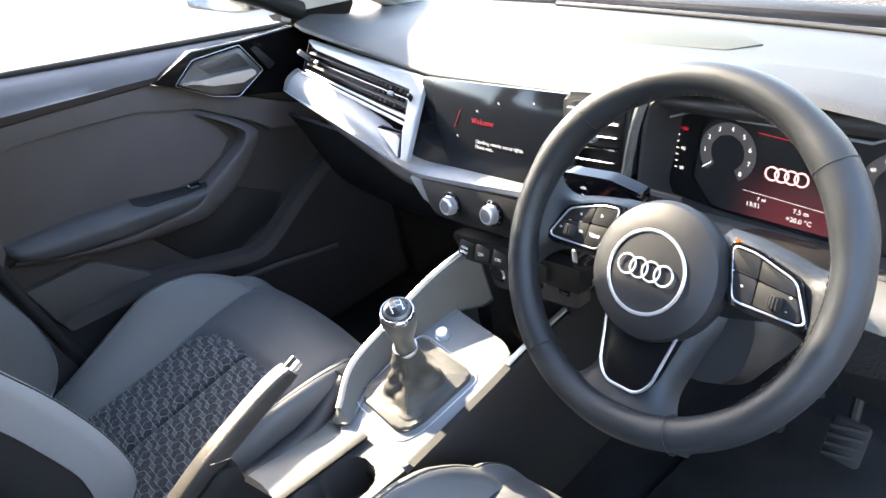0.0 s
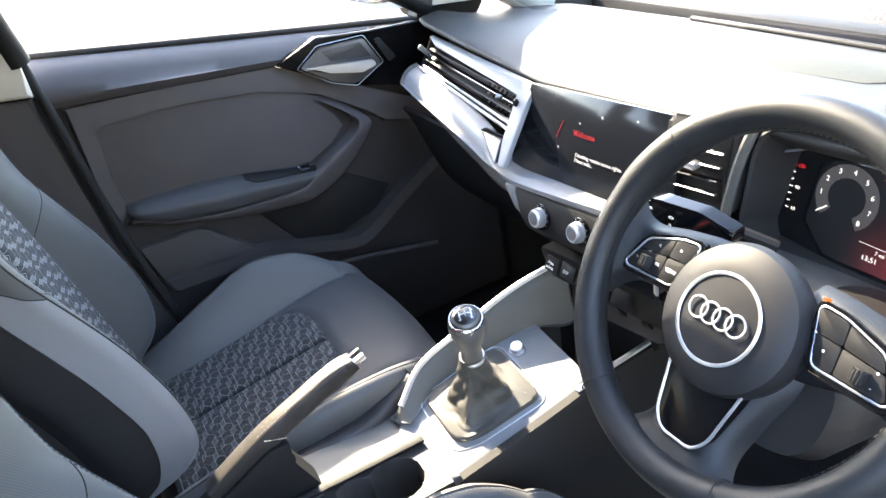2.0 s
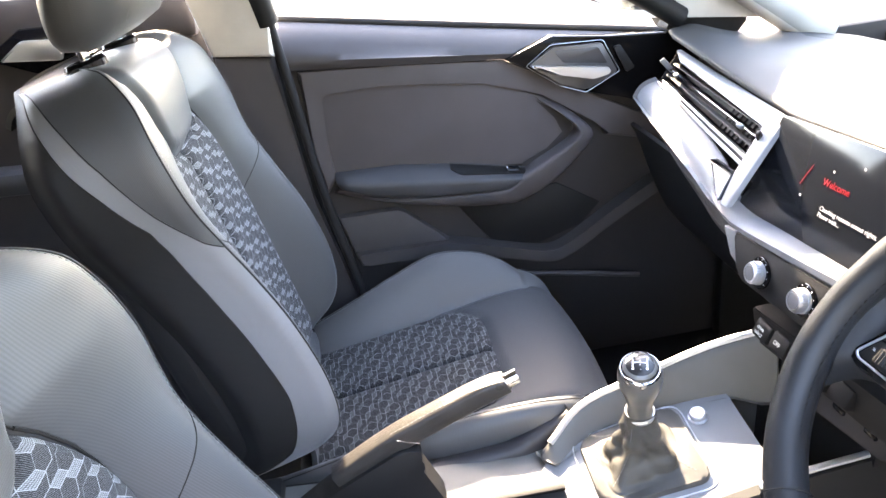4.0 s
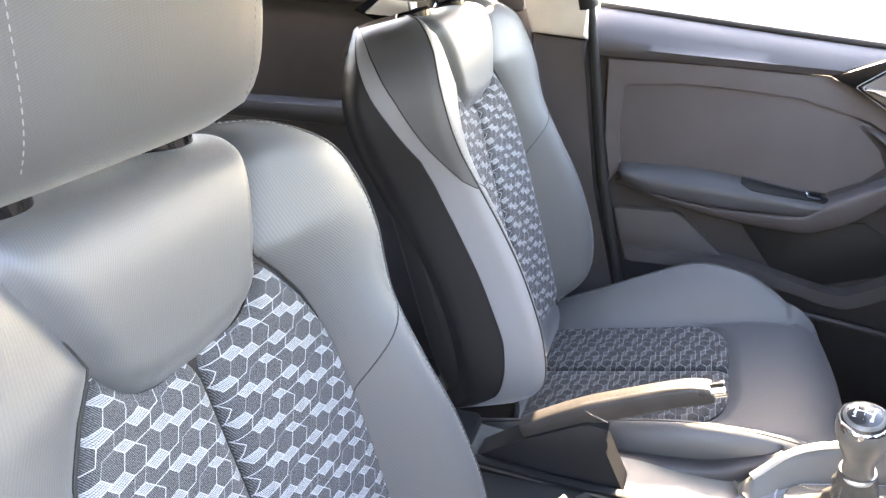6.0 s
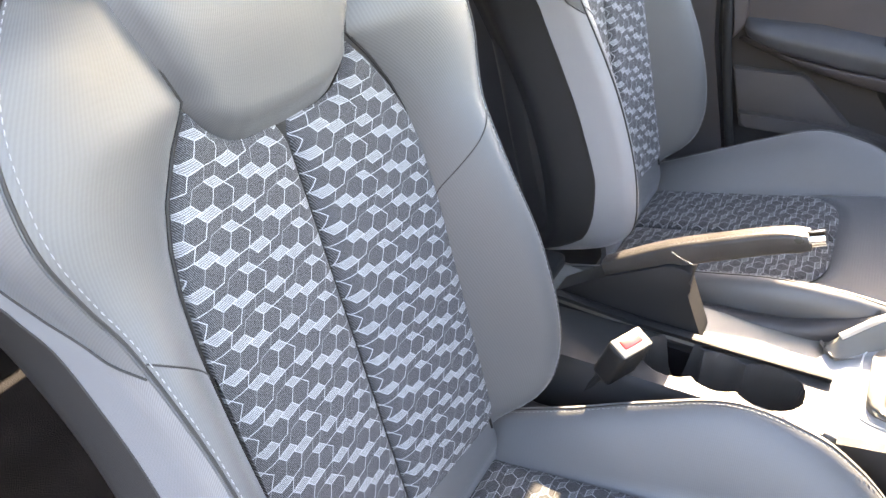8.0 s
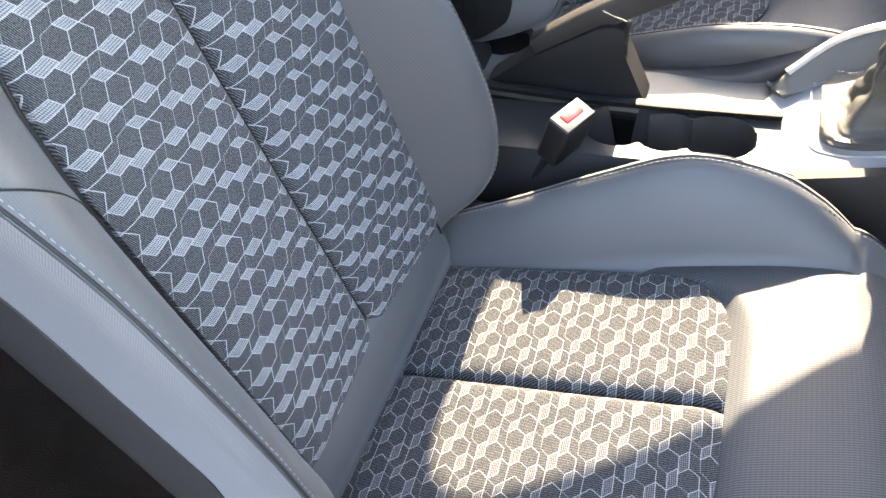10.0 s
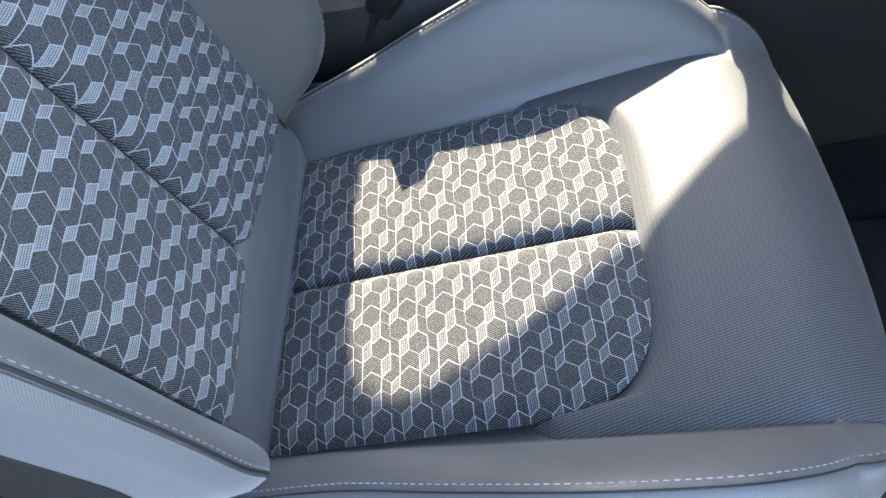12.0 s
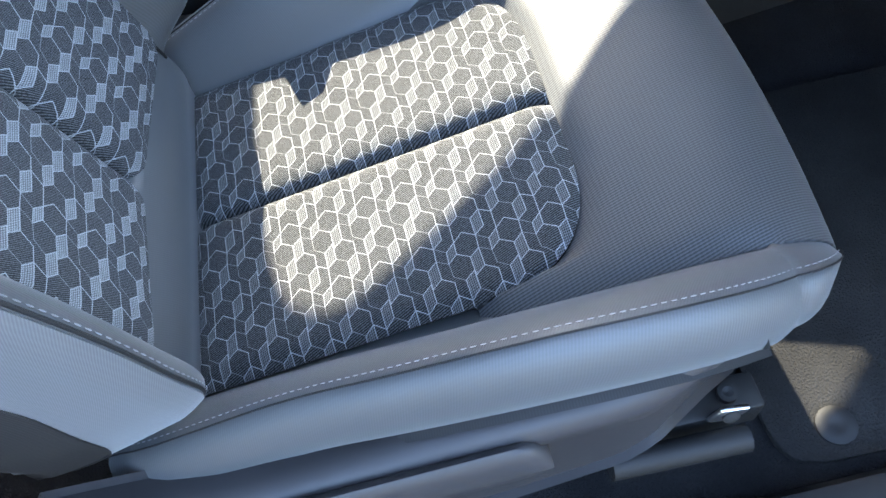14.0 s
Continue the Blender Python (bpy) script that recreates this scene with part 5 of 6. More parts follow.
lathe("socket_lid", [(0.0, 0.0), (0.0115, 0.0), (0.0110, 0.004), (0.0, 0.0055)], (-0.028, 0.661, 0.4155), (0, -1, 0.1), PLASTIC, ring, "black socket lid", 24)
for k in range(2):
    box("blank_switch", (0.044, 0.010, 0.026), (0.052 + 0.048 * k, 0.662, 0.462 + 0.008 * k), PLASTIC, sock, "", 0.004, (-10, 0, 0))
    port = box("charging_port", (0.020, 0.006, 0.008), (0.058 + 0.055 * k, 0.665, 0.424 + 0.008 * k), PIANO, sock, "black charging port", 0.002)
    lettering("port_sign", str(k + 1), 0.008, Matrix.Translation((0.074 + 0.055 * k, 0.6655, 0.432 + 0.008 * k)) @ Euler((radians(90), 0, 0)).to_matrix().to_4x4(), WHITE_INK, port, "small white number")

# driver side: centre vent, binnacle, cluster
cvent = thing("centre_vent", "black air vent with bright slats beside the cluster", "air vent", (0.17, 0.72, 0.68))
prism("vent_body", rounded([(0.110, 0.732), (0.219, 0.742), (0.197, 0.612), (0.088, 0.602)], 0.012), lambda a, b, d: (a, 0.745 - d, b), 0.030, DASH_SOFT, cvent, "grey vent surround", 0.008)
# sunlight on this edge is put into its colour: paler plastic than the dash
tube("vent_edge", spline([(0.234, 0.722, 0.745), (0.222, 0.712, 0.70), (0.204, 0.710, 0.625), (0.206, 0.708, 0.600)], 16), 0.0065, CONSOLE, cvent, "edge beside the vent, paler grey in place of sunlight", 8)
prism("vent_hole", rounded([(0.124, 0.722), (0.211, 0.730), (0.193, 0.632), (0.106, 0.622)], 0.006), lambda a, b, d: (a, 0.7165 - d, b), 0.003, PLASTIC, cvent, "black vent opening", 0.001)
for k in range(5):
    z = 0.645 + 0.0185 * k
    tube("slat", [(0.110 + 0.0035 * k, 0.706, z - 0.003), (0.194 + 0.0036 * k, 0.706, z + 0.005)], 0.0048, CHROME if k in (0, 2, 3) else PIANO, cvent, "", 8, flat=0.4)
box("vent_tab", (0.030, 0.014, 0.010), (0.155, 0.700, 0.682), SILVER, cvent, "silver vent tab", 0.003)

cluster = thing("instrument_cluster", "lit instrument cluster with dials in a black binnacle", "instrument cluster", (0.38, 0.80, 0.65))
# binnacle: tunnel from the hood edge back to the display
hood_out = [(0.206, 0.605), (0.222, 0.700), (0.233, 0.728), (0.262, 0.746), (0.32, 0.755), (0.42, 0.757), (0.50, 0.750), (0.56, 0.725), (0.578, 0.66), (0.56, 0.585), (0.50, 0.572), (0.40, 0.570), (0.30, 0.572), (0.222, 0.580)]
ho = np.array(rounded(hood_out, 0.02, 5))
c = ho.mean(0)
G, G2 = [], []
for x, z in ho:
    ex, ez = x - c[0], z - c[1]
    G.append([(x + ex * 0.10, 0.82, z + ez * 0.02), (x + ex * 0.06, 0.752, z + ez * 0.06), (x + ex * 0.03, 0.735, z + ez * 0.035), (x, 0.730, z), (x - ex * 0.02, 0.733, z - ez * 0.03)])
    G2.append([(x - ex * 0.02, 0.733, z - ez * 0.03), (x - ex * 0.05, 0.765, z - (ez * 0.10 if ez > 0 else 0.010)), (x - ex * 0.07, 0.835, z - (ez * 0.17 if ez > 0 else 0.026))])
sheet("binnacle", G + [G[0]], DASH_SOFT, cluster, None, "grey binnacle hood", 0, flip=True)
sheet("binnacle_tunnel", G2 + [G2[0]], soft_plastic("dark_binnacle_lining", (0.026, 0.026, 0.0265), 0.6, 700.0), cluster, None, "dark grey binnacle lining", 0, flip=True)
# lip takes the paler console plastic to paint in the sun it misses
G = [[(x, y, z - 0.006 * smooth01((x - 0.40) / 0.15)) for y, z in spline([(0.775, 0.566), (0.745, 0.576), (0.715, 0.580), (0.690, 0.577), (0.678, 0.569), (0.673, 0.557)], 12)] for x in np.linspace(0.196, 0.575, 24)]
sheet("lower_lip", G, CONSOLE, cluster, None, "lower lip under the cluster, paler grey in place of sunlight", 0.006, flip=True)


def clu(a, b, d):
    return (a, 0.812 - 0.20 * (0.69 - b) - d, b)


prism("cluster_panel", rounded([(0.19, 0.70), (0.23, 0.745), (0.55, 0.75), (0.58, 0.70), (0.575, 0.56), (0.52, 0.53), (0.28, 0.53), (0.20, 0.58)], 0.01), clu, 0.006, PLASTIC, cluster, "black cluster backing", 0.002)
prism("display", rounded([(0.257, 0.674), (0.275, 0.690), (0.545, 0.700), (0.55, 0.59), (0.52, 0.572), (0.284, 0.571), (0.251, 0.605)], 0.006), clu, 0.009, SCREEN, cluster, "dark lit display", 0.001)
lip = [(a, 0.776, b) for a, b in ((0.226, 0.690), (0.296, 0.717), (0.322, 0.703), (0.360, 0.704), (0.47, 0.704), (0.50, 0.720), (0.56, 0.720))]
tube("silver_brow", lip, 0.0018, SILVER_LIGHT, cluster, "thin silver trim line over the display", 8)
wine = Nodes("wine_red_display")
gx = wine.tree.nodes.new("ShaderNodeSeparateXYZ")
wine.put(gx.inputs[0], wine.coords())
wine.set(Base_Color=rgb(0.02), Roughness=0.2, Emission_Color=rgb(0.55, 0.06, 0.08), Emission_Strength=wine.math("MULTIPLY", wine.math("MULTIPLY", wine.math("SUBTRACT", 1.0, wine.step(gx.outputs[2], 0.578, 0.650)), wine.math("SUBTRACT", 1.0, wine.step(wine.math("ABSOLUTE", wine.math("SUBTRACT", gx.outputs[0], 0.40)), 0.02, 0.100))), 0.008))
prism("display_glow", rounded([(0.262, 0.672), (0.278, 0.686), (0.540, 0.696), (0.545, 0.592), (0.518, 0.575), (0.286, 0.574), (0.255, 0.607)], 0.006), clu, 0.0094, wine.mat, cluster, "wine red lit middle of the display", 0)


def ringmesh(name, ctr, r0, r1, a0, a1, place, mat, parent, label="", d0=0.0098, n=48):
    P = []
    for t in np.linspace(0, 1, n):
        th = radians(a0 + (a1 - a0) * t)
        P.append([place(ctr[0] + r * math.cos(th), ctr[1] + r * math.sin(th), d0) for r in (r0, r1)])
    return sheet(name, P, mat, parent, None, label, 0.0004)


GREY_GLOW = glow("grey_dial_glow", (0.10, 0.11, 0.13), 0.022)
ORANGE_GLOW = glow("orange_sign_glow", (1.0, 0.30, 0.04), 0.03)


def flat_m(p, tilt=0.0, turn=0.0):
    return Matrix.Translation(p) @ Euler((radians(90 - tilt), 0, radians(turn))).to_matrix().to_4x4()


for cx, nums in ((0.298, ("1", "2", "3", "4", "5", "6", "7", "8")), (0.492, ("20", "40", "60", "80", "100", "120", "140", "160"))):
    ctr = (cx, 0.647)
    dial = ringmesh("dial", ctr, 0.0225, 0.0375, 225, -60, clu, GREY_GLOW, cluster, "grey lit dial ring")
    for k, s in enumerate(nums):
        th = radians(182 - 33.0 * k)
        p = clu(cx + 0.0305 * math.cos(th), 0.647 + 0.0305 * math.sin(th), 0.0104)
        lettering("dial_number", s, 0.0085 if len(s) == 1 else 0.0065, flat_m(p, 10), WHITE_GLOW, dial, "white dial number")
    th = radians(217)
    p0, p1 = (clu(cx + r * math.cos(th), 0.647 + r * math.sin(th), 0.0108) for r in (0.025, 0.038))
    tube("needle", [p0, p1], 0.0042, WHITE_GLOW, dial, "white needle block", 6, flat=0.15)
for a, b, s, txt in ((0.340, 0.590, 0.0085, "13:51"), (0.350, 0.599, 0.0065, "7 mi"), (0.399, 0.595, 0.0085, "7.5 m"), (0.398, 0.584, 0.0085, "+20.0 °C")):
    lettering("display_words", txt, s, flat_m(clu(a, b, 0.0104), 10), WHITE_GLOW, cluster, "white lit figures")
PINK_GLOW = glow("pink_white_glow", (1.0, 0.55, 0.58), 0.066)
for k in range(4):
    ringmesh("lit_ring", (0.358 + 0.0118 * k, 0.634), 0.0070, 0.0090, 0, 360, clu, PINK_GLOW, cluster, "pale pink lit ring", 0.0102)
tube("red_arc", [clu(0.334, 0.679, 0.0102), clu(0.37, 0.677, 0.0102), clu(0.44, 0.684, 0.0102)], 0.0005, RED_GLOW, cluster, "thin red line", 4)
tube("white_rule", [clu(0.325, 0.606, 0.0102), clu(0.44, 0.602, 0.0102)], 0.0003, WHITE_GLOW, cluster, "thin white line", 4)
for k, (txt, mat) in enumerate((("130", RED_GLOW), ("", WHITE_GLOW), ("", WHITE_GLOW), ("90", WHITE_GLOW), ("", WHITE_GLOW), ("", WHITE_GLOW), ("50", WHITE_GLOW))):
    z = 0.665 - 0.0087 * k
    box("gauge_tick", (0.004, 0.0006, 0.0012), clu(0.226, z, 0.007), mat, cluster, "", 0)
    if txt:
        lettering("gauge_number", txt, 0.0062, flat_m(clu(0.2345, z, 0.007), 10), mat, cluster, "small lit figure")

# lower driver side
lower = thing("driver_lower_trim", "black lower driver trim with dotted panel", "trim panel", (0.55, 0.72, 0.5))
prism("dotted_panel", [(0.50, 0.545), (0.69, 0.60), (0.69, 0.52), (0.505, 0.475)], lambda a, b, d: (a, 0.70 - d, b), 0.02, soft_plastic("dotted_black_panel", (0.014, 0.014, 0.0145), 0.4, 350.0, 1.0), lower, "black dotted trim panel", 0.006)
prism("knee_panel", [(0.45, 0.47), (0.69, 0.52), (0.69, 0.33), (0.47, 0.36)], lambda a, b, d: (a, 0.73 - d + 0.4 * (0.5 - b), b), 0.02, PLASTIC, lower, "dark knee panel", 0.01)
prism("light_switch", rounded([(0.505, 0.545), (0.60, 0.58), (0.60, 0.53), (0.51, 0.50)], 0.01), lambda a, b, d: (a, 0.735 - d, b), 0.02, PIANO, lower, "black light switch panel", 0.004)
for k in range(3):
    lettering("switch_sign", "*", 0.014, flat_m((0.515 + 0.02 * k, 0.713, 0.545 + 0.007 * k)), WHITE_INK, lower, "small white sign")

# pedals
for x, w, lab in ((0.425, 0.060, "black rubber brake pedal"), (0.30, 0.060, "black rubber clutch pedal")):
    pedal = thing("pedal", lab + " in the footwell", "pedal", (x, 0.95, 0.0), "pedals")
    box("pad", (w, 0.018, 0.075), (x, 0.95, 0.075), RUBBER, pedal, "ribbed rubber pad", 0.008, (-35, 0, 0))
    for k in range(4):
        box("rib", (w * 0.9, 0.004, 0.006), (x, 0.938 + 0.012 * (k - 1.5) * 0.7, 0.083 + 0.014 * (k - 1.5)), RUBBER, pedal, "", 0.001, (-35, 0, 18))
    tube("arm", spline([(x, 0.96, 0.075), (x - 0.01, 1.02, 0.16), (x - 0.01, 1.08, 0.34)], 10), 0.009, PLASTIC, pedal, "black pedal arm", 10)
mat_ob = thing("floor_mat", "dark grey carpet floor mat with round fixing", "mat", (0.45, 0.72, 0.0))
prism("mat_body", rounded([(0.20, 0.46), (0.63, 0.46), (0.64, 0.80), (0.60, 1.05), (0.22, 1.05)], 0.04), lambda a, b, d: (a, b, -0.009 + d), 0.009, carpet("mat_carpet", (0.013, 0.0128, 0.0128)), mat_ob, "dark carpet mat", 0.003)
lathe("mat_fixing", [(0.0, 0.0), (0.0185, 0.0), (0.0185, 0.003), (0.014, 0.005), (0.006, 0.005), (0.004, 0.004), (0.0, 0.004)], (0.602, 0.520, 0.0), (0, 0, 1), PLASTIC, mat_ob, "round dark mat fixing", 28)


# ---------------------------------------------------------------- steering wheel
WC = np.array([0.387, 0.517, 0.688])
WN = np.array([0, -0.8211, 0.5707])
WU = np.array([0, 0.5707, 0.8211])
wheel = thing("steering_wheel", "black leather steering wheel with chrome trim and round hub", "steering wheel", tuple(WC))


def wp(a, b, d=0.0):
    """Across, up the wheel, towards the driver."""
    return WC + np.array([a, 0, 0]) + WU * b + WN * d


G = []
for q in range(120):
    th = 2 * math.pi * q / 120
    R = 0.1690
    grip = 0.0020 * (smooth01((math.cos(th - radians(35)) - 0.93) / 0.06) + smooth01((math.cos(th - radians(145)) - 0.93) / 0.06))
    row = []
    for k in range(18):
        ph = 2 * math.pi * k / 18
        r = R + (0.0165 + grip) * math.cos(ph)
        row.append(wp(r * math.cos(th), r * math.sin(th), (0.0180 + grip) * math.sin(ph) - 0.010))
    G.append(row + [row[0]])
rim = sheet("rim", G + [G[0]], RIM_LEATHER, wheel, None, "black leather rim", 0)
for th in (42, 138, 235, 294):
    t = radians(th)
    R = 0.1690
    tube("rim_seam", [wp((R + 0.0185 * math.cos(p)) * math.cos(t), (R + 0.0185 * math.cos(p)) * math.sin(t), 0.0198 * math.sin(p) - 0.010) for p in np.linspace(0, 2 * math.pi, 22)[:-1]], 0.0007, RUBBER, rim, "", 6, True)
stitches("rim_stitching", [wp(0.1525 * math.cos(t), 0.1525 * math.sin(t), -0.006) for t in np.linspace(radians(-40), radians(220), 120)], rim, (0, 0, 1), RUBBER, 0.004, 0.002, 0.0014)

# hub
hub_prof = [(0.0, -0.045), (0.055, -0.045), (0.068, -0.020), (0.070, -0.004), (0.066, 0.006), (0.055, 0.012), (0.040, 0.0145), (0.0, 0.016)]
hub = lathe("hub", hub_prof, wp(-0.002, -0.018, -0.014), WN, soft_plastic("hub_plastic", (0.012, 0.012, 0.0132), 0.5), wheel, "black grained airbag hub", 56)
HC = (-0.003, -0.020)


def ring_on(name, ca, cb, r, w, h, mat, parent, label, d=0.0145, n=56):
    return tube(name, [wp(ca + r * math.cos(t), cb + r * math.sin(t), d) for t in np.linspace(0, 2 * math.pi, n + 1)[:-1]], w, mat, parent, label, 8, True, h)


ring_on("hub_ring", HC[0], HC[1], 0.0405, 0.0018, 0.6, SILVER, hub, "satin silver hub ring", 0.0012)
for k in range(4):
    ring_on("badge_ring", HC[0] - 0.0204 + 0.0136 * k, HC[1] + 0.002, 0.0096, 0.0011, 0.8, SILVER, hub, "chrome badge ring", 0.0032, 32)


def wplate(name, poly, d0, d1, mat, parent, label="", bevel=0.002, r=0.006):
    return prism(name, rounded(poly, r), lambda a, b, d: tuple(wp(a, b, d0 + d)), d1 - d0, mat, parent, label, bevel)


# spokes: padded surfaces that flow from the hub into the rim
def pad(name, rows, label, n=21, fall=0.020):
    """rows of (first edge point, second edge point, height) across the pad; the edges roll down."""
    R = spline([(p[0], p[1], q[0], q[1], d) for p, q, d in rows], 26)
    G = []
    for pa, pb, qa, qb, d in R:
        G.append([wp(pa + (qa - pa) * t, pb + (qb - pb) * t, d - fall * abs(2 * t - 1) ** 5) for t in np.linspace(0, 1, n)])
    return sheet(name, G, RIM_LEATHER, wheel, None, label, 0.012)


for sd in (-1, 1):
    rows = [((sd * a, t), (sd * a, b), d) for a, t, b, d in ((0.040, 0.042, -0.050, -0.036), (0.070, 0.041, -0.040, -0.030), (0.105, 0.036, -0.030, -0.027), (0.135, 0.030, -0.034, -0.024), (0.150, 0.036, -0.050, -0.016), (0.160, 0.052, -0.074, -0.010))]
    if sd > 0:
        rows = [(q, p, d) for p, q, d in rows]
    spoke = pad("side_spoke", rows, "black leather side spoke")
    out = [(0.058, 0.033), (0.084, 0.031), (0.128, 0.017), (0.146, -0.020), (0.138, -0.027), (0.072, -0.025)]
    out = [(sd * a, b) for a, b in out]
    key = wplate("key_frame", out[::sd], -0.027, -0.0195, PIANO, spoke, "black gloss key field", 0.002)
    inner = [(sd * a, b) for a, b in ((0.062, 0.029), (0.084, 0.0275), (0.124, 0.0145), (0.141, -0.017), (0.136, -0.0205), (0.076, -0.019))]
    tube("key_trim", [wp(a, b, -0.0190) for a, b in rounded(inner, 0.007)], 0.0011, SILVER, key, "thin silver key frame", 6, True)
    for poly in (((0.0645, 0.008), (0.0920, 0.006), (0.0900, 0.0235), (0.0835, 0.0255), (0.0635, 0.0268)), ((0.0932, 0.006), (0.1285, 0.002), (0.1222, 0.0130), (0.0912, 0.0232)), ((0.0775, -0.0165), (0.0940, -0.0172), (0.0922, 0.0048), (0.0655, 0.0068)), ((0.0952, -0.0172), (0.1340, -0.0182), (0.1372, -0.0165), (0.1292, 0.0008), (0.0934, 0.0048))):
        wplate("key", [(sd * a, b) for a, b in poly][::sd], -0.0215, -0.0180, PLASTIC, key, "", 0.0006, 0.002)
    roller = lathe("thumb_roller", [(0.0, -0.006), (0.006, -0.006), (0.007, -0.004), (0.007, 0.004), (0.006, 0.006), (0.0, 0.006)], wp(sd * 0.114, -0.008, -0.0175), WU, RUBBER, key, "ribbed thumb roller", 16)
    for k in range(7):
        th = radians(20 + 23 * k)
        tube("roller_rib", [wp(sd * 0.114 + 0.0071 * math.cos(th), -0.0135 + 0.011 * e, -0.0175 + 0.0071 * math.sin(th)) for e in (0, 1)], 0.0006, PLASTIC, roller, "", 5)
wplate("warning_tab", [(0.0612, 0.0350), (0.0650, 0.0345), (0.0648, 0.0312), (0.0612, 0.0318)][::-1], -0.026, -0.0188, ORANGE_GLOW, wheel, "small orange lit tab", 0.0006, 0.001)


def wm(a, b, d):
    m = Matrix.Identity(4)
    for i in range(3):
        m[i][0], m[i][1], m[i][2] = (1, 0, 0)[i], WU[i], WN[i]
    m.translation = Vector(wp(a, b, d))
    return m


lettering("key_words", "VIEW", 0.0058, wm(-0.083, -0.006, -0.0178), WHITE_INK, wheel, "white printed word")
for a, b, s in ((-0.107, 0.012, "<"), (-0.081, 0.016, ">"), (-0.128, -0.008, "="), (-0.101, -0.006, "OK"), (0.081, -0.005, "*"), (0.124, 0.0, "+"), (0.124, -0.012, "-")):
    if s:
        lettering("key_sign", s, 0.0058 if len(s) == 1 else 0.004, wm(a, b, -0.0178), WHITE_INK, wheel, "small white sign")
lettering("hub_words", "AIRBAG", 0.0085, wm(-0.002, -0.072, -0.0040), soft_plastic("hub_relief", (0.04, 0.04, 0.042), 0.6), hub, "raised black word")

# lower double spoke with black gloss window
low = pad("lower_spoke", [((-w, b), (w, b), d) for b, w, d in ((-0.040, 0.074, -0.034), (-0.060, 0.067, -0.030), (-0.085, 0.057, -0.027), (-0.118, 0.049, -0.023), (-0.138, 0.052, -0.017), (-0.152, 0.064, -0.010), (-0.166, 0.085, -0.006))], "black leather lower spoke", 31, 0.022)
win_poly = [(-0.042, -0.062), (-0.030, -0.124), (-0.018, -0.138), (0.018, -0.138), (0.030, -0.124), (0.042, -0.062)]
wplate("spoke_window", win_poly[::-1], -0.030, -0.0150, BEZEL, low, "black gloss spoke window", 0.001)
tube("spoke_trim", [wp(a, b, -0.0150) for a, b in rounded(win_poly, 0.01)], 0.0016, SILVER, low, "thin silver spoke frame", 6, True)

# column, stalks, key
column = thing("steering_column", "black steering column shroud with key lock", "steering column", (0.38, 0.70, 0.58))
rings = []
for t in np.linspace(0, 1, 12):
    c = wp(0.024, -0.062, -0.047) + np.array([0, 0.20, -0.060]) * t
    hw, hh = 0.084 - 0.006 * t, 0.052 - 0.008 * t
    if t == 0:
        hw, hh = 0.072, 0.046
    ring_ = []
    for q in range(32):
        th = 2 * math.pi * q / 32
        a, b = math.cos(th), math.sin(th)
        ring_.append(c + np.array([math.copysign(abs(a) ** 0.6, a) * hw, 0, 0]) + WU * math.copysign(abs(b) ** 0.7, b) * hh)
    rings.append(ring_ + [ring_[0]])
c0 = np.mean(rings[0][:-1], 0)
sheet("shroud", [[c0] * 33] + rings, soft_plastic("dark_shroud_plastic", (0.0125, 0.0115, 0.011), 0.5), column, None, "black moulded column shroud", 0, flip=True)
lathe("key_lock", [(0.0, 0.0), (0.017, 0.0), (0.017, 0.006), (0.012, 0.008), (0.0, 0.007)], (0.462, 0.612, 0.548), (0.25, -0.9, 0.25), PLASTIC, column, "black key lock surround", 28)
lathe("key_barrel", [(0.0, 0.0), (0.0105, 0.0), (0.0105, 0.004), (0.0, 0.005)], Vector((0.462, 0.612, 0.548)) + Vector((0.25, -0.9, 0.25)) * 0.0075, (0.25, -0.9, 0.25), CHROME, column, "bright key barrel", 24)
for poly, lab in (([(0.186, 0.676), (0.196, 0.688), (0.216, 0.692), (0.262, 0.690), (0.298, 0.676), (0.296, 0.660), (0.222, 0.652), (0.187, 0.664)], "black indicator stalk with white signs"), ([(0.203, 0.582), (0.247, 0.591), (0.248, 0.564), (0.205, 0.555)], "black cruise control stalk with silver tip")):
    stalk = prism("stalk", rounded(poly, 0.005), lambda a, b, d: (a, 0.618 - d + 0.25 * max(0.0, a - 0.225), b), 0.018, PIANO, column, lab, 0.005, 3)
    tube("stalk_arm", [(poly[3][0] - 0.022, 0.622, poly[3][1] - 0.016), (0.315, 0.665, poly[3][1] - 0.045)], 0.008, PLASTIC, stalk, "black stalk arm", 10)
    if poly[0][1] < 0.62:
        box("stalk_tip", (0.010, 0.010, 0.020), ((poly[0][0] + poly[3][0]) / 2, 0.604, (poly[0][1] + poly[3][1]) / 2), SILVER, stalk, "silver tip", 0.003)
for a, b, s in ((0.232, 0.676, "<>"), (0.230, 0.665, "P"), (0.202, 0.677, "=")):
    lettering("stalk_sign", s, 0.0075, flat_m((a, 0.5985, b), 0), WHITE_INK, column, "white printed sign")

# ---------------------------------------------------------------- centre console
console = thing("centre_console", "grey centre console with silver rails and cup holders", "console", (0, 0.3, 0.0))


def plate_z(x, y):
    return 0.302 + 0.20 * (y - 0.342) - 0.17 * (x + 0.067)


def cp(d0):
    return lambda a, b, d: (a, b, plate_z(a, b) + d0 + d)


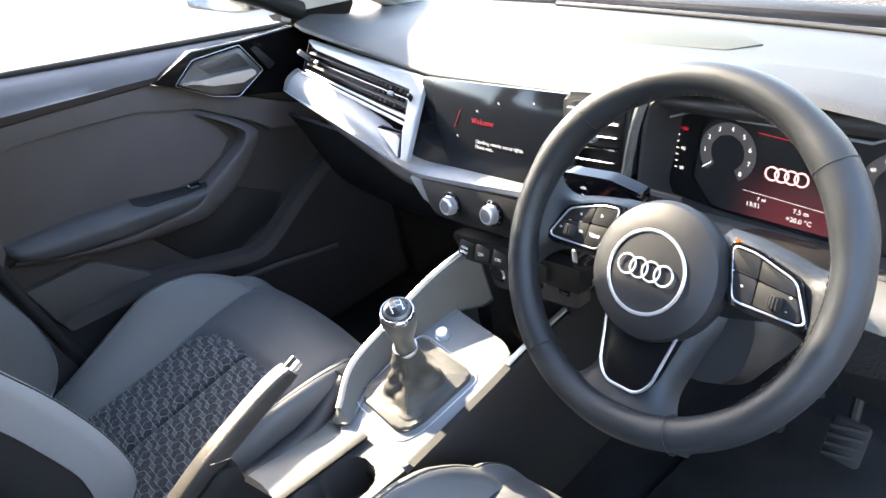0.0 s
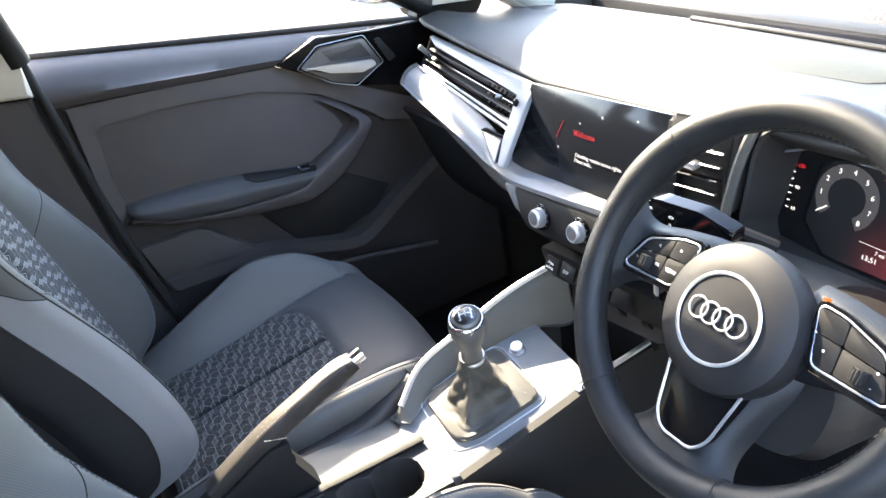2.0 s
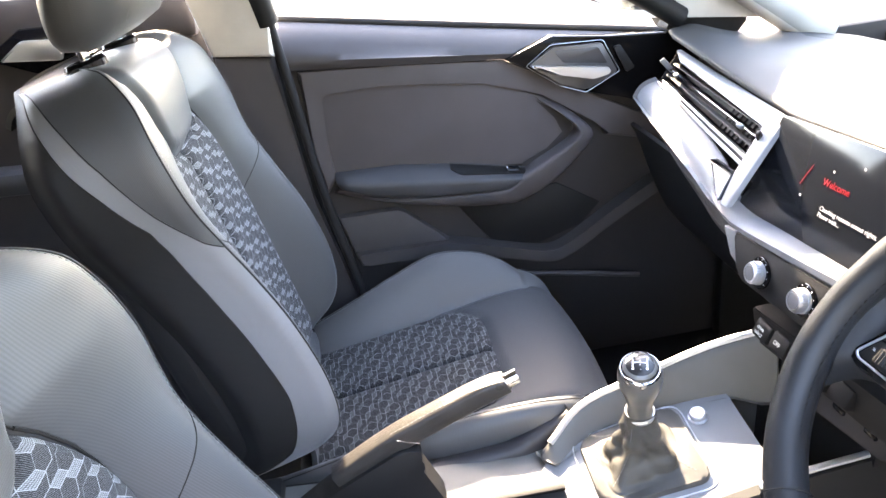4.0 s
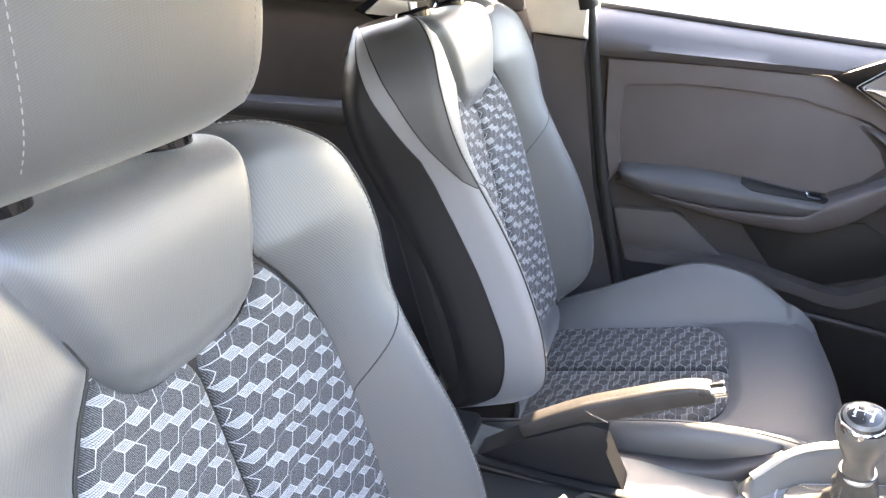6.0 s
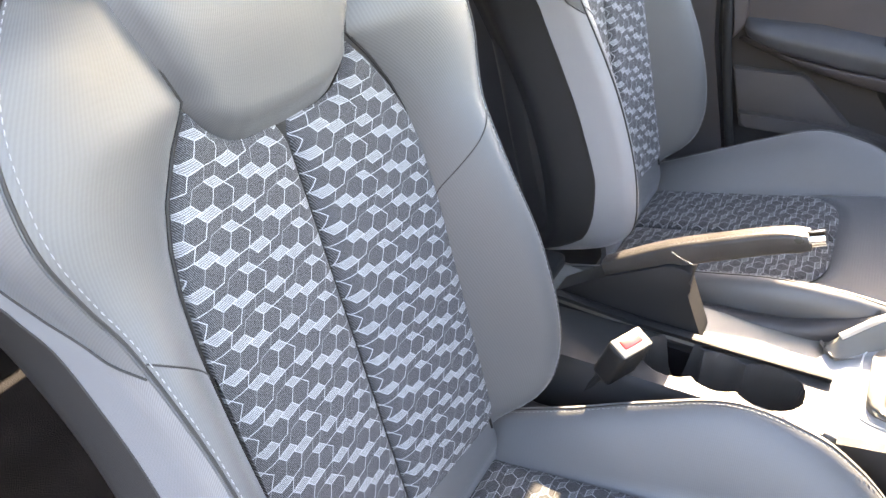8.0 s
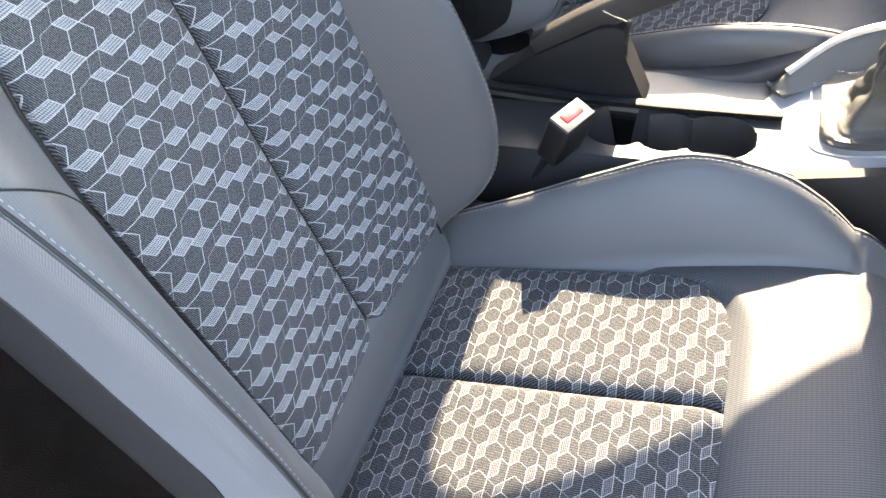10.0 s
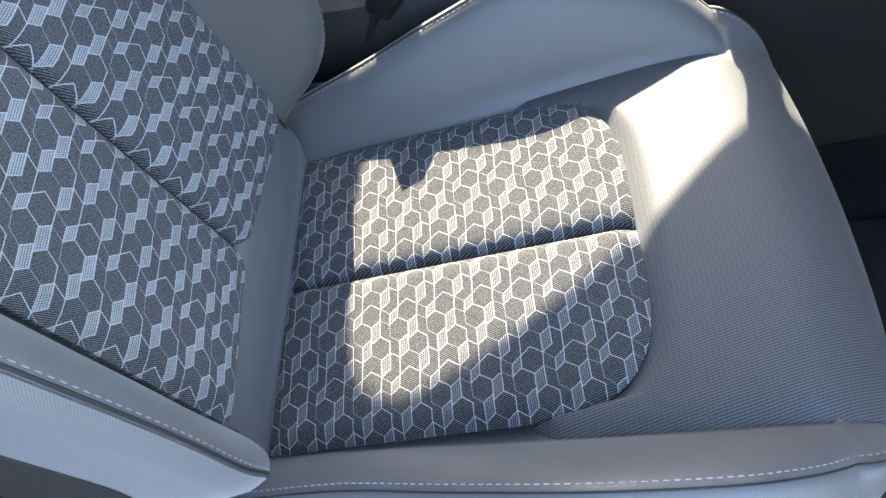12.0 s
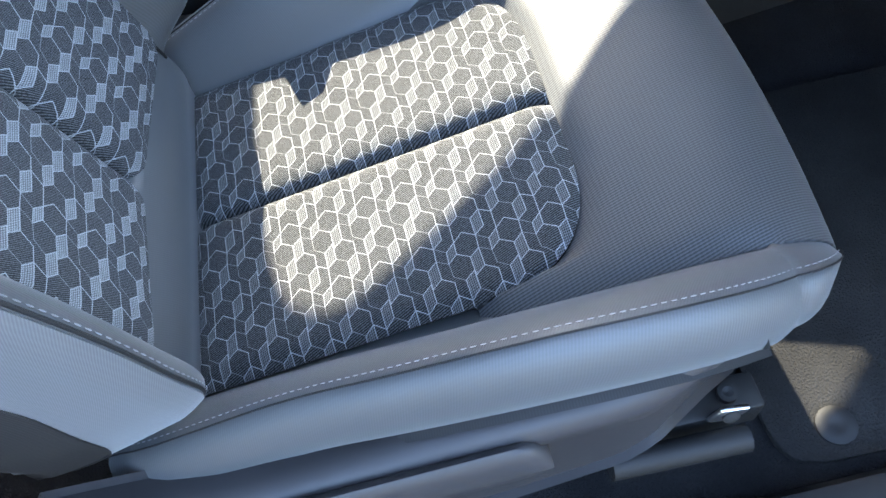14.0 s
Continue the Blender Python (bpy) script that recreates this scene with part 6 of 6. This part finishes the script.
plate = rounded([(-0.086, 0.345), (-0.060, 0.318), (0.030, 0.322), (0.055, 0.345), (0.060, 0.58), (0.040, 0.600), (-0.118, 0.600), (-0.122, 0.45)], 0.015)
prism("gear_plate", plate, cp(-0.030), 0.030, SILVER_LIGHT, console, "pale silver gear surround plate", 0.003)
prism("plate_skirt", rounded([(-0.092, 0.342), (-0.062, 0.312), (0.034, 0.316), (0.060, 0.342), (0.066, 0.60), (-0.125, 0.606)], 0.015), cp(-0.075), 0.060, PLASTIC, console, "black edge under the gear plate", 0.004)
lathe("start_button", [(0.0, 0.0), (0.0135, 0.0), (0.0135, 0.003), (0.0115, 0.004), (0.0112, 0.010), (0.009, 0.0115), (0.0, 0.0110)], (-0.063, 0.549, plate_z(-0.063, 0.549) - 0.001), (0.15, -0.2, 1), SILVER, console, "silver start button", 28)
# rising rail towards the dashboard, passenger side
rail_top = spline([(-0.085, 0.345, 0.318), (-0.112, 0.40, 0.352), (-0.118, 0.48, 0.376), (-0.108, 0.58, 0.415), (-0.085, 0.665, 0.445)], 30)
G = []
for p in rail_top:
    y = p[1]
    zi = plate_z(-0.09, min(y, 0.60)) if y < 0.6 else plate_z(-0.09, 0.60) - 0.3 * (y - 0.60)
    G.append([p + np.array([-0.028, 0, -0.20]), p + np.array([-0.022, 0, -0.020]), p + np.array([-0.014, 0, -0.002]), p + np.array([-0.006, 0, 0.003]), p + np.array([0.0, 0, 0.0]), p + np.array([0.006, 0, -0.008]), np.array([p[0] + 0.022, y, max(zi - 0.004, p[2] - 0.10)])])
G.insert(0, [np.array([q[0] * 0.5 + G[0][3][0] * 0.5, 0.331, min(q[2], 0.300)]) for q in G[0]])
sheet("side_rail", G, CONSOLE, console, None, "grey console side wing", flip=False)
tube("silver_rail", [p + np.array([-0.006, 0, 0.003]) for p in rail_top], 0.0055, SILVER, console, "satin silver rail", 10, flat=0.7)
rail2 = spline([(0.058, 0.36, 0.290), (0.066, 0.50, 0.322), (0.070, 0.60, 0.345), (0.074, 0.70, 0.360), (0.078, 0.79, 0.375)], 26)
G = [[p + np.array([0.0, 0, 0.002]), p + np.array([0.012, 0, 0.0]), p + np.array([0.018, 0, -0.012]), p + np.array([0.022, 0, -0.10]), p + np.array([0.026, 0, -0.33])] for p in rail2]
sheet("side_panel", G, PLASTIC, console, None, "dark console flank towards the driver", flip=True)
tube("silver_rail", [p + np.array([0.004, 0, 0.004]) for p in rail2[10:]], 0.005, SILVER, console, "satin silver rail", 10, flat=0.7)
# front stack below the switch row
G = [[(x, 0.700 - 0.02 * t, 0.44 - 0.42 * t) for t in np.linspace(0, 1, 6)] for x in np.linspace(-0.11, 0.09, 6)]
sheet("front_panel", G, PLASTIC, console, None, "black lower console stack", flip=True)
# rear part between the seats
prof_top = [(-0.30, 0.335), (-0.05, 0.318), (0.10, 0.304), (0.22, 0.299), (0.33, 0.297)]
G = []
for y in np.linspace(-0.30, 0.345, 30):
    zt = lerp(y, [p[0] for p in prof_top], [p[1] for p in prof_top])
    G.append([(-0.135, y, 0.02), (-0.125, y, zt - 0.05), (-0.118, y, zt - 0.010), (-0.110, y, zt), (-0.080, y, zt - 0.002), (-0.030, y, zt - 0.002)])
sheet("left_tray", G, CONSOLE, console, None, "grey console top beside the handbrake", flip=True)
G = []
for y in np.linspace(-0.30, 0.345, 30):
    zt = lerp(y, [p[0] for p in prof_top], [p[1] for p in prof_top]) + 0.012
    G.append([(-0.034, y, zt - 0.03), (-0.030, y, zt), (-0.024, y, zt + 0.003), (-0.016, y, zt)])
sheet("middle_rib", G, PLASTIC, console, None, "black rib along the console", flip=True)
# cup holder deck with three joined wells
wells = [(0.010, 0.165, 0.037), (0.016, 0.222, 0.033), (0.018, 0.280, 0.037)]


def deck_z(x, y):
    d = min((math.hypot(x - a, y - b) - r) for a, b, r in wells)
    return 0.300 + 0.02 * (0.2 - y) * 0.3 - 0.075 * smooth01((0.004 - d) / 0.006)


G = [[(x, y, deck_z(x, y)) for y in np.linspace(-0.02, 0.345, 150)] for x in np.linspace(-0.026, 0.072, 60)]
sheet("cup_holder", G, soft_plastic("dark_grey_console", (0.030, 0.030, 0.030), 0.36), console, None, "grey cup holder deck with three wells", smooth=True)
G = [[(0.072, y, 0.300 + 0.006 * (0.2 - y)), (0.080, y, 0.292), (0.088, y, 0.20), (0.095, y, 0.01)] for y in np.linspace(-0.30, 0.345, 20)]
sheet("right_flank", G, PLASTIC, console, None, "black console flank", flip=True)
box("rear_cap", (0.20, 0.28, 0.03), (-0.02, -0.17, 0.322), PLASTIC, console, "black rear console top", 0.01, (-2, 0, 0))

# ---------------------------------------------------------------- gear lever
gear = thing("gear_lever", "gear lever with black and chrome knob and soft gaiter", "gear lever", (-0.03, 0.45, 0.33))
GB, GT = np.array([-0.030, 0.452, 0.325]), np.array([0.026, 0.430, 0.515])
ax = (GT - GB) / np.linalg.norm(GT - GB)
# gaiter: square foot that narrows in folds
G = []
fr = Vector(ax).to_track_quat("Z", "Y").to_matrix()
for t in np.linspace(0, 1, 40):
    rad = lerp(t, [0, 0.22, 0.38, 0.52, 0.66, 0.82, 1.0], [1.0, 0.72, 0.50, 0.405, 0.365, 0.33, 0.300])
    up = lerp(t, [0, 0.12, 0.25, 0.40, 0.55, 0.75, 1.0], [0.006, 0.009, 0.012, 0.026, 0.048, 0.078, 0.108])
    c = GB + (GT - GB) * (up / 0.20)
    row = []
    for q in range(64):
        th = 2 * math.pi * q / 64
        a, b = math.cos(th), math.sin(th)
        sq = (abs(a) ** 6 + abs(b) ** 6) ** (-1 / 6)
        rr = 1 + (sq - 1) * (1 - t) ** 0.6
        mid = math.sin(math.pi * min(1, t * 1.05)) ** 1.2
        corner = math.cos(4 * th + math.pi) * 0.10 * mid
        crease = 0.07 * math.sin(19 * t + 3 * math.cos(th + 0.6)) * mid + 0.045 * math.sin(31 * t + 5 * math.sin(2 * th)) * mid
        fold = 1 + corner + crease
        x, y = c[0] + a * 0.056 * rad * rr * fold, c[1] + b * 0.064 * rad * rr * fold
        row.append((x, y, plate_z(x, y) + up if t < 0.3 else c[2] + (plate_z(x, y) - plate_z(c[0], c[1])) * max(0.0, 1 - (t - 0.3) * 3)))
    G.append(row + [row[0]])
sheet("gaiter", G, BOOT_LEATHER, gear, None, "soft black leather gaiter with folds", 0, flip=False)
prism("gaiter_frame", rounded([(-0.086, 0.383), (0.012, 0.383), (0.027, 0.415), (0.034, 0.525), (-0.088, 0.523)], 0.018, 6), cp(0.0), 0.009, BOOT_LEATHER, gear, "stitched leather gaiter frame", 0.004)
tube("frame_line", [(a, b, plate_z(a, b) + 0.0004) for a, b in rounded([(-0.094, 0.374), (0.020, 0.372), (0.036, 0.410), (0.043, 0.533), (-0.096, 0.531)], 0.022, 6)], 0.0012, SILVER, gear, "thin silver line round the gaiter", 6, True)
for sx in (-1, 1):
    for sy in (-1, 1):
        stitches("stitching", [GB + (GT - GB) * (lerp(t, [0, 0.25, 0.5, 1.0], [0.008, 0.014, 0.036, 0.10]) / 0.20) + np.array([sx * lerp(t, [0, 0.25, 0.5, 1.0], [0.050, 0.037, 0.0215, 0.0145]), sy * lerp(t, [0, 0.25, 0.5, 1.0], [0.055, 0.041, 0.023, 0.0145]), 0.001]) for t in np.linspace(0.0, 0.95, 18)], gear, (sx, sy, 1.2), None, 0.0030, 0.0022, 0.0008)
lathe("collar", [(0.0, 0.0), (0.0185, 0.0), (0.0190, 0.004), (0.0175, 0.006), (0.0, 0.006)], GB + (GT - GB) * 0.515, ax, SILVER, gear, "thin silver collar", 28)
knob_prof = [(0.0, 0.0), (0.0185, 0.0), (0.0180, 0.015), (0.0195, 0.030), (0.0255, 0.048), (0.0300, 0.064), (0.0312, 0.076), (0.0290, 0.088), (0.0215, 0.097), (0.010, 0.1005), (0.0, 0.101)]
kn = lathe("knob", [(r * 0.84, h) for r, h in spline(knob_prof, 26)], GB + (GT - GB) * 0.53, ax, gloss("dark_satin_knob", (0.095, 0.092, 0.083), 0.28), gear, "dark satin gear knob", 36)
KT = GB + (GT - GB) * 0.53 + ax * 0.1002
lathe("knob_cap", [(0.0226, -0.0100), (0.0215, -0.0064), (0.0150, -0.0012), (0.007, 0.0014), (0.0, 0.0020)], KT, ax, gloss("dark_cap", (0.020, 0.020, 0.021), 0.18), kn, "dark gloss shift pattern cap", 32)
km = Vector(ax).to_track_quat("Z", "Y").to_matrix().to_4x4()
km.translation = Vector(KT + ax * 0.0018)
for s, a, b in (("1", -0.008, 0.006), ("3", 0.0, 0.006), ("5", 0.008, 0.006), ("2", -0.008, -0.007), ("4", 0.0, -0.007), ("6", 0.008, -0.007)):
    lettering("shift_number", s, 0.0078, km @ Matrix.Translation((a, b, -0.0012)), WHITE_INK, kn, "white shift number")
tube("shift_bar", [KT + np.array(fr @ Vector((a, 0, 0.0012))) for a in (-0.008, 0.008)], 0.0010, WHITE_INK, kn, "white shift line", 4)
for a in (-0.008, 0.0, 0.008):
    tube("shift_bar", [KT + np.array(fr @ Vector((a, b, 0.0010))) for b in (-0.004, 0.004)], 0.0010, WHITE_INK, kn, "white shift line", 4)
lathe("chrome_ring", [(0.0228, -0.0125), (0.0242, -0.0115), (0.0240, -0.0090), (0.0228, -0.0080)], KT, ax, CHROME, kn, "bright chrome ring under the cap", 36)
prism("chrome_facet", rounded([(-0.011, -0.005), (0.011, -0.005), (0.014, 0.006), (-0.014, 0.006)], 0.004), lambda a, b, d: tuple(np.array(KT - ax * 0.022) + np.array([0.55, 0.80, -0.20]) * a + (ax * 0.93 + np.array([-0.1, 0.25, 0])) * b + np.array([0.80, -0.57, 0.14]) * (0.0228 + 0.002 * (1 - (a / 0.014) ** 2) + d)), 0.002, CHROME, kn, "bright chrome facet", 0.0008)

# ---------------------------------------------------------------- handbrake
brake = thing("handbrake", "raised handbrake lever with pale leather grip and dark gaiter", "handbrake", (-0.055, 0.1, 0.3))
HX = -0.055
grip = spline([(HX, 0.050, 0.368), (HX, 0.120, 0.404), (HX, 0.190, 0.434), (HX, 0.250, 0.458), (HX, 0.286, 0.468)], 24)
G = []
for i, p in enumerate(grip):
    f = i / 23
    hw = 0.0145 + 0.001 * math.sin(f * math.pi)
    hh = lerp(f, [0, 0.3, 0.35, 0.9, 1.0], [0.010, 0.0135, 0.0140, 0.0120, 0.009])
    row = []
    for q in range(20):
        th = 2 * math.pi * q / 20
        a, b = math.cos(th), math.sin(th)
        row.append(p + np.array([math.copysign(abs(a) ** 0.4, a) * hw, 0.45 * -math.copysign(abs(b) ** 0.4, b) * hh, math.copysign(abs(b) ** 0.4, b) * hh]))
    G.append(row + [row[0]])
sheet("grip", [[np.mean(G[0][:-1], 0)] * 21] + G + [[np.mean(G[-1][:-1], 0)] * 21], leather("grip_leather", (0.031, 0.0285, 0.0265), 0.30), brake, None, "stitched leather grip", 0)
tube("release_button", [(HX, 0.282, 0.467), (HX, 0.301, 0.474)], 0.0105, CHROME, brake, "silver release button", 16)
box("grip_clip", (0.031, 0.003, 0.032), (HX, 0.150, 0.4135), CHROME, brake, "thin bright clip", 0.0015, (-113, 0, 0))
stitches("stitching", [p + np.array([0.008, -0.0055, 0.0135]) for p in grip[7:21]], brake)
gp = [(-0.02, 0.315), (0.035, 0.352), (0.140, 0.405), (0.168, 0.398), (0.160, 0.375), (0.172, 0.345), (0.190, 0.300), (0.185, 0.285), (0.0, 0.300)]
for_g = rounded(gp, 0.01)
prism("gaiter", for_g, lambda a, b, d: (HX - 0.021 + d, a, b), 0.042, PLASTIC, brake, "dark grey handbrake gaiter", 0.004, 2)

# ---------------------------------------------------------------- belt buckle
buckle = thing("belt_buckle", "black belt buckle with red release button", "seat belt buckle", (0.075, 0.09, 0.25))
bx = Vector((0.16, 0.34, 0.93)).normalized()
bq = bx.to_track_quat("Z", "X").to_matrix().to_4x4()
bq.translation = Vector((0.083, 0.118, 0.335))
bm = bmesh.new()
bmesh.ops.create_cube(bm, size=1.0)
bmesh.ops.scale(bm, vec=(0.030, 0.052, 0.062), verts=bm.verts)
bmesh.ops.bevel(bm, geom=bm.edges, offset=0.006, segments=3, affect="EDGES", profile=0.5)
bm.transform(bq)
bc = part("case", bm, PLASTIC, buckle, "black buckle case")
bm = bmesh.new()
bmesh.ops.create_cube(bm, size=1.0)
bmesh.ops.scale(bm, vec=(0.013, 0.030, 0.006), verts=bm.verts)
bmesh.ops.bevel(bm, geom=bm.edges, offset=0.002, segments=2, affect="EDGES", profile=0.5)
bm.transform(bq @ Matrix.Translation((0.002, 0, 0.031)))
part("release_button", bm, BELT_RED, bc, "red release button")
bm = bmesh.new()
bmesh.ops.create_cube(bm, size=1.0)
bmesh.ops.scale(bm, vec=(0.027, 0.048, 0.004), verts=bm.verts)
bmesh.ops.bevel(bm, geom=bm.edges, offset=0.0018, segments=2, affect="EDGES", profile=0.5)
bm.transform(bq @ Matrix.Translation((0.0, 0, 0.0305)))
part("top_face", bm, CONSOLE, bc, "pale grey top face of the buckle")
tube("stem", spline([(0.075, 0.105, 0.312), (0.070, 0.075, 0.26), (0.066, 0.04, 0.19), (0.075, 0.02, 0.08)], 10), 0.013, RUBBER, buckle, "black buckle stem", 10, flat=0.5)
